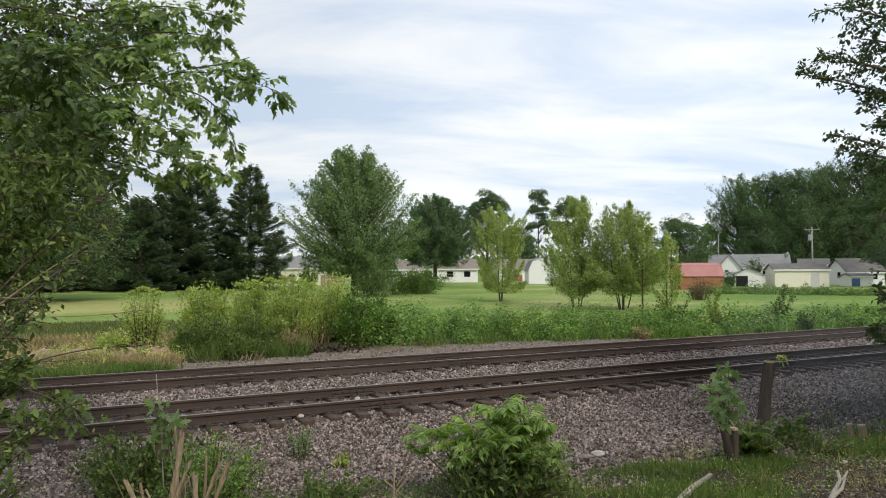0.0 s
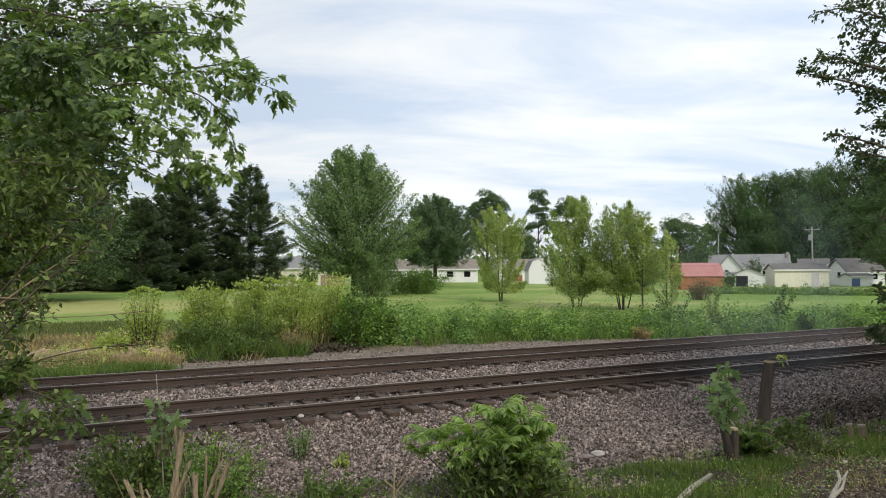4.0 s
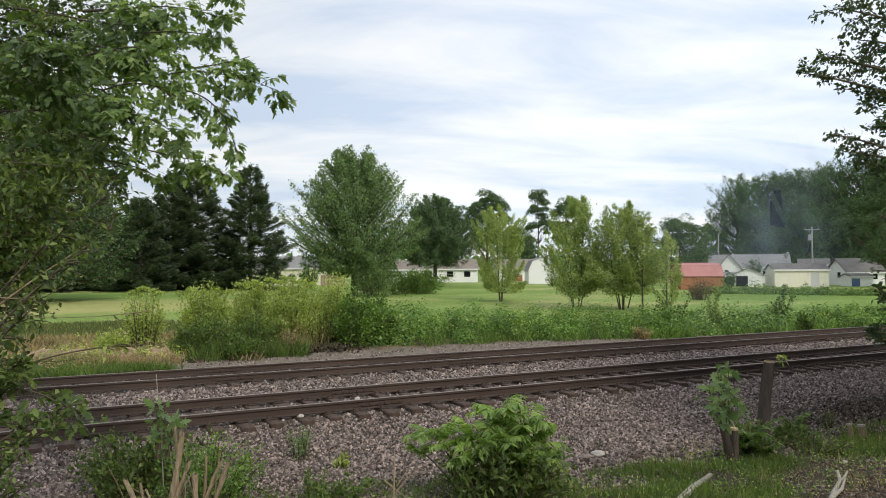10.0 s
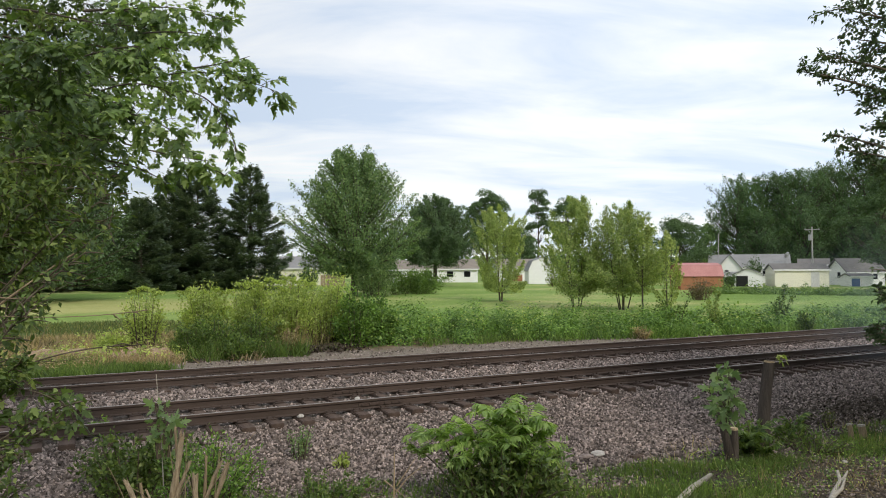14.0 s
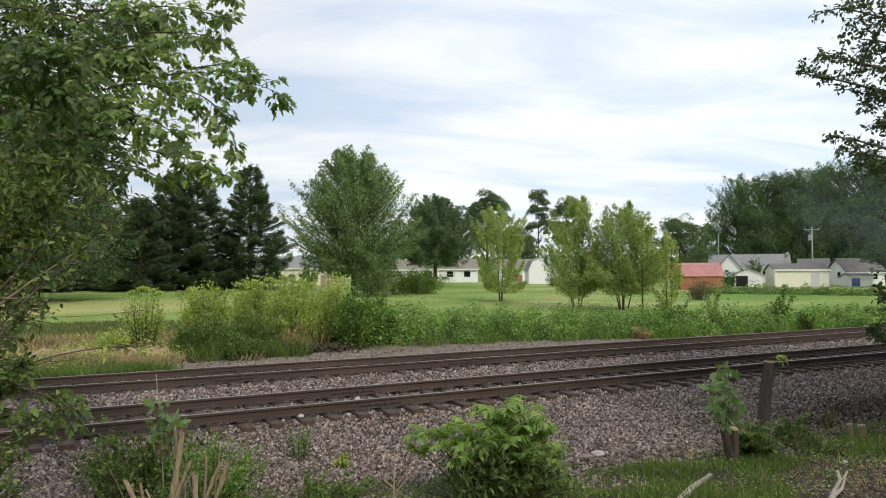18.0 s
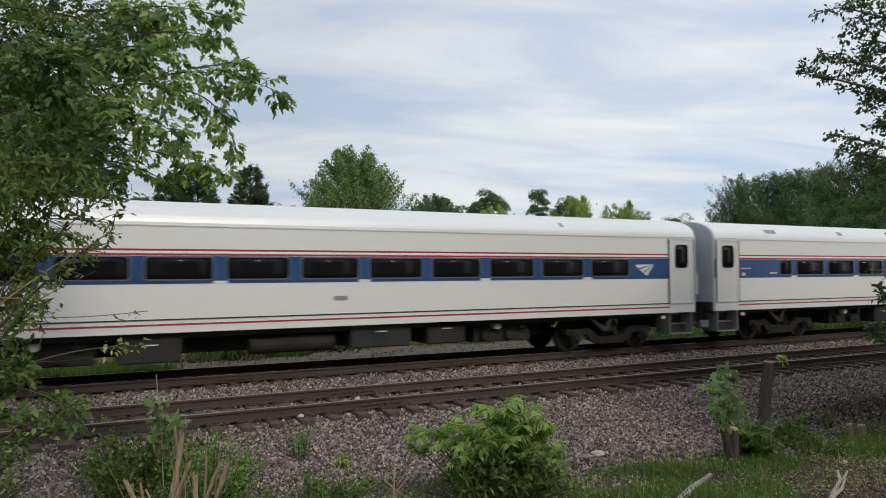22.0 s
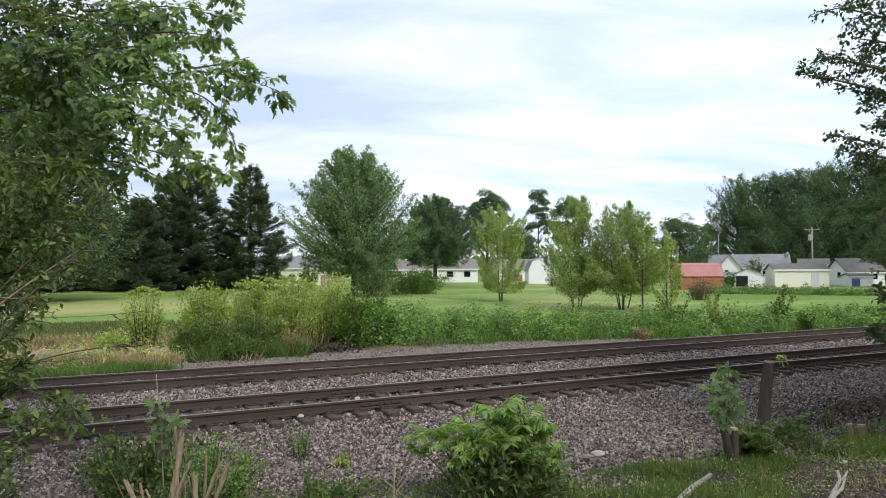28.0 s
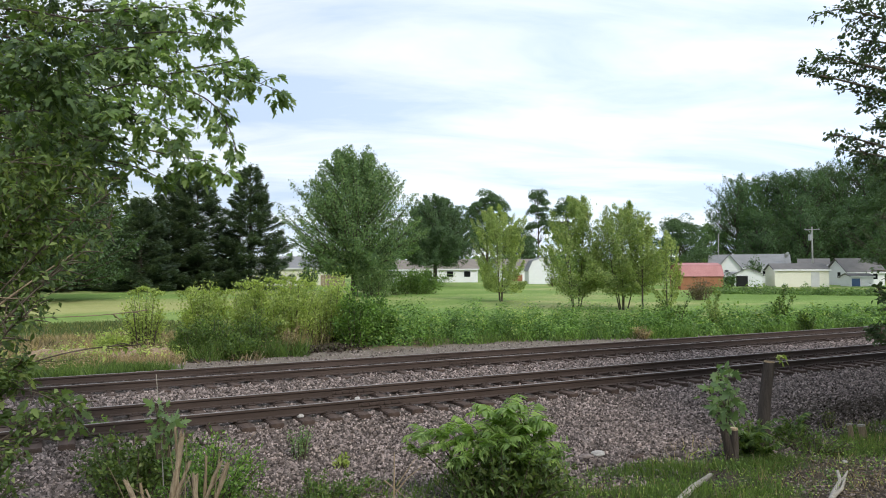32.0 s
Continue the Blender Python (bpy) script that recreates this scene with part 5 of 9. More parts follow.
        for k in range(3):
            z = 1.3 - 0.32 * k
            part("cab_step", box(bmesh.new(), 18.3, 18.85, min(s * 1.3, s * 1.52), max(s * 1.3, s * 1.52), z - 0.03, z, 0.005), M_BOGIE, car)
            part("step_recess", panel(bmesh.new(), [(18.3, z + 0.02), (18.85, z + 0.02), (18.85, z + 0.24), (18.3, z + 0.24)], lambda zz: 1.49, 0.003, s, 0.01), M_UNDER, car)
        for x0, x1, z0, z1, mm in ((9.05, 9.35, 1.36, 1.46, M_RED), (9.45, 9.65, 1.36, 1.46, M_LETTERGREY), (9.85, 10.05, 1.3, 1.48, M_LABEL), (9.9, 10.05, 1.2, 1.28, M_YELLOW), (19.4, 19.6, 1.3, 1.42, M_LABEL), (19.65, 20.5, 1.2, 1.26, M_LABEL), (0.5, 1.0, 1.5, 1.52, M_LABEL)):
            part("warning_plate", panel(bmesh.new(), [(x0, z0), (x1, z0), (x1, z1), (x0, z1)], lambda z: 1.49, 0.006, s, 0.01), mm, car)
        for x0, x1, z0 in ((0.55, 1.35, 0.95), (1.5, 1.9, 1.02)):
            part("white_plate", panel(bmesh.new(), [(x0, z0), (x1, z0), (x1, z0 + 0.06), (x0, z0 + 0.06)], lambda z: 1.4, 0.0, s, 0.02), M_LABEL, car)
        part("sand_box", box(bmesh.new(), 1.0, 1.95, min(s * 1.1, s * 1.42), max(s * 1.1, s * 1.42), 0.5, 1.05, 0.04), M_GEAR, car)
        for xb in (4.3, 16.55):
            for dx in (-1.45, -0.65, 0.65, 1.45):
                sp = obj("spring", SPRING, None, car)
                sp.location, sp.scale = (xb + dx, s * 1.22, 0.78), (1.15, 1.15, 1.5)
            bm = bmesh.new()
            v, f = tube([(xb - 0.6, s * 1.3, 0.62), (xb + 0.55, s * 1.3, 0.86)], 0.045, 8)
            raw("damper", v, f, M_METALGREY, car)
            for dx in (-0.9, 0.2, 0.95):
                b2 = bmesh.new()
                box(b2, xb + dx - 0.12, xb + dx + 0.12, min(s * 1.15, s * 1.36), max(s * 1.15, s * 1.36), 0.62, 0.92, 0.02)
                part("brake_unit", b2, M_GEAR, car)
    bm = bmesh.new()
    box(bm, -0.5, 0.1, -0.14, 0.14, 0.62, 0.92, 0.03)
    part("coupler", bm, M_UNDER, car)
    bm = bmesh.new()
    box(bm, -0.18, 0.0, -1.2, 1.2, 0.55, 1.15, 0.02)
    part("buffer_beam", bm, M_CHARCOAL, car)
    for x in (4.3, 16.55):
        bogie(car, x, 2.9, FRAME_LOCO, False)
    return car, 21.3


WIN_FRONT = [(4.18, 5.84, 1), (6.27, 7.92, 0), (8.33, 9.96, 0), (14.92, 16.54, 1), (16.95, 18.48, 1), (18.9, 20.5, 1), (20.9, 22.44, 0)]
WIN_REAR = [(2.95 + 2.03 * i, 4.6 + 2.03 * i, i in (1, 2, 3, 4)) for i in range(9)]
LOCO, _l = locomotive()
COACH_A, _l = round_coach(False, WIN_FRONT, "stainless fluted coach with blue window band and lounge windows")
COACH_B, _l = round_coach(True, WIN_REAR, "stainless fluted coach with an even row of windows")
COACH_C, _l = flat_coach(False, "silver flat-sided coach with red and blue stripes")
COACH_D, _l = flat_coach(True, "last silver flat-sided coach with open gangway and red tail lights")
# the place of each car's trailing end at 20 s
TRAIN = [(LOCO, 26.75), (COACH_A, 0.75), (COACH_B, -25.1), (COACH_C, -51.0), (COACH_D, -76.95)]
SPEED = 34.55
# how far the train runs ahead of that steady pace
LEAD_T = [18.0, 19.0, 19.5, 20.0, 21.5, 22.0, 22.5, 23.0, 24.0]
LEAD_X = [-0.1, -0.15, 0.0, 0.0, 0.05, 0.1, 0.15, -1.1, -1.2]
for car, x0 in TRAIN:
    car.location = (x0, FAR_Y, 0)

# ---- plants ----
def broadleaf(name, label, x, y, height, width, seed, leaves=14000, leaf=0.24, material=None, n=120, low=0.12, trunk_r=0.2,
              stems=1, rise=0.9, group="", spread=0.03, peak=0.45, style="plume", category="tree", base=None, clear=0.0, boxy=0.5, calm=0.0):
    """A tree: tapered trunk, shoots that rise from it to an uneven outline, and leaves round them in plumes or clumps."""
    rng = np.random.default_rng(seed)
    z0 = float(ground_z(x, y)) - 0.1 if base is None else base
    t = thing(name, label, category, group, at=(x, y, z0))
    tops = []
    bits = []
    for k in range(stems):
        a = 2 * np.pi * k / max(1, stems) + rng.uniform(0, 1)
        lean = (width * 0.2 if stems > 1 else width * 0.03)
        top = np.array([np.cos(a) * lean, np.sin(a) * lean, height * rng.uniform(0.72, 0.85)])
        foot = np.array([np.cos(a), np.sin(a), 0]) * (0.26 if stems > 1 else 0)
        p = bend(foot, foot * 1.5 + top * [0.5, 0.5, 0] * (stems > 1) + (0, 0, height * 0.4), top, 9)
        tops.append(p)
        r = trunk_r / math.sqrt(stems)
        bits.append(tube(p, np.concatenate([[r * 1.35], np.linspace(r, r * 0.15, 8)]), 8))
    raw("trunk", *joined(bits), M_BARK, t, smooth=True)
    pts, outs, faces, bits = [], [], [], []
    for i in range(n):
        u = rng.random() ** (0.85 if style == "plume" else 0.75)
        h = low + (1 - low) * u
        az = i * 2.39996 + rng.normal(0, 0.3)
        e = math.log(0.5) / math.log(peak)
        prof = max(0.08, math.sin(math.pi * min(0.97, 0.06 + 0.94 * u) ** e)) ** boxy
        lump = 1 + 0.16 * math.sin(2 * az + 1.3 * seed) * math.sin(6 * u + seed) + 0.1 * math.sin(5 * az + 9 * u)
        rad = width / 2 * prof * lump * (rng.uniform(0.55, 1.1) if style == "plume" else rng.uniform(0.35, 0.95))
        end = np.array([math.cos(az) * rad, math.sin(az) * rad, h * height * rng.uniform(0.93, 1.05)])
        sp = tops[i % len(tops)]
        zs = max(height * 0.05, clear * 1.15, end[2] - rad * rise - 0.1 * height)
        st = sp[int(np.argmin(np.abs(sp[:, 2] - zs)))]
        mid = st * 0.4 + end * 0.6 + np.array([math.cos(az) * rad * 0.12, math.sin(az) * rad * 0.12, -0.07 * rad])
        path = bend(st, mid, end, 7)
        bits.append(tube(path, np.linspace(trunk_r * (0.22 if stems == 1 else 0.13), 0.01, 7), 4))
        m = max(4, int(leaves / n * rng.uniform(0.5, 1.5)))
        if style == "plume":
            q = rng.uniform(0.22, 1.0, m) ** 0.8
            pos = np.stack([np.interp(q, np.linspace(0, 1, 7), path[:, c]) for c in range(3)], 1)
            off = rng.normal(0, 1, (m, 3)) * width * spread * (1.16 - q)[:, None]
            pos += off
            tip = end - path[3]
            face = off / (np.linalg.norm(off, axis=1, keepdims=True) + 1e-6) * (0.6 - 0.4 * calm) + np.array([0, 0, 0.55]) + end * [1, 1, 0] / (rad + 1e-6) * (0.5 + 0.5 * calm)
            outs.append(np.broadcast_to(tip / (np.linalg.norm(tip) + 1e-6), (m, 3)) * 0.8)
        else:
            d = rand_dirs(rng, m)
            d[:, 2] = np.abs(d[:, 2]) * 1.0 - 0.25 * rng.random(m)
            cr = width * spread * rng.uniform(0.6, 1.4)
            off = d * cr * rng.uniform(0.55, 1.08, (m, 1)) ** 0.6 * np.array([1.2, 1.2, 0.95])
            pos = end + off
            face = d * 0.9 + np.array([0, 0, 0.35])
            outs.append(np.zeros((m, 3)) + d * 0.2)
        pts.append(pos)
        faces.append(face)
    tagged(raw("branchwork", *joined(bits), M_BARK, t), kind="stuff")
    P, O, N = np.concatenate(pts), np.concatenate(outs), np.concatenate(faces)
    N = N / (np.linalg.norm(N, axis=1, keepdims=True) + 1e-6)
    keep = P[:, 2] > np.maximum(0.05 * height, clear * rng.uniform(0.8, 1.35, len(P)))
    raw("crown", *foliage(rng, P[keep], leaf, O[keep], 0.55, face=N[keep]), material or L_FARDARK, t)
    return t


def pine(name, label, x, y, height, width, seed, group="pines behind the lawn"):
    """A pine in tiers: whorls of boughs, each a flat drooping spray with upturned tips, and gaps between the tiers."""
    rng = np.random.default_rng(seed)
    z0 = float(ground_z(x, y)) - 0.1
    t = thing(name, label, "pine tree", group, at=(x, y, z0))
    raw("trunk", *tube([(0, 0, 0), (0.05, 0, height * 0.5), (0, 0.05, height * 0.99)], [0.3, 0.18, 0.02], 8), M_BARK, t, smooth=True)
    pts, outs, nrm, bits = [], [], [], []
    h = 0.045
    while h < 0.985:
        m = int(rng.integers(5, 8)) if h < 0.9 else 4
        turn = rng.uniform(0, 6.28)
        for j in range(m):
            az = turn + 2 * np.pi * (j + rng.uniform(-0.3, 0.3)) / m
            L = (width / 2 * (1.0 - h) ** 0.8 * rng.uniform(0.62, 1.18) + 0.22) * (0.85 if h < 0.09 else 1)
            st = np.array([0, 0, h * height])
            lift = np.interp(h, [0, 0.35, 0.75, 1], [-0.12, 0.06, 0.4, 1.1])
            hor = np.array([np.cos(az), np.sin(az), 0])
            end = st + hor * L + np.array([0, 0, L * (lift + rng.normal(0, 0.06))])
            mid = (st + end) / 2 - np.array([0, 0, 0.08 * L])
            p = bend(st, mid, end + np.array([0, 0, 0.07 * L]), 7)
            bits.append(tube(p, np.linspace(0.045, 0.01, 7), 3))
            c = int(45 + 92 * L)
            q = rng.uniform(0.22, 1.03, c) ** 0.7
            pos = np.stack([np.interp(q, np.linspace(0, 1, 7), p[:, i]) for i in range(3)], 1)
            side = np.array([-np.sin(az), np.cos(az), 0])
            w = rng.normal(0, 0.26, c) * L * (1.12 - q) * 0.95
            pos += side * w[:, None]
            pos[:, 2] += rng.normal(0.02, 0.15, c) - np.abs(w) * 0.1
            pts.append(pos)
            outs.append(hor * 0.8 + side * (np.sign(w) * 0.45)[:, None] + np.array([0, 0, 0.5]))
            nrm.append(np.broadcast_to(np.array([0, 0, 1.0]), (c, 3)))
        h += rng.uniform(0.024, 0.046)
    tagged(raw("branchwork", *joined(bits), M_BARK, t), kind="stuff")
    P, O, N = np.concatenate(pts), np.concatenate(outs), np.concatenate(nrm)
    needle = QUAD_V * np.array([0.36, 1, 1])
    raw("crown", *foliage(rng, P, 0.37, O, 0.6, needle, QUAD_F, face=N), L_PINE, t)
    return t


def bush(name, label, x, y, height, width, seed, leaves=2600, leaf=0.09, material=None, group="", n=40, depth=None, tv=LEAF_V, tf=LEAF_F, category="bush", base=None, droop=0.0):
    """A many-stemmed bush with an uneven top."""
    rng = np.random.default_rng(seed)
    z0 = float(ground_z(x, y)) - 0.03 if base is None else base
    t = thing(name, label, category, group, at=(x, y, z0))
    pts, outs, bits = [], [], []
    depth = depth or width
    for i in range(n):
        a, r = rng.uniform(0, 2 * np.pi), rng.random() ** 0.6
        foot = np.array([np.cos(a) * r * width * 0.25, np.sin(a) * r * depth * 0.25, 0])
        end = np.array([np.cos(a) * r * width * 0.5, np.sin(a) * r * depth * 0.5, height * rng.uniform(0.45, 1.05) * (1 - 0.35 * r * r)])
        p = bend(foot, foot * 0.6 + end * 0.4 + np.array([0, 0, height * 0.25]), end, 6)
        bits.append(tube(p, np.linspace(0.012 + 0.004 * height, 0.004, 6), 4))
        m = max(3, int(leaves / n * rng.uniform(0.6, 1.4)))
        q = rng.uniform(0.08, 1.04, m)
        pos = np.stack([np.interp(q, np.linspace(0, 1, 6), p[:, c]) for c in range(3)], 1)
        pos += rng.normal(0, 1, (m, 3)) * 0.07 * min(width, height)
        pos[:, 2] = np.abs(pos[:, 2])
        pts.append(pos)
        outs.append(np.broadcast_to((end - foot) / (np.linalg.norm(end - foot) + 1e-6), (m, 3)))
    tagged(raw("stalkwork", *joined(bits), M_TWIG, t), kind="stuff")
    raw("foliage", *foliage(rng, np.concatenate(pts), leaf, np.concatenate(outs) * 0.6, 0.5, tv, tf, droop), material or L_WEED, t)
    return t


SWAYING = []


def limb(tree, start, tip, leaves, leaf, material, seed, tv=LEAF_V, tf=LEAF_F, r0=0.03, twigs=12, reach=0.5, sag=0.15, bare=0.3, hang=0.3, sway=True, bark=None):
    """A bough of a near tree with twigs and leaves; its origin is where it leaves the tree."""
    rng = np.random.default_rng(seed)
    base = np.asarray(start, float)
    end = np.asarray(tip, float) - base
    L = np.linalg.norm(end)
    p = bend((0, 0, 0), end * 0.5 + np.array([0, 0, sag * L]), end, 12)
    bits = [tube(p, np.linspace(r0, 0.004, 12), 6)]
    pts, outs = [], []
    for i in range(twigs):
        q = bare + (1 - bare) * (i + rng.random()) / twigs
        at = np.array([np.interp(q, np.linspace(0, 1, 12), p[:, c]) for c in range(3)])
        d = rand_dirs(rng, 1)[0] * 0.9 + end / L * 0.8
        d[2] *= 0.7
        ln = reach * rng.uniform(0.5, 1.1) * (1.25 - 0.65 * q)
        e = at + d / np.linalg.norm(d) * ln - np.array([0, 0, ln * hang * 0.4])
        tp = bend(at, (at + e) / 2 + np.array([0, 0, 0.1 * ln]), e, 6)
        bits.append(tube(tp, np.linspace(0.006, 0.0025, 6), 4))
        m = max(3, int(leaves / twigs * rng.uniform(0.7, 1.3)))
        s = rng.uniform(0.05, 1.05, m)
        pos = np.stack([np.interp(s, np.linspace(0, 1, 6), tp[:, c]) for c in range(3)], 1)
        pts.append(pos + rng.normal(0, leaf * 0.45, (m, 3)))
        outs.append(np.broadcast_to(d / np.linalg.norm(d), (m, 3)))
    o = raw("limb", *joined(bits), bark or M_TWIG, tree)
    o.location = tuple(base - np.array(tree.location))
    raw("foliage", *foliage(rng, np.concatenate(pts), leaf, np.concatenate(outs) * 0.5, 0.5, tv, tf, hang), material, o)
    if sway:
        SWAYING.append((o, tuple(base - np.array(tree.location))))
    return o


def bough(tree, a, b, c, leaves, leaf, material, seed, tv=LEAF_V, tf=LEAF_F, r0=0.02, spread=0.35, hang=0.5, sway=True, bark=None, bare=0.1, flat=0.6):
    """A bough from a past b to c: side twigs, and leaves in pairs on short stalks along each twig. Its origin is where it leaves the tree."""
    rng = np.random.default_rng(seed)
    a, b, c = (np.asarray(v, float) for v in (a, b, c))
    p = bend((0, 0, 0), 2 * (b - a) - 0.5 * (c - a), c - a, 14)
    knots = np.linspace(0, 1, 14)
    along = (c - a) / np.linalg.norm(c - a)
    bits = [tube(p, np.linspace(r0, 0.003, 14), 6)]
    pts, outs, nrm = [], [], []
    per = 12
    for i in range(max(3, int(leaves / per))):
        q = bare + (1 - bare) * ((i + rng.random()) / max(3, leaves / per)) ** 0.85
        at = np.array([np.interp(q, knots, p[:, k]) for k in range(3)])
        d = rand_dirs(rng, 1)[0] * [1, 1, flat] + along * 0.55
        d /= np.linalg.norm(d)
        ln = spread * rng.uniform(0.35, 1.05) * (1.15 - 0.55 * q)
        e = at + d * ln - np.array([0, 0, ln * hang * rng.uniform(0.2, 0.7)])
        tp = bend(at, (at + e) / 2 + np.array([0, 0, 0.12 * ln]), e, 5)
        bits.append(tube(tp, np.linspace(0.004, 0.0016, 5), 3))
        side = np.cross(d, [0, 0, 1.0])
        side /= np.linalg.norm(side) + 1e-6
        m = int(per * rng.uniform(0.6, 1.35))
        u = np.linspace(0.25, 1.0, m) + rng.normal(0, 0.04, m)
        node = np.stack([np.interp(u, np.linspace(0, 1, 5), tp[:, k]) for k in range(3)], 1)
        sgn = np.where(np.arange(m) % 2 == 0, 1.0, -1.0)[:, None]
        out = side * sgn * 0.8 + d * 0.7 + rng.normal(0, 0.35, (m, 3))
        out /= np.linalg.norm(out, axis=1, keepdims=True)
        pts.append(node + out * leaf * rng.uniform(0.2, 0.65, (m, 1)))
        outs.append(out - np.array([0, 0, hang]))
        nrm.append(rng.normal(0, 0.5, (m, 3)) + np.array([0, -0.2, 0.8]))
    o = raw("limb", *joined(bits), bark or M_TWIG, tree)
    at0 = tuple(a - np.array(tree.location))
    o.location = at0
    P, D, N = np.concatenate(pts), np.concatenate(outs), np.concatenate(nrm)
    raw("foliage", *strew(tv, tf, P, turned(D, N), leaf * rng.uniform(0.6, 1.2, len(P))), material, o)
    if sway:
        SWAYING.append((o, at0))
    return o


# trees beyond the lawn
broadleaf("maple_tree", "tall grey-green maple with upswept branches on the lawn", 23.05, 62.49, 13.5, 11.4, 11, 84000, 0.15, L_FARMAPLE, 420, 0.12, 0.3, rise=0.6, spread=0.055, peak=0.46, clear=2.0, boxy=0.36, calm=0.2)
broadleaf("maple_tree", "dense dark green maple shading a white house", 42.7, 85.0, 11.8, 11.2, 12, 66000, 0.18, L_FARDARK, 320, 0.22, 0.3, rise=0.6, spread=0.055, peak=0.45, clear=2.8, boxy=0.4, calm=0.7)
broadleaf("broadleaf_tree", "soft green tree beside the dark maple", 57.4, 113.5, 12.8, 10.4, 13, 30000, 0.18, L_FARDARK, 130, 0.42, 0.2, spread=0.07, clear=4.6, calm=0.6)
broadleaf("oak_tree", "tall far oak with a round dark crown", 87.3, 146.3, 19.2, 12.5, 14, 24000, 0.3, L_FARDARK, 110, 0.36, 0.35, peak=0.5, spread=0.1, style="clump")
broadleaf("oak_tree", "tall far oak with a bare trunk and tufted crown", 95.2, 136.6, 19.0, 6.6, 15, 10000, 0.28, L_FARDARK, 36, 0.44, 0.3, spread=0.16, style="clump")
broadleaf("oak_tree", "tall far oak with a ragged dark crown", 101.1, 133.6, 18.2, 9.0, 16, 14000, 0.28, L_FARDARK, 50, 0.34, 0.3, spread=0.13, style="clump")
broadleaf("broadleaf_tree", "low round dark tree far behind the houses", 77.0, 117.0, 9.4, 9.5, 17, 16000, 0.26, L_FARDARK, 70, 0.08, 0.25, spread=0.13, style="clump")
broadleaf("broadleaf_tree", "round dark green tree behind a red shed", 90.2, 88.6, 10.3, 10.5, 18, 22000, 0.22, L_FARDARK, 90, 0.06, 0.25, spread=0.12, style="clump")
broadleaf("broadleaf_tree", "far green tree on the skyline, leaves paled for haze", 134.6, 122.0, 11.6, 9.5, 19, 6000, 0.45, L_FARMAPLE, 50, 0.06, 0.25, spread=0.13, style="clump")
broadleaf("young_tree", "slender yellow-green young tree at the lawn's edge", 29.74, 47.78, 7.7, 4.7, 21, 24000, 0.105, L_YOUNG, 80, 0.1, 0.09, 2, rise=1.1, spread=0.06, peak=0.42, clear=0.9, boxy=0.3)
broadleaf("young_tree", "sparse yellow-green young tree with several stems", 29.35, 37.9, 7.2, 5.1, 22, 24000, 0.1, L_YOUNGGREEN, 80, 0.18, 0.07, 4, rise=1.0, spread=0.065, peak=0.45, clear=0.8, boxy=0.5, calm=0.5)
broadleaf("young_tree", "broad yellow-green young tree with forked stems", 31.4, 35.7, 6.9, 6.4, 23, 40000, 0.1, L_YOUNGGREEN, 120, 0.14, 0.085, 5, rise=0.95, spread=0.055, peak=0.47, clear=1.1, boxy=0.5, calm=0.5)
broadleaf("young_tree", "slim yellow sapling with one thin stem", 31.07, 33.56, 5.6, 2.5, 25, 7000, 0.095, L_YOUNG, 44, 0.3, 0.06, 1, rise=0.9, spread=0.07, peak=0.5, clear=1.3, boxy=0.5)
broadleaf("young_tree", "thin yellow-green sapling with reddish twigs", 31.75, 32.09, 5.1, 2.3, 24, 3600, 0.095, L_YOUNG, 30, 0.12, 0.06, 2, rise=1.4, spread=0.06, clear=0.6, boxy=0.45)
for k, ((px, py, pz), pw) in enumerate((((105.10, 89.28, 18.93), 12.0), ((114.33, 91.23, 20.32), 11.0), ((114.73, 86.50, 20.69), 12.0), ((115.64, 82.69, 19.75), 11.5), ((125.72, 87.53, 22.26), 12.0),
                                       ((123.35, 82.01, 21.98), 13.0), ((123.33, 77.51, 22.16), 14.0), ((131.33, 77.84, 23.38), 14.0), ((110.11, 80.09, 14.66), 11.0), ((115.97, 75.94, 14.53), 11.0), ((103.30, 83.67, 12.77), 10.0), ((118.38, 72.43, 15.25), 11.0))):
    broadleaf("broadleaf_tree", "tall green broadleaf tree in the wood edge", px, py, pz - float(ground_z(px, py)), pw, 40 + k, 27000, 0.22, L_WOOD, 230, 0.02, 0.4, group="trees of the wood edge", rise=0.6, spread=0.085, peak=0.5, boxy=0.34, calm=0.6)
for k, (px, py, ph, pw) in enumerate(((18.0, 82.8, 13.9, 10.8), (12.7, 86.0, 13.5, 12.0), (10.3, 87.2, 13.3, 10.5), (2.4, 89.0, 11.2, 10.0), (-3.0, 87.0, 12.0, 12), (6.4, 83.0, 9.7, 10.0))):
    pine("pine_tree", "dark green pine with tiered drooping branches", px, py, ph, pw, 60 + k)
for k, ((px, py), ph, pw) in enumerate((((-3.55, 101.25), 11.5, 13.0), ((-14.99, 109.46), 12.0, 14.0))):
    broadleaf("broadleaf_tree", "spreading green tree before the pines", px, py, ph, pw, 66 + k, 26000, 0.24, L_MIDTREE, 220, 0.06, 0.3, group="trees before the pines", spread=0.05, peak=0.35, rise=0.6)
broadleaf("broadleaf_tree", "dark broadleaf tree leaning over a white house", 94.09, 55.07, 14.5, 13.0, 59, 26000, 0.2, L_FARDARK, 110, 0.16, 0.35, spread=0.08, style="clump", clear=3.0)
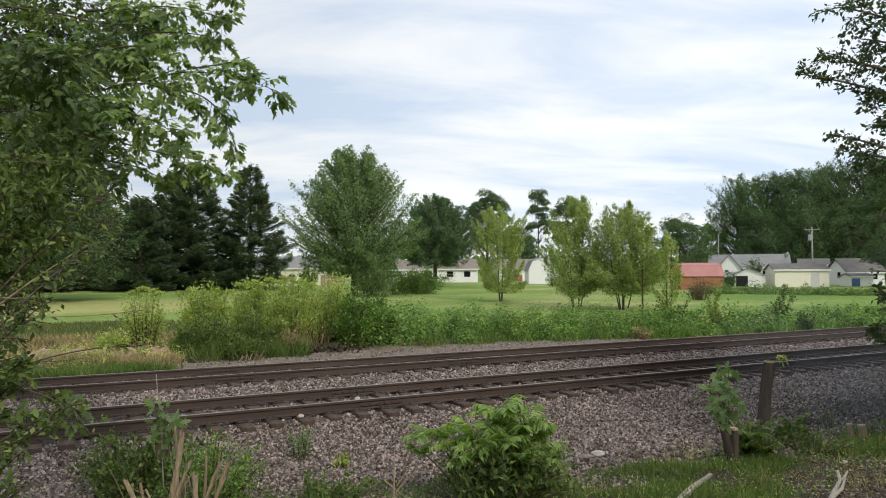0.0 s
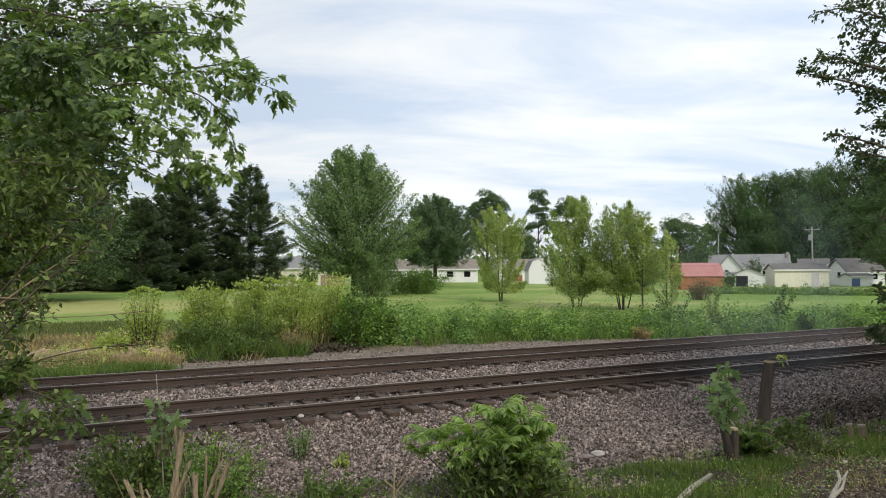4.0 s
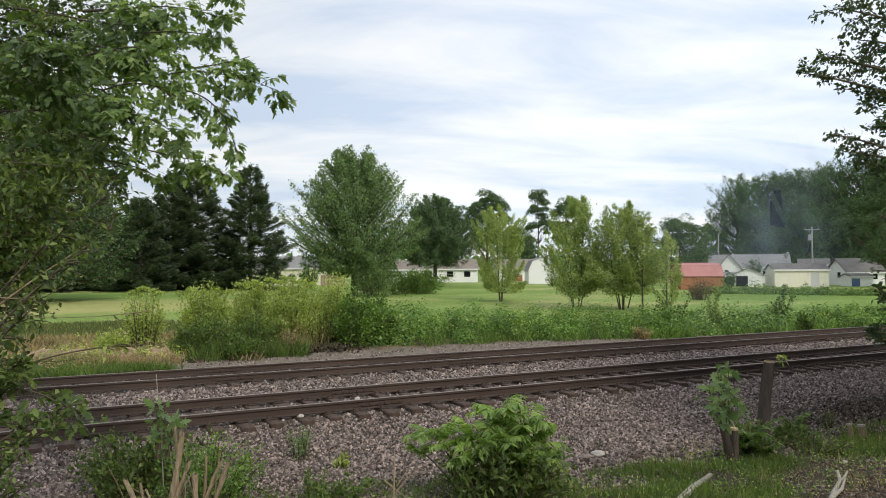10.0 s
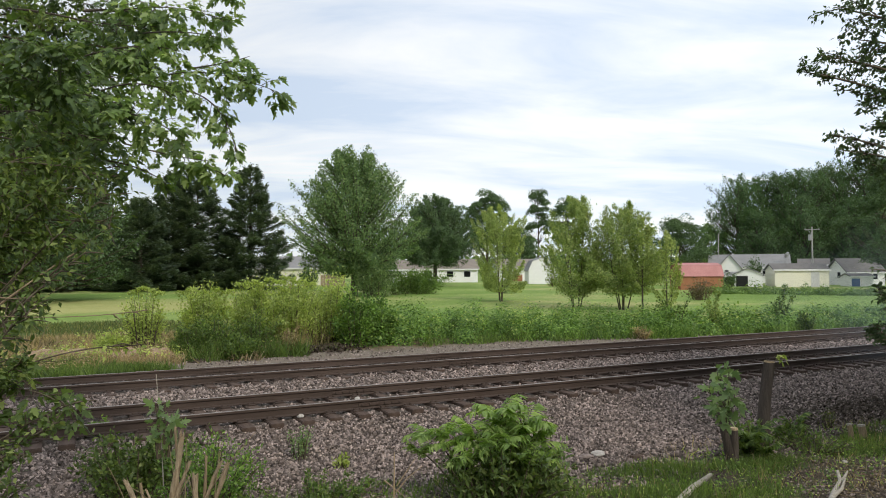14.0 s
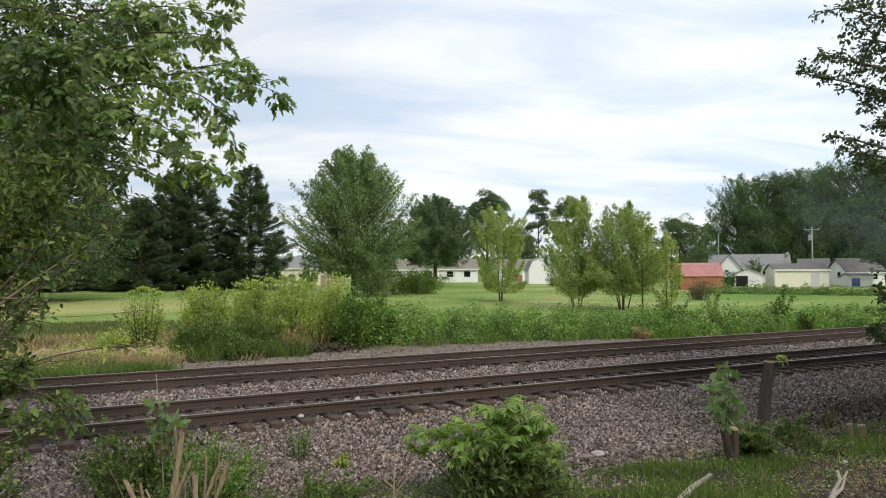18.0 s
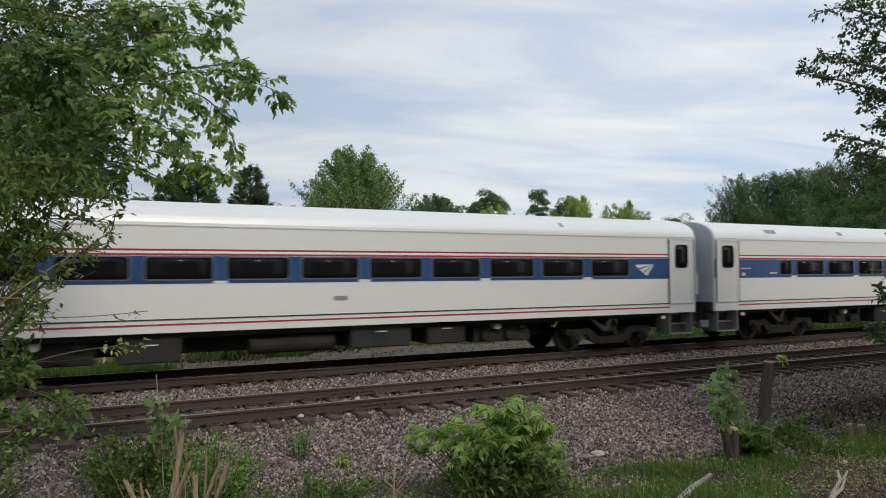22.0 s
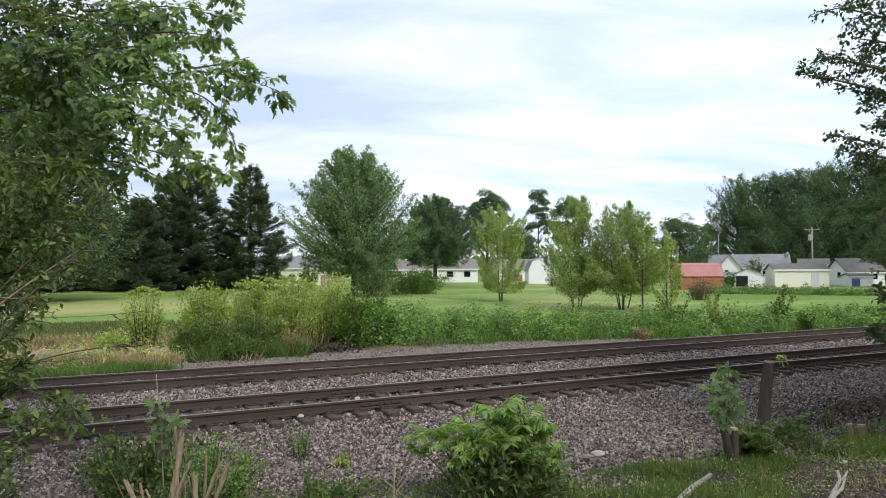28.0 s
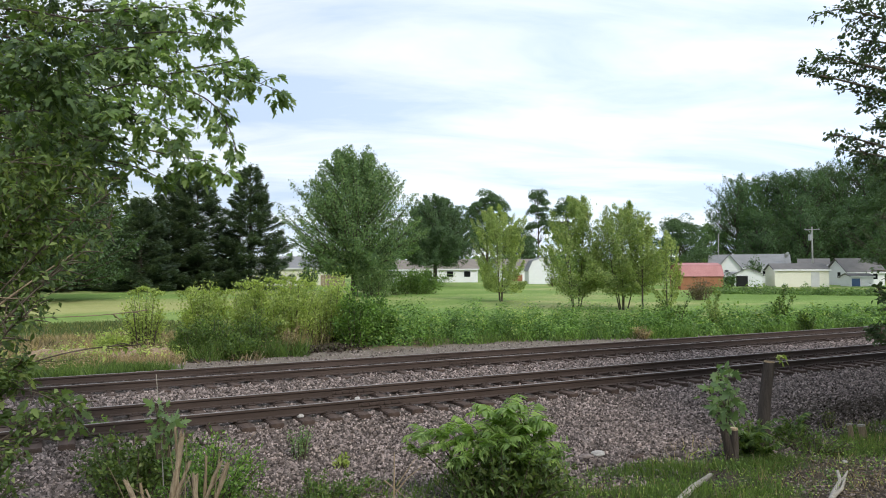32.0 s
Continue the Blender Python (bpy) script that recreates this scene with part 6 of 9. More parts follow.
# trees behind the viewer, which the train's windows mirror
for k, (px, py, ph, pw) in enumerate(((-16, -18, 13, 12), (-6, -20, 12, 12), (4, -19, 13.5, 12), (14, -21, 12, 12), (24, -19, 13, 13), (34, -21, 12, 12), (-27, -20, 12, 13), (45, -20, 13, 13))):
    broadleaf("broadleaf_tree", "green broadleaf tree in the row behind the bank", px, py, ph * 0.72, pw * 1.2, 150 + k, 8000, 0.65, L_FARDARK, 120, 0.0, 0.25, group="row of trees behind the bank", spread=0.12, style="clump")
# trees added out of view at right, to shade the bank and gravel
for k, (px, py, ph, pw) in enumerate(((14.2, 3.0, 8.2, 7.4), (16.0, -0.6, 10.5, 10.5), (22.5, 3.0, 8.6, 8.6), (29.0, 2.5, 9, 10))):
    broadleaf("broadleaf_tree", "unseen dark tree added to shade the bank", px, py, ph, pw, 170 + k, 20000, 0.26, L_DARK, 170, 0.2, 0.2, group="trees shading the bank", spread=0.07, style="clump")
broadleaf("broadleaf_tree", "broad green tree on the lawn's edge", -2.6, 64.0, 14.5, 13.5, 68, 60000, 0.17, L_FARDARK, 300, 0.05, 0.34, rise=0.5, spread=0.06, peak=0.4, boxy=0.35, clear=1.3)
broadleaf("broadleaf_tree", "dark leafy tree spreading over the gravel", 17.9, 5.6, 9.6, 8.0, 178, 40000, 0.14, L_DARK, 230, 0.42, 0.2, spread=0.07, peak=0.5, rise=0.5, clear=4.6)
# two more unseen trees that block sun and sky from the gravel
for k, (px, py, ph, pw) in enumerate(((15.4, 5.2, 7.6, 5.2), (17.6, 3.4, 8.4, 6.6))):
    broadleaf("broadleaf_tree", "unseen dark tree added to shade the bank", px, py, ph, pw, 190 + k, 26000, 0.24, L_DARK, 190, 0.3, 0.16, group="trees shading the bank", spread=0.09, style="clump", clear=2.4)
# shrubs added just out of view to block low sky light
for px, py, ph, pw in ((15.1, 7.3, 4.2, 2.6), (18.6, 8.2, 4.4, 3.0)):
    bush("shrub", "unseen tall shrub added to shade the gravel", px, py, ph, pw, int(px * 10), 9000, 0.13, L_DARK, "shrubs at the gravel's edge", 60, tv=QUAD_V, tf=QUAD_F)
bush("hedge", "clipped dark hedge on the lawn", 29.6, 63.6, 2.5, 9.0, 71, 15000, 0.13, L_MIDTREE, n=80, depth=2.5, tv=QUAD_V, tf=QUAD_F, category="hedge")
bush("shrub", "rounded green shrub under the maple", 24.1, 60.0, 4.2, 4.4, 72, 12000, 0.13, L_SPROUT, n=60, tv=QUAD_V, tf=QUAD_F)
bush("shrub", "small dark shrub beside a yellow house", 26.3, 88.0, 2.6, 3.2, 73, 1500, 0.2, L_FARDARK, n=24, tv=QUAD_V, tf=QUAD_F)
bush("shrub", "dark shrub beside an open shed", 72.0, 63.0, 2.0, 2.8, 74, 900, 0.18, L_FARDARK, n=20, tv=QUAD_V, tf=QUAD_F)
bush("shrub", "dark green shrub against a gable", 87.72, 71.81, 4.4, 3.0, 75, 1500, 0.2, L_FARDARK, n=24, tv=QUAD_V, tf=QUAD_F)
bush("shrub", "grey-brown dry shrub on the lawn", 45.28, 42.33, 1.9, 2.6, 77, 1300, 0.11, L_REDDISH, n=50, tv=QUAD_V, tf=QUAD_F)
bush("shrub", "brown dry shrub by the small barn", 57.0, 78.5, 1.5, 2.2, 76, 600, 0.12, L_REDDISH, n=24, tv=QUAD_V, tf=QUAD_F)

# far woods that close the horizon; pale leaf colour stands in for haze
rng = np.random.default_rng(81)
n = 15000
fx = rng.uniform(-260, 420, n)
fy = rng.uniform(225, 270, n)
fh = (5.5 + 3.5 * np.sin(fx * 0.11) * np.sin(fx * 0.037 + 1) + 1.5 * np.sin(fx * 0.31))
P = np.stack([fx, fy, 1.4 + fh * rng.random(n) ** 0.6], 1)
tagged(raw("far_woods", *foliage(rng, P, 1.9, None, 0.4), L_FARMAPLE), "belt of woods on the horizon, leaves paled for haze", "woods", kind="stuff")

# weeds along the far ballast, in mounds behind a wandering front line
FRONT_X = [-4, 3, 6, 9, 12, 15, 18, 22, 30, 46]
FRONT_Y = [22.5, 22.8, 24.0, 25.2, 25.0, 24.9, 24.3, 23.3, 22.4, 22.0]


def weed_front(x):
    return np.interp(x, FRONT_X, FRONT_Y) + 0.25 * np.sin(x * 2.1)


def mounds(name, label, x0, x1, rows_, step, tall, leaf, per, material, seed, tv=LEAF_V, tf=LEAF_F):
    r = np.random.default_rng(seed)
    P, N, O = [], [], []
    for back, k in rows_:
        x = x0
        while x < x1:
            x += step * r.uniform(0.5, 1.4)
            cx, cy = x, float(weed_front(x)) + back + r.normal(0, 0.25)
            h = tall(cx) * k * r.uniform(0.6, 1.3)
            w = r.uniform(0.4, 0.85)
            m = int(per * r.uniform(0.6, 1.4))
            d = rand_dirs(r, m)
            d[:, 2] = np.abs(d[:, 2])
            q = r.uniform(0.35, 1.08, (m, 1)) ** 0.5
            pos = np.array([cx, cy, float(ground_z(cx, cy))]) + d * q * [w, w * 0.9, h] + r.normal(0, 0.05, (m, 3))
            pos[:, 2] += np.where(r.random(m) < 0.06, h * 0.25 * r.random(m), 0)
            P.append(pos)
            N.append(d * 0.8 + np.array([0, -0.15, 0.45]))
            O.append(d * 0.3 - np.array([0, 0, 0.25]))
    P, N, O = np.concatenate(P), np.concatenate(N), np.concatenate(O)
    P[:, 2] = np.maximum(P[:, 2], ground_z(P[:, 0], P[:, 1]) + 0.02)
    N /= np.linalg.norm(N, axis=1, keepdims=True)
    return tagged(raw(name, *foliage(r, P, leaf, O, 0.66, tv, tf, 0.0, N), material), label, "weeds", kind="stuff")


def tall_weeds(x):
    return np.interp(x, [5, 9, 12, 16, 22, 30, 46], [0.8, 1.45, 1.45, 1.3, 1.2, 0.95, 0.75])


mounds("weeds", "dense dark green weeds along the ballast edge", 9.4, 24, ((0.5, 0.75), (1.4, 1.0), (2.5, 1.05), (3.6, 0.85)), 0.72, tall_weeds, 0.125, 430, L_WEED, 91)
mounds("weeds", "knee-high green weeds along the ballast edge", 23, 46, ((0.4, 0.7), (1.3, 1.0), (2.4, 1.05), (3.4, 0.8)), 0.8, tall_weeds, 0.125, 400, L_WEED, 92, QUAD_V, QUAD_F)
mounds("weed_tops", "pale weed tops among the dark weeds", 9, 42, ((1.0, 0.95), (2.8, 1.15)), 1.7, tall_weeds, 0.09, 120, L_WEEDLIGHT, 93, QUAD_V, QUAD_F)
mounds("dry_brush", "low tan dead brush on the bank", -3.5, 6.2, ((1.2, 0.5), (2.2, 0.7), (3.2, 0.6)), 0.75, tall_weeds, 0.16, 130, L_STRAW, 94, BLADE_V * [0.16, 1, 1], BLADE_F)
mounds("weeds", "straggling green weeds in dead brush", -3.5, 7.5, ((1.8, 0.6), (3.0, 0.8), (4.6, 0.8)), 1.3, tall_weeds, 0.11, 150, L_WEEDLIGHT, 95)


def weeds(n, x0, x1, y0, y1, leaf, material, seed, name, label, hfun, tv=LEAF_V, tf=LEAF_F, power=0.55):
    r = np.random.default_rng(seed)
    x, y = r.uniform(x0, x1, n), r.uniform(y0, y1, n)
    h = hfun(x, y)
    z = ground_z(x, y) + h * r.random(n) ** power
    o = raw(name, *foliage(r, np.stack([x, y, z], 1), leaf, np.broadcast_to([0, -0.3, 0.2], (n, 3)), 0.6, tv, tf, 0.0, np.broadcast_to([0.1, -0.5, 0.85], (n, 3))), material)
    return tagged(o, label, "weeds", kind="stuff")


def blades(n, x0, x1, y0, y1, tall, wide, material, seed, name, label, mask=None):
    r = np.random.default_rng(seed)
    x, y = r.uniform(x0, x1, n), r.uniform(y0, y1, n)
    if mask is not None:
        k = mask(x, y, r)
        x, y = x[k], y[k]
    n = len(x)
    d = r.normal(0, 0.45, (n, 3))
    d[:, 2] = 1.0
    S = np.stack([wide * r.uniform(0.6, 1.3, n), tall * r.uniform(0.45, 1.25, n), tall * r.uniform(0.3, 1.3, n)], 1)
    z = ground_z(x, y) + np.where((np.abs(y) < 28), roughness(x, y), 0) - 0.01
    o = raw(name, *strew(BLADE_V, BLADE_F, np.stack([x, y, z], 1), turned(d, rand_dirs(r, n)), S), material)
    return tagged(o, label, "grass", kind="stuff")


def clump_mask(scale, cut):
    def f(x, y, r):
        v = np.sin(x * 1.9 * scale + 1.3 * np.sin(y * 1.1 * scale)) * np.sin(y * 2.3 * scale + np.sin(x * 0.8 * scale))
        return v + r.normal(0, 0.35, len(x)) > cut
    return f


def off_dirt(x, y, r):
    """True off the trodden bare patch on the near bank."""
    d = np.minimum(((x - 9.4) / 3.0) ** 2 + ((y - 5.0) / 0.95) ** 2, ((x - 9.6) / 1.8) ** 2 + ((y - 5.95) / 0.8) ** 2)
    return d + r.normal(0, 0.28, len(x)) > 1


blades(22000, -3.5, 6.6, 22.0, 25.6, 0.3, 0.03, L_GRASS, 101, "grass", "bright green grass beside the ballast", lambda x, y, r: (y + 0.25 * np.sin(x * 2) > 22.3) & (y < 25.2 - 1.25 * np.maximum(x - 0.6, 0) + 0.3 * np.sin(x * 3.1) + r.normal(0, 0.15, len(x))))
blades(12000, 12, 36, 22.0, 25.6, 0.45, 0.035, L_GRASS, 102, "grass", "tall green grass at the weeds' foot", lambda x, y, r: clump_mask(0.9, -0.1)(x, y, r) & (np.abs(y - weed_front(x)) < 0.5))
blades(9000, 16, 34, 21.8, 25.0, 0.75, 0.03, L_WEED, 112, "grass", "bright tall grass tufts before the weeds", lambda x, y, r: clump_mask(0.8, 0.25)(x, y, r) & (np.abs(y - weed_front(x) - 0.1) < 0.7))
blades(5000, 2.9, 7.2, 23.8, 26.0, 0.7, 0.03, L_GRASS, 113, "grass", "tall green grass among the bushes", clump_mask(1.2, 0.0))
blades(20000, -4, 5.6, 23.4, 31.5, 0.38, 0.035, L_STRAW, 103, "dry_grass", "tan dry grass on the bank", clump_mask(0.7, 0.0))
blades(16000, -5, 10, 30, 39, 0.22, 0.03, L_ROUGH, 110, "grass", "unmown green grass before the lawn", lambda x, y, r: y < 39.5 - np.maximum(0, x - 3) * 1.0 + r.normal(0, 0.5, len(x)))
blades(12000, -5, 9, 24.4, 31, 0.28, 0.03, L_ROUGH, 104, "grass", "green grass at the lawn's rough edge", clump_mask(0.5, -0.3))
blades(105000, 2.8, 17, 3.6, 8.2, 0.15, 0.011, L_GRASS, 105, "grass", "short green grass on the near bank", lambda x, y, r: clump_mask(1.5, -0.12)(x, y, r) & (y < 7.7 + 0.4 * np.sin(x * 1.1)) & off_dirt(x, y, r))
blades(5000, -1.4, 4.8, 6.2, 8.9, 0.2, 0.013, L_GRASS, 106, "grass", "ragged grass at the gravel's edge", clump_mask(1.1, 0.15))
blades(2600, -1.2, 13, 4.6, 8.6, 0.26, 0.008, L_STRAW, 107, "dry_grass", "thin dry stalks among the grass", clump_mask(1.3, 0.1))
blades(4000, 2.8, 14, 4.2, 8.3, 0.17, 0.013, L_WEEDLIGHT, 111, "grass", "pale taller grass in clumps on the bank", lambda x, y, r: clump_mask(1.9, 0.55)(x, y, r) & off_dirt(x, y, r))
weeds(900, 3.0, 13.0, 5.4, 8.2, 0.036, L_WEEDLIGHT, 109, "ground_weeds", "pale low weeds among the grass", lambda x, y: 0.05 + 0.12 * np.clip(np.sin(x * 3.1 + 1) * np.sin(y * 4 - x), 0, 1))
weeds(3200, 3.0, 14.0, 5.6, 8.2, 0.05, L_WEED, 108, "ground_weeds", "low broad-leaved weeds on the near bank", lambda x, y: 0.03 + 0.1 * np.clip(np.sin(x * 2.1) * np.sin(y * 3 + x), 0, 1))

M_CLAY = surface("bare_tan_clay", (0.26, 0.185, 0.12), (0.42, 0.31, 0.205), 2.2, 0.95, 0, 0.15, 24, 0.6, 0.03)
# dark earth; also colours the leaves that stand in for shade on gravel
M_MUCKSHADE = surface("dark_earth_and_shade", (0.035, 0.027, 0.02), (0.1, 0.08, 0.06), 2.6, 0.95, 0, 0.2, 20, 0.7, 0.04)


def earth_heap(label, at, sx, sy, sz, seed, material):
    """A low uneven heap of earth sunk into the bank."""
    bm = bmesh.new()
    bmesh.ops.create_icosphere(bm, subdivisions=4, radius=1)
    for v in bm.verts:
        k = 1 + 0.3 * noise.noise(v.co * 1.6 + Vector((seed, 0, 0))) + 0.12 * noise.noise(v.co * 5 + Vector((0, seed, 0)))
        v.co = Vector((v.co.x * sx, v.co.y * sy, max(-0.3, v.co.z) * sz)) * k
    me = bpy.data.meshes.new("clay_mound")
    bm.to_mesh(me)
    bm.free()
    o = obj("clay_mound", me, material)
    o.location = at
    return tagged(o, label, "dirt mound", "mounds of earth on the bank")


for k, (hx, hy, sx, sy, sz) in enumerate(((1.55, 25.3, 0.55, 0.5, 0.42), (2.5, 24.9, 0.55, 0.4, 0.45), (-0.8, 26.2, 0.9, 0.6, 0.38), (0.4, 26.8, 0.8, 0.6, 0.3), (3.1, 24.5, 0.35, 0.3, 0.26))):
    earth_heap("heap of bare tan clay on the grassy bank", (hx, hy, float(ground_z(hx, hy)) - 0.05), sx, sy, sz, 3 + 2 * k, M_CLAY)
for k, (hx, hy, sx, sy, sz) in enumerate(((7.9, 25.4, 0.8, 0.4, 0.2), (8.7, 25.7, 0.6, 0.35, 0.22), (7.2, 25.0, 0.5, 0.3, 0.16), (3.5, 24.0, 0.5, 0.25, 0.16), (8.4, 25.3, 0.5, 0.3, 0.16))):
    earth_heap("washed-out bank of dark damp earth under weeds", (hx, hy, float(ground_z(hx, hy)) - 0.05), sx, sy, sz, 30 + 2 * k, M_MUCKSHADE)
r_ = np.random.default_rng(131)
n = 1500
lx, ly = r_.normal(9.0, 1.4, n), r_.normal(5.75, 0.6, n)
P = np.stack([lx, ly, ground_z(lx, ly) + roughness(lx, ly) + 0.012], 1)
tagged(raw("litter_and_shade_leaves", *foliage(r_, P, 0.05, rand_dirs(r_, n) * [1, 1, 0.1], 0.85, LEAF_V, LEAF_F), L_REDDISH), "dry brown leaf litter on bare dirt", "leaf litter", kind="stuff")
# dark leaf layer added to darken the gravel where canopy shade falls
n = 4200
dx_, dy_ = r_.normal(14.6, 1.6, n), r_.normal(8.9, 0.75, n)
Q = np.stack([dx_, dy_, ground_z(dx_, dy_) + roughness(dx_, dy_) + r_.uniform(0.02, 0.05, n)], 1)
tagged(raw("litter_and_shade_leaves", *foliage(r_, Q, 0.085, rand_dirs(r_, n) * [1, 1, 0.1], 0.85, LEAF_V, LEAF_F), M_MUCKSHADE), "dark leaves strewn to stand in for shade on gravel", "leaf litter", kind="stuff")
V, F = joined([tube([(x, y, z), (x + dx * 0.5, y + dy * 0.5, z + 0.02), (x + dx, y + dy, z + 0.005)], [0.006, 0.005, 0.003], 5) for x, y, z, dx, dy in
               zip(lx[:90], ly[:90], P[:90, 2], r_.normal(0, 0.2, 90), r_.normal(0, 0.16, 90))])
tagged(raw("twig_litter", V, F, M_DEADWOOD), "thin dry twigs scattered on dirt", "twigs", kind="stuff")

n = 2600
px_, py_ = r_.normal(9.1, 1.5, n), r_.normal(5.75, 0.6, n)
pz_ = ground_z(px_, py_) + roughness(px_, py_) + 0.004
V, F = strew(CHIP_V, CHIP_F, np.stack([px_, py_, pz_], 1), turned(rand_dirs(r_, n), rand_dirs(r_, n)), 0.012 * r_.uniform(0.5, 1.6, (n, 3)))
tagged(raw("pebbles", V, F, M_STONE), "small pebbles and clods on bare dirt", "pebbles", kind="stuff")
n = 500
px_, py_ = r_.normal(7.7, 0.7, n), r_.normal(24.9, 0.35, n)
V, F = strew(CHIP_V, CHIP_F, np.stack([px_, py_, ground_z(px_, py_) + r_.uniform(0, 0.16, n)], 1), turned(rand_dirs(r_, n), rand_dirs(r_, n)), 0.05 * r_.uniform(0.4, 1.5, (n, 3)))
tagged(raw("earth_clods", V, F, M_MUCKSHADE), "crumbled dark clods below the washed-out bank", "clods", kind="stuff")
n = 150
px_, py_ = r_.uniform(4.5, 9.5, n), r_.normal(8.25, 0.3, n)
pz_ = ground_z(px_, py_) + roughness(px_, py_) + 0.02
V, F = strew(CHIP_V, CHIP_F, np.stack([px_, py_, pz_], 1), turned(rand_dirs(r_, n), rand_dirs(r_, n)), 0.034 * r_.uniform(0.5, 1.5, (n, 3)))
tagged(raw("scattered_rocks", V, F, M_STONE), "pale broken rocks strewn at the gravel's edge", "rocks", kind="stuff")

# single bushes along the far ballast
for bx, by, bh, bw, mat_, lab in ((4.3, 25.2, 1.45, 1.9, L_BUSH, "leafy green bush over dry grass"), (5.7, 25.2, 1.5, 1.9, L_BUSH, "dark leafy bush at the ballast edge"), (3.5, 25.0, 1.15, 1.2, L_BUSH, "low leafy bush at the dirt's edge"),
                                   (2.3, 27.6, 2.3, 1.5, L_WEEDLIGHT, "tall pale umbel weeds on the bank"), (4.3, 27.4, 2.45, 1.6, L_WEEDLIGHT, "loose pale weeds on the bank"), (5.9, 27.3, 2.6, 1.7, L_WEEDLIGHT, "pale green weed clump on the bank"),
                                   (7.4, 26.6, 2.9, 2.5, L_WEEDLIGHT, "feathery light green bush"), (8.8, 26.8, 2.75, 2.3, L_WEEDLIGHT, "tall light green weeds on the bank"), (6.7, 26.2, 1.9, 1.5, L_WEEDLIGHT, "yellow-green weed clump on the bank"),
                                   (9.5, 25.7, 2.2, 1.9, L_WEED, "dense dark green bush beside the rails"), (10.6, 26.1, 1.75, 1.8, L_WEED, "leafy green bush beside the rails"), (1.2, 26.9, 0.9, 1.2, L_WEEDLIGHT, "straggling pale weed on the bank"), (4.9, 24.3, 0.8, 1.5, L_BUSH, "low green weeds at the ballast edge")):
    pale = mat_ is L_WEEDLIGHT
    bush("bush", lab, bx, by, bh, bw, int(bx * 100 + by), (2600 if bx < 3 else 9500) if pale else (6500 if bx > 9 else 3400), 0.075 if pale else (0.12 if bx > 9 else 0.095), mat_, "bushes along the ballast", 44, tv=QUAD_V if pale else LEAF_V, tf=QUAD_F if pale else LEAF_F)


def umbel_weed(x, y, top, seed):
    """A tall weed: a thin stalk that forks below a flat head of tiny pale leaves."""
    r = np.random.default_rng(seed)
    z0 = float(ground_z(x, y)) - 0.03
    t = thing("umbel_weed", "tall pale weed with a flat feathery head", "weed", "umbel weeds on the bank", at=(x, y, z0))
    h = top - 0.12 - z0
    foot = np.array([r.normal(0, 0.1), r.normal(0, 0.1), 0])
    bits = [tube(bend(foot, foot * 0.5 + np.array([0, 0, h * 0.5]), (0, 0, h * 0.86), 7), np.linspace(0.012, 0.006, 7), 5)]
    P = []
    for i in range(7):
        a = 2 * np.pi * i / 7 + r.uniform(0, 0.6)
        tip = np.array([np.cos(a) * 0.16, np.sin(a) * 0.16, h * r.uniform(0.96, 1.02)])
        bits.append(tube([(0, 0, h * 0.84), tuple(tip)], [0.005, 0.003], 3))
        P.append(tip + r.normal(0, 0.05, (26, 3)) * [1, 1, 0.45])
    q = r.uniform(0.25, 0.95, 150)
    P.append(np.stack([r.normal(0, 0.17, 150), r.normal(0, 0.17, 150), q * h], 1))
    stalk = raw("stalk", *joined(bits), L_STRAW if seed % 3 == 0 else L_WEEDLIGHT, t)
    raw("foliage", *foliage(r, np.concatenate(P), 0.062, None, 0.6), L_WEEDLIGHT, stalk)
    return t


for k, (ux, uy, uz) in enumerate(((2.02, 28.93, 1.76), (2.28, 28.79, 1.91), (2.58, 28.64, 1.84), (2.86, 28.50, 1.72), (3.62, 28.10, 1.75), (3.95, 27.93, 1.88), (4.27, 27.77, 1.79), (4.75, 27.51, 1.88), (5.03, 27.37, 1.79), (5.59, 27.08, 2.04), (5.92, 26.90, 2.14), (6.22, 26.75, 2.06), (6.52, 26.59, 2.22), (6.87, 26.41, 2.16), (7.18, 26.25, 2.26), (7.48, 26.09, 2.16), (7.84, 25.91, 2.09), (4.51, 27.65, 1.54), (6.09, 26.83, 1.74), (7.02, 26.34, 1.82))):
    umbel_weed(ux, uy, uz, 640 + k)
r_ = np.random.default_rng(711)
n = 320
x_, y_ = r_.normal(7.2, 0.8, n), r_.uniform(25.3, 27.2, n)
d_ = np.column_stack([r_.normal(0, 0.14, n), r_.normal(0, 0.14, n), np.ones(n)])
tagged(raw("dry_stems", *strew(BLADE_V, BLADE_F, np.stack([x_, y_, ground_z(x_, y_)], 1), turned(d_, rand_dirs(r_, n)), np.stack([np.full(n, 0.02), r_.uniform(0.5, 1.5, n), np.full(n, 0.2)], 1)), L_STRAW), "upright tan dead stems under light green weeds", "dead stems", kind="stuff")
bush("dry_tuft", "tuft of tan dead grass under a light green bush", 6.75, 24.7, 1.0, 0.75, 705, 900, 0.2, L_STRAW, "", 24, tv=BLADE_V * [0.12, 1, 1], tf=BLADE_F, category="grass tuft", droop=0.8)
for bx, by, bh, bw, mat_, lab in ((30.4, 21.9, 0.9, 1.1, L_BUSH, "low round weed beside the rails"), (25.5, 26.0, 1.5, 1.3, L_BUSH, "dark leafy sprouts among the weeds"),
                                   (24.0, 24.3, 1.3, 1.0, L_WEED, "leafy weed clump beside the rails")):
    bush("sapling", lab, bx, by, bh, bw, int(bx * 90 + by), 1500, 0.11, mat_, "saplings along the ballast", 12)


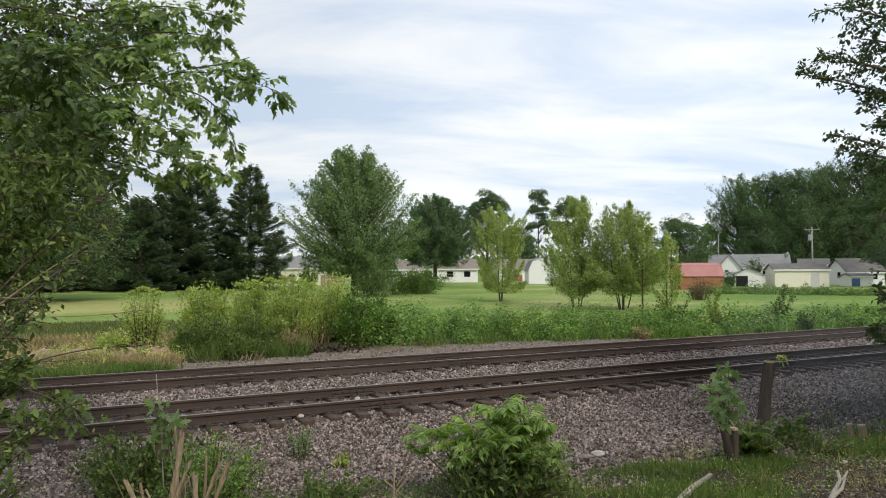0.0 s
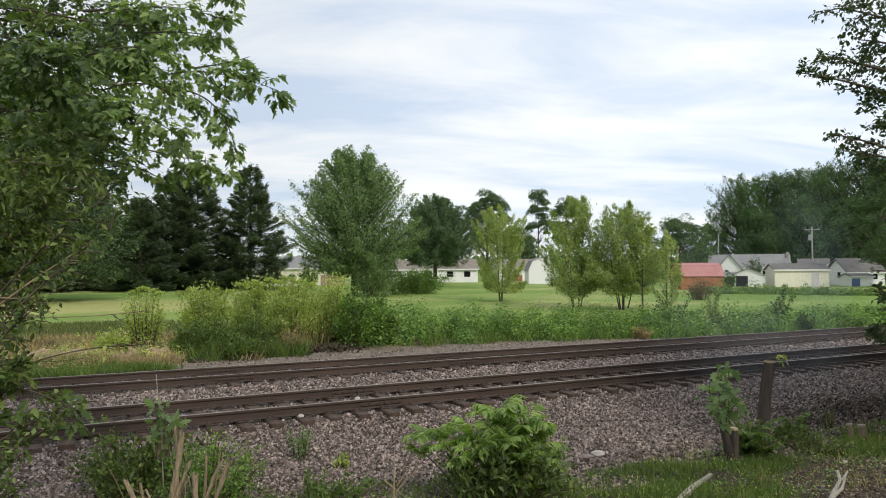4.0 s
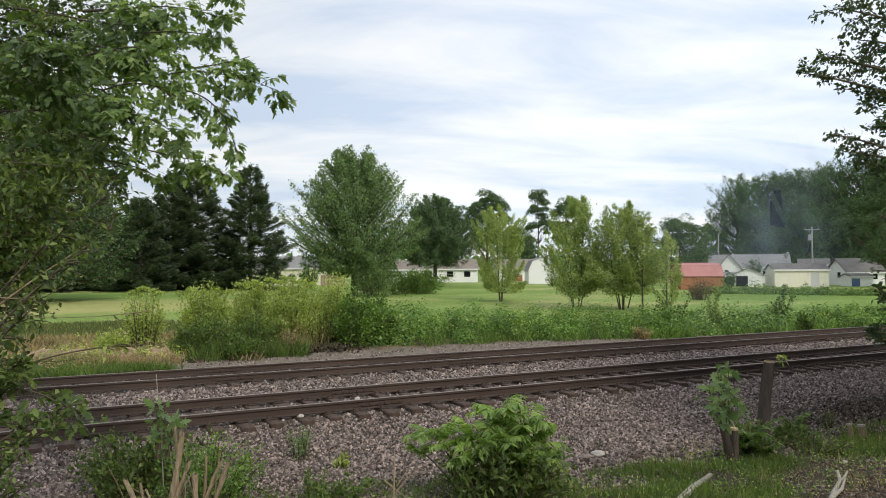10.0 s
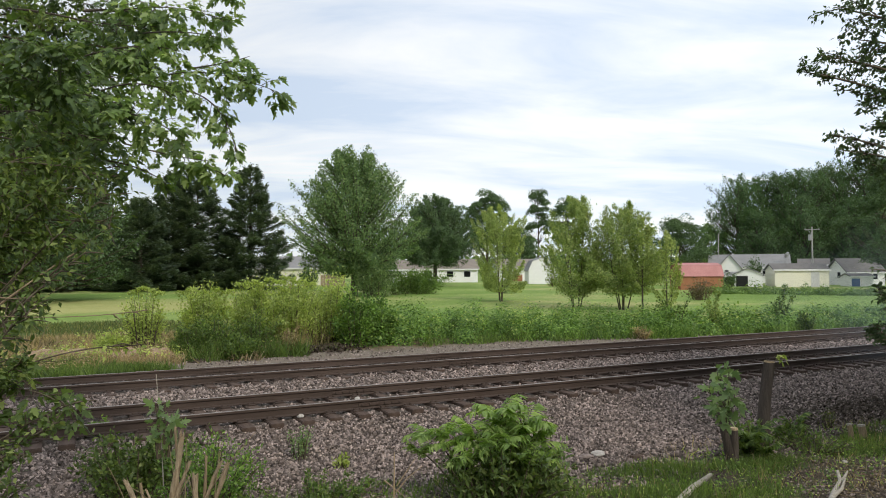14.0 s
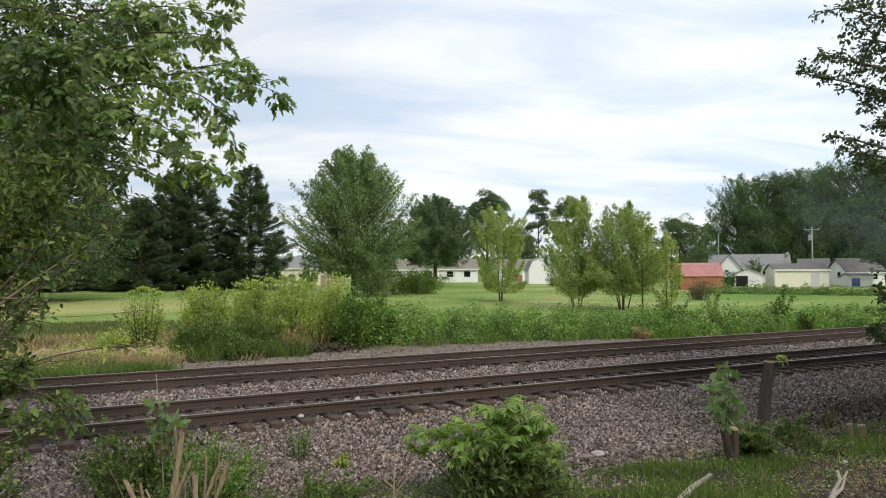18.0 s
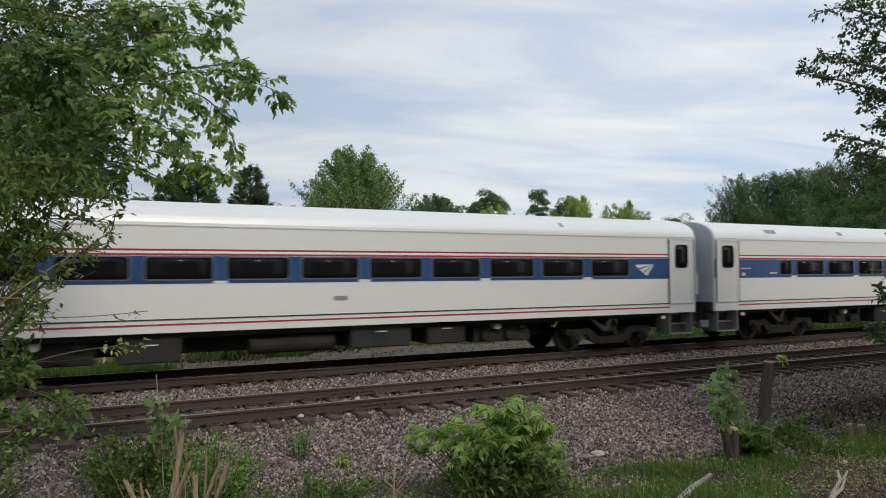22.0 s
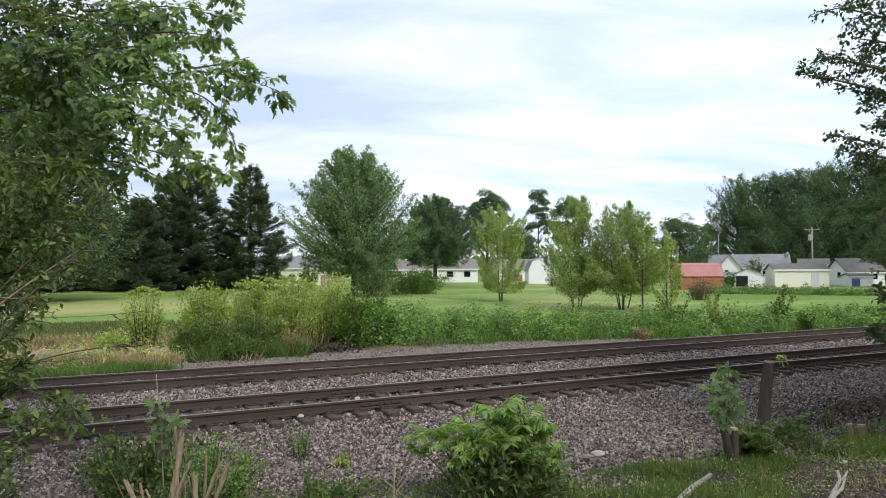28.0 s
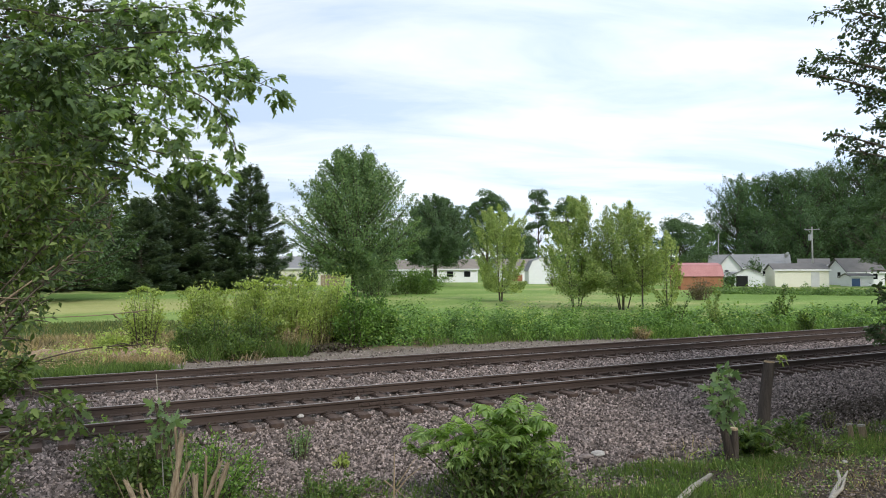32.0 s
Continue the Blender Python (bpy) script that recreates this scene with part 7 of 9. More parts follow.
def forked_sapling(label, x, y, stems, leaves, leaf, seed):
    """A thin sapling: a few forked stems with leaves in tufts up their length."""
    r = np.random.default_rng(seed)
    t = thing("forked_sapling", label, "sapling", "forked saplings by the rails", at=(x, y, float(ground_z(x, y)) - 0.03))
    for dx, dz in stems:
        tip = np.array([dx, r.normal(0, 0.15), dz])
        p = bend((0, 0, 0), tip * [0.3, 0.3, 0.6], tip, 9)
        st = raw("stem", *tube(p, np.linspace(0.02, 0.006, 9), 5), M_TWIG, t)
        m = int(leaves * dz)
        q = r.uniform(0.25, 1.02, m)
        P = np.stack([np.interp(q, np.linspace(0, 1, 9), p[:, c]) for c in range(3)], 1) + r.normal(0, 0.07, (m, 3))
        raw("foliage", *foliage(r, P, leaf, rand_dirs(r, m) * 0.5 + np.array([0, 0, 0.5]), 0.45, LEAF_V, LEAF_F), L_BUSH if seed % 2 else L_YOUNGGREEN, st)
    return t


forked_sapling("straggly pale sapling among weeds by the rails", 26.4, 23.9, ((-0.25, 1.5), (0.15, 1.9), (0.4, 1.2), (0.05, 0.9)), 110, 0.13, 752)
forked_sapling("forked dark sapling standing above the weeds", 30.7, 23.7, ((-0.45, 1.3), (0.55, 2.15), (0.95, 1.65), (0.1, 1.0), (0.2, 1.6)), 70, 0.15, 753)
forked_sapling("thin upright shoots among weeds by the rails", 24.6, 24.2, ((-0.2, 1.5), (0.25, 1.3)), 60, 0.11, 755)
bush("dry_tuft", "tuft of tan dead grass at the weeds' foot", 21.3, 23.2, 0.55, 0.9, 706, 500, 0.2, L_STRAW, "", 24, tv=BLADE_V * [0.12, 1, 1], tf=BLADE_F, category="grass tuft", droop=0.6)

r_ = np.random.default_rng(141)
P, N = [], []
(bx0, by0), (bx1, by1) = (58.78, 52.55), (70.46, 38.69)
for i in range(150):
    q = r_.random() ** 1.2
    c = np.array([bx0 + (bx1 - bx0) * q + r_.normal(0, 1.0), by0 + (by1 - by0) * q + r_.normal(0, 1.0)])
    h, w, m = r_.uniform(0.15, 0.75) * (2.2 if r_.random() < 0.14 else 1), r_.uniform(0.5, 1.2), 130
    d = rand_dirs(r_, m)
    d[:, 2] = np.abs(d[:, 2])
    p = d * r_.uniform(0.6, 1.05, (m, 1)) * [w, w, h]
    P.append(np.column_stack([c[0] + p[:, 0], c[1] + p[:, 1], ground_z(c[0], c[1]) + p[:, 2]]))
    N.append(d)
tagged(raw("weeds", *foliage(r_, np.concatenate(P), 0.18, None, 0.6, face=np.concatenate(N)), L_MIDTREE), "belt of unmown weeds in front of the sheds", "weeds", kind="stuff")

# ---- buildings ----
M_WALLWHITE = surface("white_siding", (0.83, 0.825, 0.815), (0.89, 0.885, 0.875), 0.6, 0.7, 0, 0.3, 6, 0.1, 0.01, (0.5, 0.5, 6))
M_WALLCREAM = surface("cream_siding", (0.72, 0.69, 0.55), (0.8, 0.77, 0.645), 0.6, 0.7, 0, 0.3, 6, 0.1, 0.01, (0.5, 0.5, 6))
M_WALLRED = surface("barn_red_board", (0.26, 0.115, 0.06), (0.38, 0.175, 0.095), 0.8, 0.8, 0, 0.2, 7, 0.2, 0.01, (5, 5, 0.5))
M_ROOFRED = surface("pinkish_red_roof", (0.38, 0.155, 0.148), (0.49, 0.225, 0.215), 0.8, 0.6, 0, 0.3, 7, 0.1, 0.01)
M_ROOFGREY = surface("grey_shingles", (0.20, 0.20, 0.20), (0.31, 0.31, 0.31), 0.8, 0.85, 0, 0.2, 9, 0.3, 0.02)
M_ROOFBROWN = surface("brown_shingles", (0.19, 0.165, 0.14), (0.29, 0.255, 0.215), 0.8, 0.85, 0, 0.2, 9, 0.3, 0.02)
M_ROOFDARK = surface("dark_shingles", (0.12, 0.115, 0.11), (0.2, 0.19, 0.18), 0.8, 0.85, 0, 0.2, 9, 0.3, 0.02)
# near-black for panels that stand in for the unlit insides of sheds
M_DARKIN = surface("dark_interior", (0.012, 0.012, 0.012), (0.025, 0.025, 0.025), 1, 0.9)
M_TRIM = surface("white_trim", (0.74, 0.74, 0.73), (0.82, 0.82, 0.81), 1, 0.6)
M_BLUETARP = surface("blue_tarp", (0.045, 0.09, 0.2), (0.08, 0.14, 0.27), 1, 0.5)
M_POLEWOOD = surface("pole_wood", (0.34, 0.33, 0.31), (0.48, 0.47, 0.44), 1, 0.9, 0, 0.2, 12, 0.4, 0.02, (3, 3, 0.4))
M_DOORGREY = surface("pale_grey_door", (0.5, 0.5, 0.5), (0.6, 0.6, 0.59), 1, 0.6)
M_METAL = surface("galvanised_metal", (0.35, 0.36, 0.37), (0.5, 0.51, 0.52), 2, 0.45, 0.6, 0.5)


def gable_walls(bm, w, d, h, rise, th=0.12):
    """Four walls with gables at both ends of x, as one shell with thickness at the foot."""
    pts = [(-d / 2, 0), (d / 2, 0), (d / 2, h), (0, h + rise), (-d / 2, h)]
    return sweep(bm, pts, -w / 2, w / 2)


def house(name, label, x, y, rz, w, d, h, rise, wall, roof, windows=(), doors=(), over=0.3, group="", category="house", base=0.0):
    z0 = float(ground_z(x, y)) - 0.05 + base
    t = thing(name, label, category, group, at=(x, y, z0), rz=rz)
    part("wall", gable_walls(bmesh.new(), w, d, h, rise), wall, t)
    for s in (-1, 1):
        bm = bmesh.new()
        e = d / 2 + over
        drop = rise * over / (d / 2)
        a = [(s * e, h - drop + 0.02), (0, h + rise + 0.02), (0, h + rise + 0.16), (s * e, h - drop + 0.14)]
        sweep(bm, a, -w / 2 - over, w / 2 + over)
        part("roof_slope", bm, roof, t)
        bm = bmesh.new()
        box(bm, -w / 2 - over, w / 2 + over, min(s * e, s * (e + 0.05)), max(s * e, s * (e + 0.05)), h - drop - 0.06, h - drop + 0.14)
        part("fascia", bm, M_TRIM, t)
    for side, c, wz, ww, wh in windows:
        f = bmesh.new()
        g = bmesh.new()
        if side == "front":
            box(f, c - ww / 2 - 0.08, c + ww / 2 + 0.08, -d / 2 - 0.05, -d / 2 + 0.02, wz - 0.08, wz + wh + 0.08)
            box(g, c - ww / 2, c + ww / 2, -d / 2 - 0.07, -d / 2 - 0.045, wz, wz + wh)
        else:
            sx = -w / 2 if side == "left" else w / 2
            q = -1 if side == "left" else 1
            box(f, min(sx, sx + q * 0.05), max(sx, sx + q * 0.05), c - ww / 2 - 0.08, c + ww / 2 + 0.08, wz - 0.08, wz + wh + 0.08)
            box(g, min(sx + q * 0.045, sx + q * 0.07), max(sx + q * 0.045, sx + q * 0.07), c - ww / 2, c + ww / 2, wz, wz + wh)
        wo = part("window", f, M_TRIM, t)
        part("pane", g, M_GLASS, wo)
    for side, c, ww, wh, m in doors:
        f = bmesh.new()
        if side == "front":
            box(f, c - ww / 2, c + ww / 2, -d / 2 - 0.06, -d / 2 + 0.02, 0.05, wh)
        else:
            sx = -w / 2 if side == "left" else w / 2
            box(f, sx - 0.06, sx + 0.06, c - ww / 2, c + ww / 2, 0.05, wh)
        part("door", f, m, t)
    return t


house("house", "white ranch house with brown roof behind a maple", 55.6, 106.4, -27, 10.0, 7, 2.2, 1.5, M_WALLWHITE, M_ROOFBROWN, [("front", 3.3, 0.9, 1.0, 0.9), ("front", 0.5, 0.9, 1.0, 0.9), ("front", -3, 0.9, 1.2, 0.9)])
house("house", "white ranch house partly hidden by a dark maple", 46.8, 107.5, -25, 6.0, 7, 2.1, 1.4, M_WALLWHITE, M_ROOFBROWN, [("front", 0.5, 0.9, 1.0, 0.9)])
house("house", "pale yellow house with a grey roof beyond the lawn", 27.2, 100.0, -15, 11.0, 7, 2.4, 1.5, M_WALLCREAM, M_ROOFGREY, [("front", -2, 1.0, 1.0, 1.0)])
house("house", "white house with grey-brown roof beyond the lawn", 70.2, 107.5, -20, 8.0, 7, 2.3, 1.5, M_WALLWHITE, M_ROOFBROWN, [("front", -2.5, 0.9, 1.2, 1.0)], [("front", -0.6, 1.6, 1.2, M_WALLRED)])
def gambrel_shed(x, y, rz, w, d, name="garden_shed", label="orange-brown wooden garden shed with pinkish gambrel roof", category="shed", wall=M_WALLRED, roof=M_ROOFRED, h=1.75, r1=1.0, r2=0.32):
    """A small barn with a two-pitched roof; wall, roof slopes, boards and doors."""
    t = thing(name, label, category, at=(x, y, float(ground_z(x, y)) - 0.05), rz=rz)
    part("wall", sweep(bmesh.new(), [(-d / 2, 0), (d / 2, 0), (d / 2, h), (d * 0.36, h + r1), (0, h + r1 + r2), (-d * 0.36, h + r1), (-d / 2, h)], -w / 2, w / 2), wall, t)
    for s in (-1, 1):
        e = d / 2 + 0.14
        part("lower_roof", sweep(bmesh.new(), [(s * e, h - 0.18), (s * d * 0.365, h + r1 + 0.03), (s * d * 0.365, h + r1 + 0.1), (s * (e + 0.06), h - 0.16)], -w / 2 - 0.12, w / 2 + 0.12), roof, t)
        part("upper_roof", sweep(bmesh.new(), [(s * d * 0.37, h + r1 + 0.03), (0, h + r1 + r2 + 0.03), (0, h + r1 + r2 + 0.1), (s * d * 0.37, h + r1 + 0.1)], -w / 2 - 0.12, w / 2 + 0.12), roof, t)
    for c in (-0.2, 0.55):
        dr = part("door", box(bmesh.new(), c - 0.36, c + 0.36, -d / 2 - 0.05, -d / 2 + 0.02, 0.1, 1.6, 0.01), wall, t)
        part("batten", box(bmesh.new(), c - 0.34, c + 0.34, -d / 2 - 0.08, -d / 2 - 0.045, 0.8, 0.9), M_TIE, dr)
    for sx in (-1, 1):
        part("corner_board", box(bmesh.new(), sx * w / 2 - 0.06, sx * w / 2 + 0.06, -d / 2 - 0.04, -d / 2 + 0.05, 0, h), wall, t)
    return t


gambrel_shed(65.12, 61.38, -24, 4.9, 3.3)
gambrel_shed(63.4, 90.4, 63, 5.2, 4.3, "barn", "small white barn with a grey gambrel roof", "barn", M_WALLWHITE, M_ROOFGREY, 2.1, 1.35, 0.55)
house("house", "long white ranch house with a pale grey roof", 97.95, 81.17, -50, 11.6, 8, 2.5, 2.0, M_WALLWHITE, M_ROOFGREY, [("front", 2.5, 1.2, 1.0, 1.0), ("front", 4.6, 1.0, 1.2, 1.1)])
house("house", "white gabled wing of a ranch house", 90.21, 78.41, 43, 5.0, 3.3, 2.3, 2.0, M_WALLWHITE, M_ROOFGREY, [("left", 0.4, 1.3, 0.5, 0.7)], base=0.1)
house("open_shed", "small weathered white shed with an open dark doorway", 81.14, 67.33, 39, 3.4, 3.5, 1.65, 0.75, M_WALLWHITE, M_ROOFGREY, (), [("left", 0.75, 1.45, 1.45, M_DARKIN)], 0.2, category="shed")
house("lean_to", "low grey lean-to beside an open shed", 79.78, 69.16, -50, 2.4, 2.2, 1.4, 0.45, M_DARKIN, M_ROOFGREY, (), (), 0.15, category="shed")
house("shed", "dark roofed shed behind the cream garage", 100.02, 71.10, -54, 4.0, 4.2, 2.9, 0.85, M_DEADWOOD, M_ROOFDARK, (), (), 0.2, category="shed")
house("garage", "long cream garage with a dark roof and white fascia", 86.91, 64.35, -37, 6.7, 4.6, 2.25, 0.75, M_WALLCREAM, M_ROOFDARK, (), [("front", 1.65, 1.0, 1.95, M_DOORGREY)], 0.2, category="garage")
house("house", "small white house with a steep dark roof", 100.74, 65.09, -19, 5.9, 4.4, 2.0, 1.75, M_WALLWHITE, M_ROOFDARK, [("left", -0.6, 1.1, 0.6, 0.8), ("front", 1.4, 0.9, 0.7, 0.8)])
house("lean_to", "low white lean-to sheltering a blue tarpaulin", 95.14, 61.23, -19, 3.4, 2.0, 1.35, 0.3, M_WALLWHITE, M_ROOFDARK, (), [("front", -0.95, 1.2, 1.1, M_BLUETARP)], 0.15, category="shed")
dish = thing("satellite_dish", "pale grey satellite dish behind a ranch house", "satellite dish", at=(98.91, 74.96, 0.4))
part("mast", drum(bmesh.new(), (0, 0, 0), (0, 0, 1), 0.06, 0.05, 4.2, 8), M_METAL, dish)
bm = bmesh.new()
bmesh.ops.create_cone(bm, cap_ends=False, segments=20, radius1=0.5, radius2=0.1, depth=0.16, matrix=Matrix.Translation((0, -0.2, 4.3)) @ Matrix.Rotation(radians(115), 4, "X"))
part("reflector", bm, M_METAL, dish)
fence = thing("fence", "weathered grey board fence on the lawn", "fence", at=(30.6, 91.0, float(ground_z(30, 91))), rz=-18)
for i in range(16):
    part("board", box(bmesh.new(), -1.6 + 0.2 * i, -1.42 + 0.2 * i, -0.02, 0.02, 0.0, 1.45 + 0.05 * ((i * 7) % 3), 0.004), M_DEADWOOD, fence)
for zz in (0.4, 1.1):
    part("rail", box(bmesh.new(), -1.6, 1.6, 0.02, 0.07, zz, zz + 0.08), M_DEADWOOD, fence)


def utility_pole(x, y, h, rz, label, arms=True):
    t = thing("utility_pole", label, "utility pole", "utility poles", at=(x, y, float(ground_z(x, y)) - 0.1), rz=rz)
    part("pole", drum(bmesh.new(), (0, 0, 0), (0, 0, 1), 0.14 if arms else 0.07, 0.09 if arms else 0.06, h, 12), M_POLEWOOD, t)
    if not arms:
        part("cap", drum(bmesh.new(), (0, 0, h), (0, 0, 1), 0.1, 0.04, 0.12, 10), M_METAL, t)
        return t
    part("cross_arm", box(bmesh.new(), -1.0, 1.0, -0.14, -0.04, h - 0.5, h - 0.38, 0.01), M_POLEWOOD, t)
    for dx in (-0.9, 0.0, 0.9):
        part("insulator", drum(bmesh.new(), (dx, -0.09, h - 0.38), (0, 0, 1), 0.05, 0.035, 0.16, 10), M_METAL, t)
    part("transformer", drum(bmesh.new(), (-0.3, -0.1, h - 2.0), (0, 0, 1), 0.24, 0.24, 0.85, 14), M_METAL, t, "grey metal transformer can")
    part("brace", drum(bmesh.new(), (-0.55, -0.08, h - 0.5), (0.5, 0, -0.6), 0.03, 0.03, 0.75, 6), M_METAL, t)
    return t


utility_pole(96.3, 68.6, 8.6, -55, "grey wooden utility pole with transformer among trees")
utility_pole(94.42, 84.12, 8.0, -45, "slim plain wooden pole before the wood edge", False)

# ---- near plants ----
maple = thing("maple_tree", "silver maple with lobed leaves overhanging the track side", "tree", at=(-2.28, 9.37, 0.03))
raw("trunk", *tube([(0, 0, -1.2), (0.05, 0.02, 1.5), (0.0, 0.1, 4.2), (0.15, 0.1, 6.5)], [0.26, 0.2, 0.15, 0.08], 10), M_BARK, maple, smooth=True)
MK = dict(tv=MAPLE_V, tf=MAPLE_F)
# boughs that take the shade-tinted leaf colour
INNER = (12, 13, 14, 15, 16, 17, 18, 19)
for k, (st, mid, tip, n, rc) in enumerate((
        ((0.62, 8.06, 4.34), (1.07, 7.26, 4.33), (1.66, 6.52, 4.04), 520, 0.36),
        ((1.04, 7.27, 4.37), (1.29, 7.03, 4.39), (1.47, 6.83, 4.42), 90, 0.16),
        ((0.97, 7.32, 4.15), (1.21, 6.98, 3.92), (1.33, 6.71, 3.49), 240, 0.22),
        ((0.26, 8.77, 5.26), (0.87, 7.90, 5.15), (1.33, 7.11, 4.81), 420, 0.40),
        ((0.62, 8.15, 4.91), (0.99, 7.51, 4.78), (1.30, 7.13, 4.64), 230, 0.26),
        ((0.96, 7.73, 5.42), (1.24, 7.37, 5.25), (1.42, 7.17, 5.12), 150, 0.22),
        ((0.09, 8.43, 4.67), (0.55, 7.86, 4.68), (0.92, 7.44, 4.56), 280, 0.38),
        ((0.25, 8.03, 4.23), (0.63, 7.49, 4.21), (0.98, 7.21, 3.97), 190, 0.34),
        ((0.27, 7.24, 3.82), (0.55, 6.76, 3.74), (0.84, 6.51, 3.51), 330, 0.32),
        ((0.43, 7.39, 3.60), (0.78, 6.99, 3.46), (1.08, 6.73, 3.39), 130, 0.20),
        ((0.29, 7.69, 3.47), (0.57, 7.33, 3.36), (0.77, 7.12, 3.21), 110, 0.24),
        ((0.89, 7.05, 3.38), (1.09, 6.72, 3.32), (1.24, 6.53, 3.21), 150, 0.17),
        ((-0.68, 7.04, 4.38), (-0.34, 6.64, 4.24), (-0.04, 6.38, 4.06), 360, 0.34),
        ((-0.68, 7.05, 4.03), (-0.38, 6.78, 3.97), (-0.08, 6.52, 3.90), 340, 0.34),
        ((-0.70, 7.74, 3.88), (-0.32, 7.43, 3.85), (0.04, 7.13, 3.91), 300, 0.40),
        ((-0.16, 8.35, 4.26), (0.14, 7.97, 4.15), (0.44, 7.71, 4.01), 380, 0.42),
        ((-0.36, 8.24, 3.79), (0.05, 7.81, 3.72), (0.35, 7.43, 3.56), 198, 0.40),
        ((-0.12, 8.76, 4.88), (0.30, 8.32, 4.76), (0.62, 8.05, 4.58), 360, 0.42),
        ((0.04, 8.89, 5.20), (0.42, 8.47, 5.07), (0.81, 8.05, 4.99), 320, 0.38),
        ((-0.74, 8.22, 3.72), (-0.34, 7.90, 3.62), (-0.05, 7.64, 3.49), 154, 0.38),
        ((0.10, 8.77, 4.57), (0.47, 8.35, 4.46), (0.83, 7.95, 4.34), 190, 0.36))):
    bough(maple, st, mid, tip, int(n * (1.15 if k in INNER else 0.88)), 0.086, L_MAPLESHADE if k in INNER else L_MAPLE, 200 + k, r0=0.0085, spread=rc, hang=0.6, bark=M_BARK, flat=0.95, **MK)
for k, (st, mid, tip, n, rc) in enumerate((
        ((-1.04, 10.13, 4.91), (-0.43, 9.71, 4.81), (0.22, 9.26, 4.71), 620, 0.60),
        ((-1.03, 10.15, 4.37), (-0.42, 9.72, 4.37), (0.23, 9.27, 4.31), 620, 0.60),
        ((-1.00, 9.93, 3.79), (-0.41, 9.51, 3.80), (0.17, 9.10, 3.69), 620, 0.55),
        ((-0.58, 10.34, 5.16), (-0.08, 9.96, 5.20), (0.41, 9.60, 5.10), 420, 0.45),
        ((-0.55, 9.90, 4.16), (-0.18, 9.61, 4.07), (0.29, 9.25, 4.08), 520, 0.45),
        ((-0.23, 9.31, 3.56), (0.17, 8.99, 3.54), (0.56, 8.68, 3.59), 209, 0.38),
        ((0.10, 9.97, 5.66), (0.54, 9.63, 5.62), (0.90, 9.33, 5.51), 300, 0.40),
        ((-1.23, 10.93, 4.25), (-0.71, 10.55, 4.16), (-0.13, 10.14, 4.17), 620, 0.55),
        ((-1.23, 10.91, 4.79), (-0.71, 10.53, 4.73), (-0.07, 10.09, 4.67), 520, 0.55))):
    bough(maple, st, mid, tip, int(n * 1.05), 0.09, L_MAPLESHADE, 900 + k, r0=0.02, spread=rc, hang=0.6, bark=M_BARK, flat=1.0, **MK)
shade = thing("broadleaf_tree", "shaded dark tree behind the silver maple", "tree", at=(-3.99, 14.00, -1.05))
raw("trunk", *tube([(0, 0, -2), (0.1, 0, 2.5), (0.1, 0.1, 7)], [0.3, 0.22, 0.1], 10), M_BARK, shade, smooth=True)
for k, (st, tip, n) in enumerate((((-2.07, 12.81, 4.73), (0.59, 10.89, 4.17), 420), ((-2.07, 12.79, 5.39), (0.75, 10.77, 5.15), 560), ((-2.08, 12.77, 5.88), (0.05, 11.11, 5.86), 520), ((-2.06, 12.83, 3.90), (0.14, 11.14, 3.82), 300), ((-2.07, 12.80, 4.97), (-0.01, 11.18, 4.72), 520), ((-1.87, 11.58, 4.88), (-0.45, 10.29, 4.67), 420), ((-1.88, 11.55, 5.85), (1.11, 10.02, 5.31), 420))):
    limb(shade, st, tip, int(n * 1.7), 0.095, L_SHRUB, 230 + k, r0=0.022, reach=1.0, twigs=18, bare=0.1, hang=0.3, bark=M_BARK)
for k, (st, mid, tip, n, rc) in enumerate((
        ((-1.42, 12.41, 6.54), (-0.83, 12.00, 6.25), (-0.17, 11.44, 6.09), 620, 0.55),
        ((-1.42, 12.43, 6.13), (-0.75, 11.97, 6.01), (-0.02, 11.38, 5.85), 620, 0.50),
        ((-0.86, 12.45, 6.83), (-0.32, 11.96, 6.49), (0.26, 11.44, 6.25), 420, 0.45),
        ((-1.38, 12.08, 5.70), (-0.94, 11.74, 5.62), (-0.44, 11.38, 5.55), 320, 0.40),
        ((-0.24, 11.83, 5.87), (0.12, 11.53, 5.84), (0.48, 11.12, 5.85), 240, 0.35))):
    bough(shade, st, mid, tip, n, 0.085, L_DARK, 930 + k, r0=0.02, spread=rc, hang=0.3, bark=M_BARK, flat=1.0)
SH = np.array((-1.02, 6.23, 0.35))
shrub = thing("shrub", "tangled green shrub with arching dry twigs", "shrub", at=(-1.02, 6.23, 0.35))
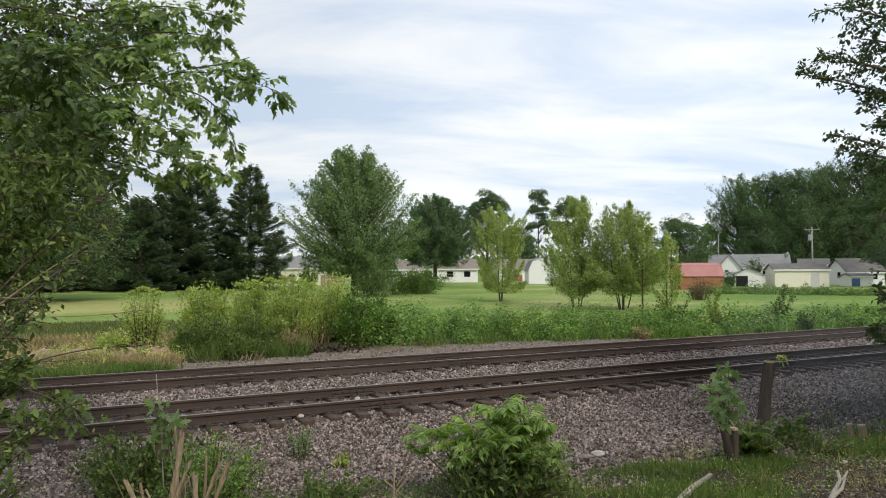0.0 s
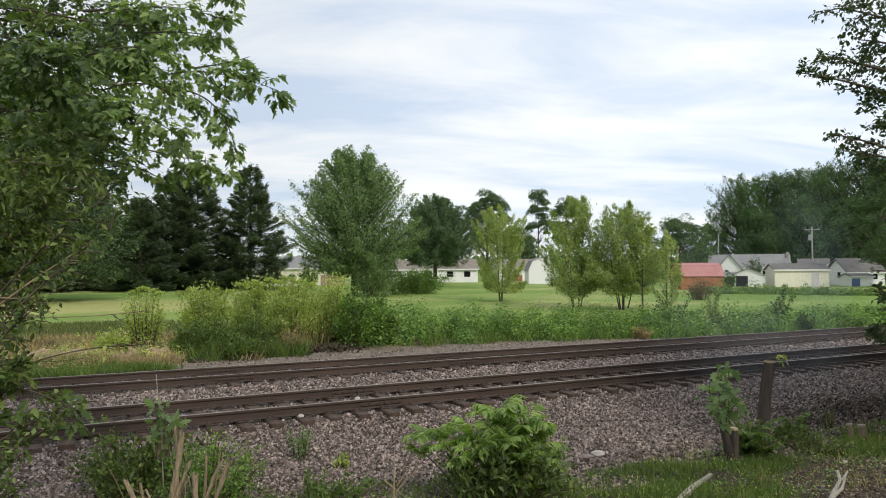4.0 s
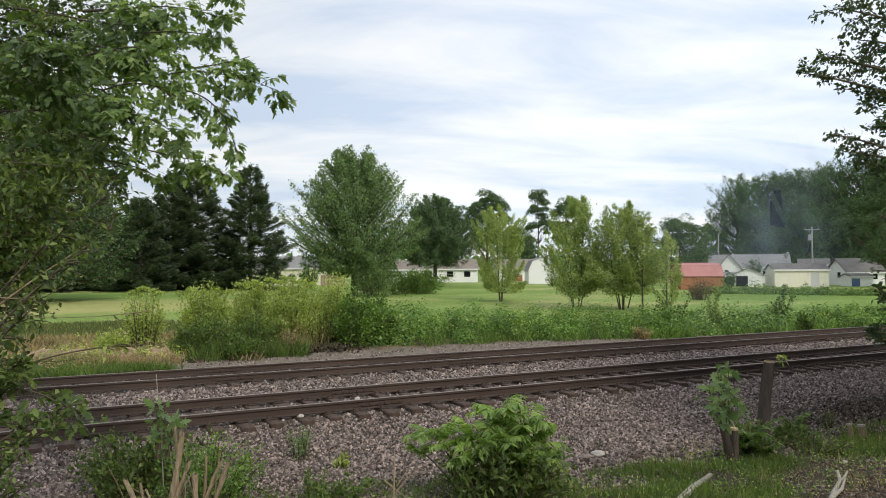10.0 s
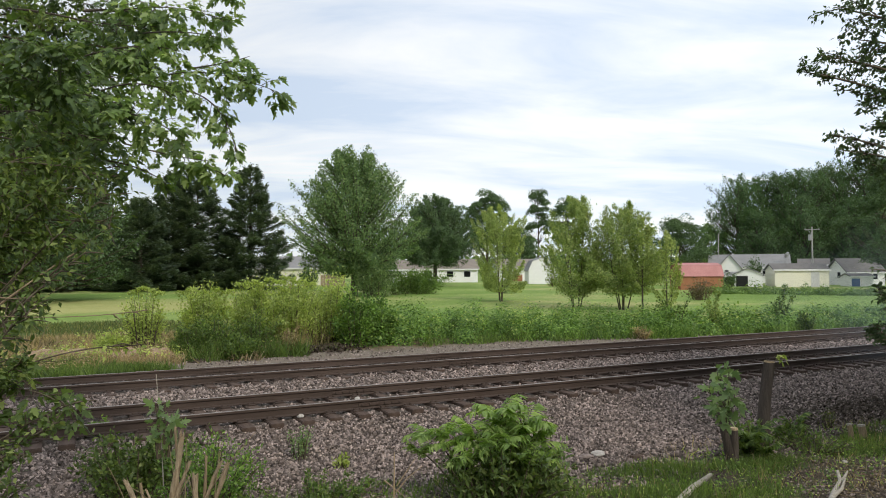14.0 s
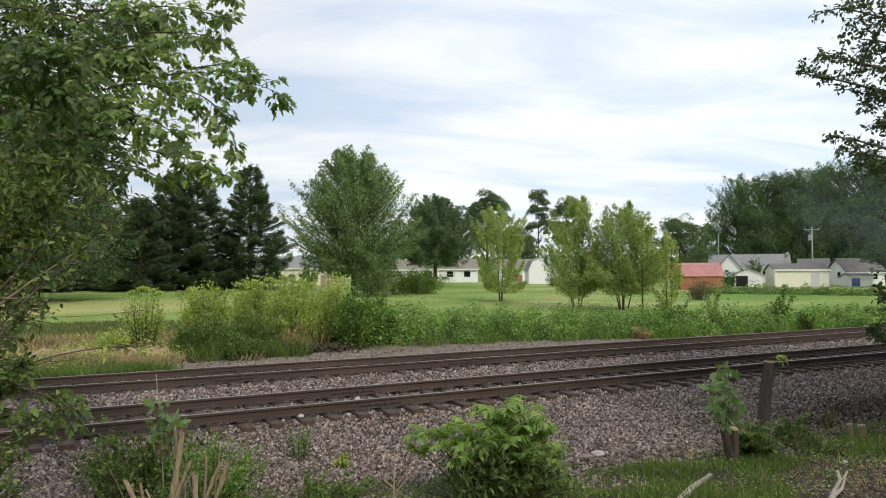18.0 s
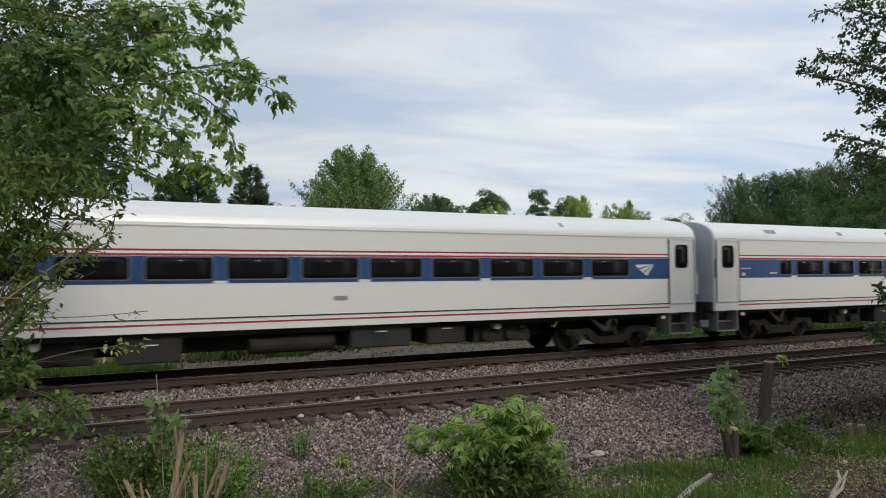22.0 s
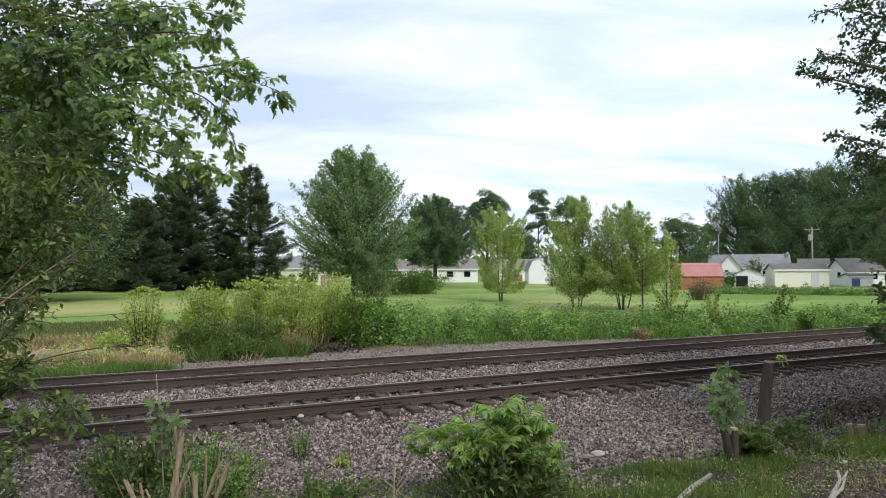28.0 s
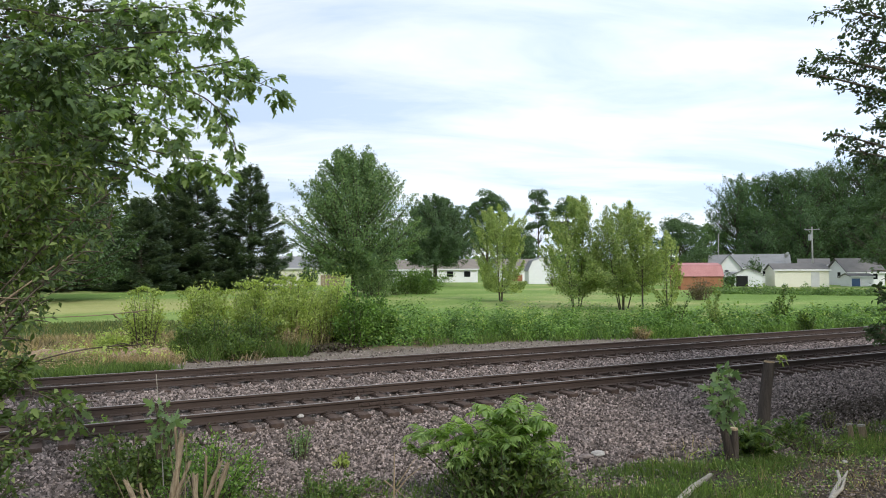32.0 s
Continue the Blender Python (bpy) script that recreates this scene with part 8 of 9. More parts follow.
for k, (st, tip, n) in enumerate((((-1.02, 6.53, 1.23), (0.26, 5.82, 2.72), 150), ((-1.02, 6.53, 1.48), (0.25, 5.93, 2.99), 170), ((-0.96, 6.16, 1.29), (0.08, 5.59, 2.53), 90),
                                  ((-0.84, 5.99, 1.32), (-0.19, 5.51, 2.17), 70), ((-0.93, 6.59, 1.46), (-0.11, 6.24, 2.65), 190), ((-0.95, 6.70, 1.70), (-0.34, 6.35, 2.87), 320), ((-0.92, 5.93, 1.00), (-0.28, 5.34, 1.81), 260),
                                  ((-0.88, 5.68, 0.87), (0.03, 5.08, 1.56), 90), ((-0.76, 5.52, 0.80), (-0.06, 5.02, 1.47), 50), ((-0.68, 5.36, 0.73), (-0.24, 5.00, 1.31), 90), ((-0.55, 5.18, 0.63), (-0.29, 4.92, 1.14), 80), ((-1.08, 6.88, 1.87), (0.00, 6.51, 3.08), 300), ((-0.82, 5.87, 1.11), (-0.35, 5.48, 2.04), 110))):
    limb(shrub, st, tip, int(n * (2.0 if 6 <= k <= 10 else 1.25)), 0.05 if 6 <= k <= 10 else 0.06, L_SHRUB, 260 + k, r0=0.008, reach=0.22 if 6 <= k <= 10 else 0.27, twigs=16, bare=0.3, sag=0.12, hang=0.3)
for k, (st, tip, n) in enumerate((((-1.21, 7.37, 2.68), (0.26, 6.61, 2.79), 70), ((-1.25, 7.61, 2.89), (0.33, 6.79, 3.03), 90), ((-1.28, 7.73, 3.14), (0.33, 6.89, 3.21), 120), ((-1.17, 7.13, 2.58), (-0.03, 6.54, 2.67), 190), ((-1.15, 6.99, 2.94), (-0.15, 6.36, 2.97), 420),
                                  ((-1.13, 6.89, 2.44), (-0.27, 6.44, 2.57), 300), ((-1.01, 7.02, 3.22), (0.08, 6.46, 3.21), 380), ((-1.08, 6.65, 2.06), (-0.29, 6.24, 2.10), 170), ((-1.17, 7.14, 2.31), (-0.32, 6.69, 2.35), 200))):
    limb(shrub, st, tip, int(n * 1.5), 0.088, L_SHRUB, 240 + k, LANCE_V, LEAF_F, r0=0.012, reach=0.36, twigs=22, bare=0.1, sag=0.1, hang=0.4)
for k, (st, tip, r) in enumerate((
        ((-0.50, 6.12, 2.12), (0.09, 6.03, 2.58), 0.0090), ((-0.51, 6.24, 2.14), (-0.06, 6.00, 2.43), 0.0070), ((-0.38, 5.95, 2.07), (0.15, 6.00, 2.39), 0.0040), ((-0.50, 6.12, 2.21), (-0.24, 5.99, 2.21), 0.0060), ((-0.43, 6.09, 2.07), (-0.37, 6.27, 2.44), 0.0040), ((-0.43, 5.43, 1.54), (-0.22, 5.43, 1.69), 0.0030), ((-0.21, 5.76, 1.84), (-0.14, 5.71, 2.03), 0.0030), ((-0.29, 5.69, 1.78), (0.10, 5.60, 1.79), 0.0020))):
    raw("dry_twig", *tube(bend(np.array(st) - SH, (np.array(st) + np.array(tip)) / 2 - SH + np.array([0, 0, 0.03 * (-1) ** k]), np.array(tip) - SH, 6), np.linspace(r, r * 0.45, 6), 5), M_TWIG if k % 3 else M_DEADWOOD, shrub, "bare brown twig")
for k, (st, mid, tip, n, rc) in enumerate((
        ((-0.90, 8.99, 3.48), (-0.37, 8.59, 3.69), (0.20, 8.18, 3.76), 560, 0.40), ((-0.91, 8.98, 3.78), (-0.48, 8.64, 3.90), (-0.01, 8.28, 3.94), 480, 0.40), ((-0.88, 8.75, 3.33), (-0.51, 8.45, 3.43), (-0.05, 8.10, 3.47), 460, 0.34), ((-0.83, 8.29, 3.01), (-0.58, 8.04, 3.16), (-0.28, 7.77, 3.20), 360, 0.32))):
    bough(shrub, st, mid, tip, n, 0.095, L_SHRUB, 970 + k, LANCE_V, LEAF_F, r0=0.01, spread=rc, hang=0.5, flat=1.0)
for k, (st, mid, tip, n) in enumerate((
        ((-0.49, 5.68, 1.60), (-0.21, 5.43, 1.60), (0.02, 5.20, 1.47), 90), ((-0.50, 5.81, 1.47), (-0.28, 5.58, 1.45), (-0.11, 5.39, 1.39), 70), ((-0.51, 5.91, 1.76), (-0.36, 5.73, 1.70), (-0.22, 5.66, 1.58), 60))):
    bough(shrub, st, mid, tip, n, 0.078, L_SHRUB, 950 + k, r0=0.006, spread=0.2, hang=0.7, **MK)
limb(shrub, (-0.23, 5.77, 1.76), (0.40, 5.44, 1.87), 34, 0.052, L_WEEDLIGHT, 298, r0=0.006, reach=0.12, twigs=7, bare=0.62, sag=0.08, hang=0.3)
limb(shrub, (-0.65, 5.98, 2.10), (0.47, 5.40, 2.12), 3, 0.04, L_SHRUB, 299, r0=0.0028, reach=0.1, twigs=2, bare=0.7, sag=-0.06, bark=M_DEADWOOD)
darktree = thing("broadleaf_tree", "dark small-leaved tree hanging over the bank", "tree", at=(7.56, 3.61, 0.18))
raw("trunk", *tube([(0, 0, -0.8), (0.05, 0, 1.5), (0.0, 0.1, 5)], [0.2, 0.15, 0.07], 10), M_BARK, darktree, smooth=True)
for k, (st, tip, n, rc) in enumerate((((6.54, 3.56, 3.78), (5.35, 3.93, 4.03), 190, 0.3), ((6.54, 3.55, 3.98), (5.60, 3.91, 4.20), 200, 0.35), ((6.64, 3.59, 4.45), (5.85, 3.88, 4.64), 220, 0.4), ((6.55, 3.57, 3.29), (5.63, 3.81, 3.51), 100, 0.2),
                                      ((6.55, 3.57, 3.24), (5.73, 3.76, 3.37), 150, 0.25), ((6.73, 3.55, 4.25), (6.01, 3.81, 4.37), 260, 0.4), ((6.63, 3.51, 3.73), (5.94, 3.75, 3.88), 260, 0.35), ((6.64, 3.53, 3.10), (5.99, 3.74, 3.28), 220, 0.25),
                                      ((6.73, 3.50, 2.66), (6.08, 3.71, 2.82), 70, 0.2), ((7.44, 4.18, 1.42), (7.03, 4.38, 1.84), 260, 0.24), ((7.41, 4.18, 1.92), (7.09, 4.34, 2.17), 110, 0.2), ((6.73, 3.51, 2.27), (6.11, 3.71, 2.37), 40, 0.2), ((6.92, 3.56, 4.58), (6.19, 3.81, 4.85), 240, 0.4), ((6.76, 3.45, 3.49), (6.03, 3.71, 3.62), 240, 0.3))):
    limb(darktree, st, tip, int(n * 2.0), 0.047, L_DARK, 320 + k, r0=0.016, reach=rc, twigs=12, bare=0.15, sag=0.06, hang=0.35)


def frond_rosette(rng, top, count, length):
    """Compound leaves of a sumac in a rosette round a stalk's top: narrow leaflets in pairs along arching ribs."""
    P, D, N, ribs = [], [], [], []
    for i in range(count):
        a = 2.39996 * i + rng.normal(0, 0.25)
        up = rng.uniform(0.15, 1.1) if i % 3 else rng.uniform(-0.25, 0.3)
        L = length * rng.uniform(0.75, 1.15)
        hor = np.array([math.cos(a), math.sin(a), 0])
        end = top + (hor * math.cos(up * 0.8) + np.array([0, 0, math.sin(up * 0.8)])) * L
        st = top - np.array([0, 0, rng.uniform(0, 0.14)])
        p = bend(st, (st + end) / 2 + np.array([0, 0, 0.16 * L]), end - np.array([0, 0, 0.16 * L]), 10)
        ribs.append(tube(p, np.linspace(0.004, 0.0015, 10), 4))
        t = np.gradient(p, axis=0)
        t /= np.linalg.norm(t, axis=1, keepdims=True)
        for q in np.linspace(0.18, 1.0, 12):
            c = np.array([np.interp(q, np.linspace(0, 1, 10), p[:, k]) for k in range(3)])
            tq = np.array([np.interp(q, np.linspace(0, 1, 10), t[:, k]) for k in range(3)])
            side = np.cross(tq, [0, 0, 1.0])
            side /= np.linalg.norm(side) + 1e-6
            for sg in (-1, 1):
                P.append(c)
                D.append((side * sg + tq * 0.5 + np.array([0, 0, -0.4]) + rng.normal(0, 0.12, 3)) * (1.1 - 0.45 * abs(q - 0.45)))
                N.append(np.cross(side, tq) + rng.normal(0, 0.2, 3))
    P, D, N = np.array(P), np.array(D), np.array(N)
    N[N[:, 2] < 0] *= -1
    size = np.linalg.norm(D, axis=1) * length * 0.36 * rng.uniform(0.85, 1.15, len(P))
    return strew(LANCE_V * [0.8, 1, 1], LEAF_F, P, turned(D, N), size), joined(ribs)


rng = np.random.default_rng(401)
SUMAC = np.array((4.55, 7.58, -0.45))
sumac = thing("sumac_bush", "bright green sumac bush growing from the gravel", "bush", at=tuple(SUMAC))
for k, (top, count, length) in enumerate((((4.59, 7.37, 0.72), 11, 0.36), ((4.76, 7.18, 0.57), 11, 0.38), ((3.92, 7.84, 0.41), 11, 0.32), ((4.28, 7.43, 0.46), 10, 0.34), ((4.95, 7.20, 0.36), 10, 0.30), ((4.09, 7.64, 0.32), 10, 0.30), ((4.39, 7.15, 0.42), 11, 0.34), ((3.75, 7.94, 0.23), 8, 0.22), ((4.59, 7.05, 0.26), 10, 0.32), ((4.16, 7.27, 0.21), 10, 0.32), ((4.95, 7.12, 0.16), 9, 0.26), ((4.77, 7.51, 0.44), 10, 0.36))):
    top = np.array(top) - SUMAC
    foot = np.array([top[0] * 0.35, top[1] * 0.35, 0])
    stalk = raw("stalk", *tube(bend(foot, foot * 0.6 + top * 0.4 + np.array([0, 0, 0.15]), top, 8), np.linspace(0.014, 0.006, 8), 6), M_TWIG, sumac)
    lv, rb = frond_rosette(rng, top, count, length)
    raw("leaf_rib", *rb, L_SUMAC, stalk)
    raw("foliage", *lv, L_SUMAC, stalk, "feathery bright green fronds")
bush("bush", "dark leafy weeds at the sumac's foot", 4.50, 7.22, 0.88, 1.7, 402, 3800, 0.1, L_SHRUB, n=60, tv=LANCE_V)
bush("bush", "grey-green lance-leaved weeds beside the sumac", 4.95, 7.30, 0.95, 0.9, 413, 1500, 0.095, L_SPROUT, n=26, tv=LANCE_V)
bush("weed", "feathery green weed on the gravel", 3.06, 10.66, 0.62, 0.42, 403, 420, 0.05, L_SPROUT, "weeds on the gravel", 9, category="weed")
bush("weed", "small yellow-green weed on the gravel", 3.49, 9.97, 0.24, 0.3, 404, 90, 0.07, L_WEEDLIGHT, "weeds on the gravel", 7, category="weed")
bush("weed", "leafy green weeds by cut stems", 0.74, 9.91, 0.85, 1.5, 405, 3400, 0.075, L_SHRUB, "weeds on the gravel", 36, category="weed")
bush("weed", "bushy green weeds behind cut stems", 1.49, 9.02, 0.85, 1.3, 406, 2600, 0.055, L_WEED, "weeds on the gravel", 30, category="weed")
bush("weed", "low light green weeds at the gravel's edge", 2.63, 8.42, 0.4, 1.9, 407, 2200, 0.05, L_BUSH, "weeds on the gravel", 40, category="weed")
bush("weed", "small weeds beside the sleepers", 0.29, 12.90, 0.32, 0.6, 408, 160, 0.08, L_WEED, "weeds on the gravel", 9, category="weed")
bush("weed", "thin green weeds by the post", 10.22, 7.67, 0.5, 0.8, 409, 620, 0.06, L_BUSH, "weeds on the gravel", 16, category="weed")
for label, foot, tops in (("pinnate green sprout at the post's foot", (9.05, 7.35, -0.44), (((8.97, 7.39, -0.04), 9, 0.34), ((8.74, 7.40, -0.19), 7, 0.26), ((9.00, 7.27, -0.24), 8, 0.28))), ("pale feathery sprout behind the post", (10.3, 7.75, -0.44), (((10.39, 7.78, -0.08), 8, 0.30), ((10.14, 7.80, -0.21), 6, 0.24)))):
    foot = np.array(foot)
    sp = thing("walnut_sprout", label, "sprout", at=tuple(foot))
    for top, count, length in tops:
        top = np.array(top) - foot
        stalk = raw("stalk", *tube(bend((0, 0, 0), top * 0.5 + np.array([0, 0, 0.1]), top, 6), np.linspace(0.009, 0.005, 6), 5), M_TWIG, sp)
        lv, rb = frond_rosette(rng, top, count, length)
        raw("leaf_rib", *rb, L_BUSH, stalk)
        raw("foliage", *lv, L_BUSH, stalk)
bush("weed", "broad-leaved green sprout at the post's foot", 9.04, 7.44, 0.62, 0.66, 410, 700, 0.085, L_BUSH, "weeds on the gravel", 16, category="weed")
bush("weed", "broad leafy weeds round the stumps", 10.17, 7.29, 0.34, 1.3, 412, 600, 0.05, L_BUSH, "weeds on the gravel", 40, category="weed")
bush("weed", "pale weed beside the ballast", 12.07, 8.33, 0.42, 0.4, 411, 200, 0.05, L_ROUGH, "weeds on the gravel", 9, category="weed")

# ---- posts, stumps and dead wood ----
M_BLEACHED = surface("bleached_wood", (0.3, 0.27, 0.22), (0.55, 0.51, 0.44), 3, 0.9, 0, 0.2, 25, 0.6, 0.02, (4, 4, 0.6))
def trunk_stub(name, label, at, path, r0, r1, category, bark=None, cut=M_CUTWOOD, sides=12):
    t = thing(name, label, category, at=at)
    p = np.asarray(path, float)
    v, f = tube(p, np.linspace(r0, r1, len(p)), sides)
    rg = np.random.default_rng(int(abs(at[0]) * 100))
    v = v + rg.normal(0, r0 * 0.05, v.shape)
    raw("wood", v, f, bark or M_POST, t)
    if cut is not None:
        bm = bmesh.new()
        d = Vector(p[-1] - p[-2]).normalized()
        drum(bm, tuple(p[-1] - np.array(d) * 0.01), d, r1 * 1.04, r1 * 0.98, 0.03, sides)
        part("cut_face", bm, cut, t, "pale fresh cut face")
    return t


post = trunk_stub("cut_post", "leaning grey trunk cut off flat above the bank", (9.71, 7.86, -0.42), [(0.02, 0, -0.1), (0.06, 0, 0.4), (0.11, 0, 0.8), (0.19, -0.02, 1.33)], 0.108, 0.078, "post")
limb(post, (9.89, 7.78, 0.91), (10.01, 7.72, 0.98), 9, 0.09, L_WEEDLIGHT, 450, r0=0.006, reach=0.08, twigs=3, bare=0.3, hang=0.5, sway=False, **MK)
st1 = trunk_stub("stump", "forked dark stump with a leafy sprout", (8.50, 7.38, -0.42), [(0, 0, -0.1), (-0.1, 0, 0.3), (-0.27, 0, 0.85)], 0.07, 0.045, "stump", cut=None)
raw("fork", *tube([(0.02, 0, -0.05), (0.05, 0, 0.25), (0.04, 0, 0.5)], [0.07, 0.06, 0.055], 10), M_POST, st1)
part("fork_cut", drum(bmesh.new(), (0.04, 0, 0.49), (0, 0, 1), 0.058, 0.055, 0.03, 10), M_CUTWOOD, st1, "pale fresh cut face")
sprout = thing("maple_sprout", "pale green maple sprout on a stump", "sprout", at=(7.26, 6.35, 0.34))
for k, (a, b, n) in enumerate((((7.25, 6.35, 0.37), (7.11, 6.39, 1.15), 34), ((7.25, 6.35, 0.37), (7.16, 6.25, 1.19), 34), ((7.24, 6.35, 0.37), (6.95, 6.37, 0.92), 26), ((7.25, 6.35, 0.41), (7.41, 6.36, 0.88), 26), ((7.24, 6.35, 0.37), (7.04, 6.22, 0.76), 26))):
    limb(sprout, a, b, int(n * 0.7), 0.135, L_SPROUT, 440 + k, r0=0.009, twigs=6, reach=0.17, sag=0.05, bare=0.35, hang=0.5, **MK)
for px, py, hh, rr in ((11.45, 7.53, 0.27, 0.045), (11.55, 7.39, 0.27, 0.062)):
    trunk_stub("stump", "short weathered stump in the grass", (px, py, -0.45), [(0, 0, -0.05), (0.01, 0, hh * 0.5), (0.0, 0.02, hh)], rr, rr * 0.9, "stump", M_DEADWOOD, M_BLEACHED)
CUT = thing("cut_shrub", "cluster of bare cut sapling stems with torn bark", "shrub", at=(0.94, 7.27, -0.44))
for k, (a, b, r) in enumerate((((0.75, 7.54, -0.50), (0.96, 7.38, 0.80), 0.027), ((0.79, 7.53, -0.50), (0.94, 7.40, 0.56), 0.015), ((0.93, 7.44, -0.50), (0.90, 7.41, 0.88), 0.011), ((0.74, 7.54, -0.50), (1.03, 7.36, 0.54), 0.016),
                               ((0.78, 7.50, -0.50), (0.48, 7.65, 0.36), 0.020), ((0.84, 7.51, -0.50), (0.61, 7.58, 0.32), 0.014), ((0.89, 7.48, -0.50), (0.66, 7.56, 0.27), 0.012), ((1.16, 7.31, -0.50), (1.08, 7.34, 0.39), 0.027),
                               ((1.09, 7.36, -0.50), (1.17, 7.28, 0.60), 0.013), ((1.00, 7.42, -0.50), (1.29, 7.22, 0.53), 0.020), ((1.01, 7.42, -0.50), (1.35, 7.19, 0.51), 0.023), ((1.08, 7.37, -0.50), (1.24, 7.26, 0.41), 0.016))):
    a, b = np.array(a), np.array(b)
    o = np.array(CUT.location)
    rg = np.random.default_rng(500 + k)
    p = bend(a - o, (a + b) / 2 - o + np.array([0.045, 0, 0]) * (-1) ** k, b - o, 9)
    v, f = tube(p, r * np.linspace(1.2, 0.95, 9) * rg.uniform(0.8, 1.18, 9), 10)
    v = v + rg.normal(0, r * 0.1, v.shape)
    d = Vector(p[-1] - p[-2]).normalized()
    v[-10:] += np.array(d) * (rg.uniform(-1.2, 2.4, (10, 1)) * r)
    s = raw("stem", v, f, M_DEADWOOD if k in (1, 2, 5, 8, 11) else M_STEM, CUT)
    part("cut_face", drum(bmesh.new(), tuple(p[-1] - np.array(d) * r * 1.6), d + Vector((0.25, -0.2, 0)), r * 0.9, r * 0.8, 0.02, 10), M_CUTWOOD, s, "pale torn wood")
    strip_at = p[int(rg.integers(4, 7))]
    side = np.array([rg.normal(0, 1), rg.normal(0, 1), 0])
    side = side / np.linalg.norm(side)
    raw("bark_strip", *tube(bend(strip_at + side * r, strip_at + side * r * 2.2 + (0, 0, 0.05), strip_at + side * r * 3.4 - (0, 0, 0.12), 6), [0.009, 0.01, 0.009, 0.008, 0.006, 0.003], 4), M_TWIG, s, "loose strip of dark bark")
for k in range(9):
    rg = np.random.default_rng(560 + k)
    a = np.array((0.98, 7.19, -0.37)) - np.array(CUT.location) + rg.normal(0, 0.2, 3) * [1, 0.4, 0]
    raw("dry_twig", *tube(bend(a, a + (0.0, 0, 0.5), a + np.array([rg.normal(0, 0.3), rg.normal(0, 0.2), rg.uniform(0.75, 1.25)]), 7), np.linspace(0.008, 0.003, 7), 5), M_DEADWOOD, CUT)
bush("maple_sprout", "leafy sprout rising beside cut stems", 0.82, 7.66, 0.62, 0.32, 431, 60, 0.105, L_SPROUT, "", 6, tv=MAPLE_V, tf=MAPLE_F, category="sprout", base=0.55)


def stick(label, path, r0, r1, material, name="dead_branch", extra=()):
    path = [np.array(p) for p in path]
    o = path[0]
    t = thing(name, label, "branch", at=tuple(o))
    raw("wood", *tube([p - o for p in path], np.linspace(r0, r1, len(path)), 7), material, t)
    for e in extra:
        raw("side_branch", *tube([np.array(p) - o for p in e], np.linspace(r0 * 0.7, r1 * 0.6, len(e)), 6), material, t)


stick("bleached forked branch lying in the dirt", [(7.49, 5.21, -0.30), (8.12, 5.56, -0.28), (8.55, 5.77, -0.26), (8.75, 5.94, -0.20)], 0.042, 0.018, M_BLEACHED, extra=[[(8.46, 5.71, -0.26), (8.67, 5.80, -0.24), (8.86, 5.88, -0.20)], [(7.93, 5.46, -0.28), (8.20, 5.52, -0.24), (8.57, 5.72, -0.22)]])
stick("pale weathered limb lying in the grass", [(6.10, 6.15, -0.32), (6.78, 6.50, -0.285), (7.40, 6.78, -0.28)], 0.05, 0.03, M_BLEACHED)
stick("bleached forked twig by the gravel", [(3.05, 7.07, -0.13), (3.05, 7.06, 0.07), (3.05, 7.05, 0.26), (3.05, 7.05, 0.47)], 0.012, 0.004, M_CUTWOOD, extra=[[(3.07, 7.06, 0.04), (3.18, 6.99, 0.20), (3.32, 6.92, 0.32)], [(3.08, 7.05, 0.11), (3.14, 7.01, 0.22), (3.25, 6.95, 0.40)], [(2.96, 7.11, 0.17), (3.07, 7.05, 0.07), (3.16, 7.01, -0.01)]])
stick("grey limb lying under the sumac", [(5.38, 7.86, -0.42), (5.20, 7.35, -0.40), (5.13, 7.03, -0.40)], 0.035, 0.03, M_DEADWOOD)
stick("tall dry stalk beside the sleepers", [(0.86, 7.96, 0.18), (0.83, 7.96, 0.71), (0.78, 7.97, 1.33)], 0.006, 0.004, M_BLEACHED, "dry_stalk")


def rock(label, at, sx, sy, sz, seed, material=None):
    bm = bmesh.new()
    bmesh.ops.create_icosphere(bm, subdivisions=3, radius=1)
    for v in bm.verts:
        k = 1 + 0.28 * noise.noise(v.co * 1.3 + Vector((seed, 0, 0))) + 0.1 * noise.noise(v.co * 4 + Vector((0, seed, 0)))
        v.co = Vector((v.co.x * sx, v.co.y * sy, max(-0.4, v.co.z) * sz)) * k
    me = bpy.data.meshes.new("rock")
    bm.to_mesh(me)
    bm.free()
    o = obj("rock", me, material or M_PALEROCK)
    o.location = at
    return tagged(o, label, "rock", "larger rocks on the gravel")


for k, (hx, hy, hz) in enumerate(((5.09, 13.62, -0.16), (3.60, 12.45, -0.16), (10.17, 13.35, -0.16))):
    rock("pale broken rock lying on a sleeper end", (hx, hy, hz), 0.06, 0.05, 0.04, 11 + k)
rock("pale flat rock lying on the gravel", (7.21, 8.80, -0.43), 0.11, 0.09, 0.05, 1)
rock("grey flat rock lying on the gravel", (6.94, 8.76, -0.43), 0.1, 0.08, 0.035, 2, M_STONE)
rock("brown flat slab on the gravel", (7.62, 8.39, -0.43), 0.11, 0.06, 0.03, 3, M_TIE)
rock("small pale rock in the grass", (9.78, 6.53, -0.35), 0.05, 0.04, 0.025, 4)
rock("small grey rock beside the grass", (10.84, 7.76, -0.40), 0.07, 0.05, 0.04, 5)


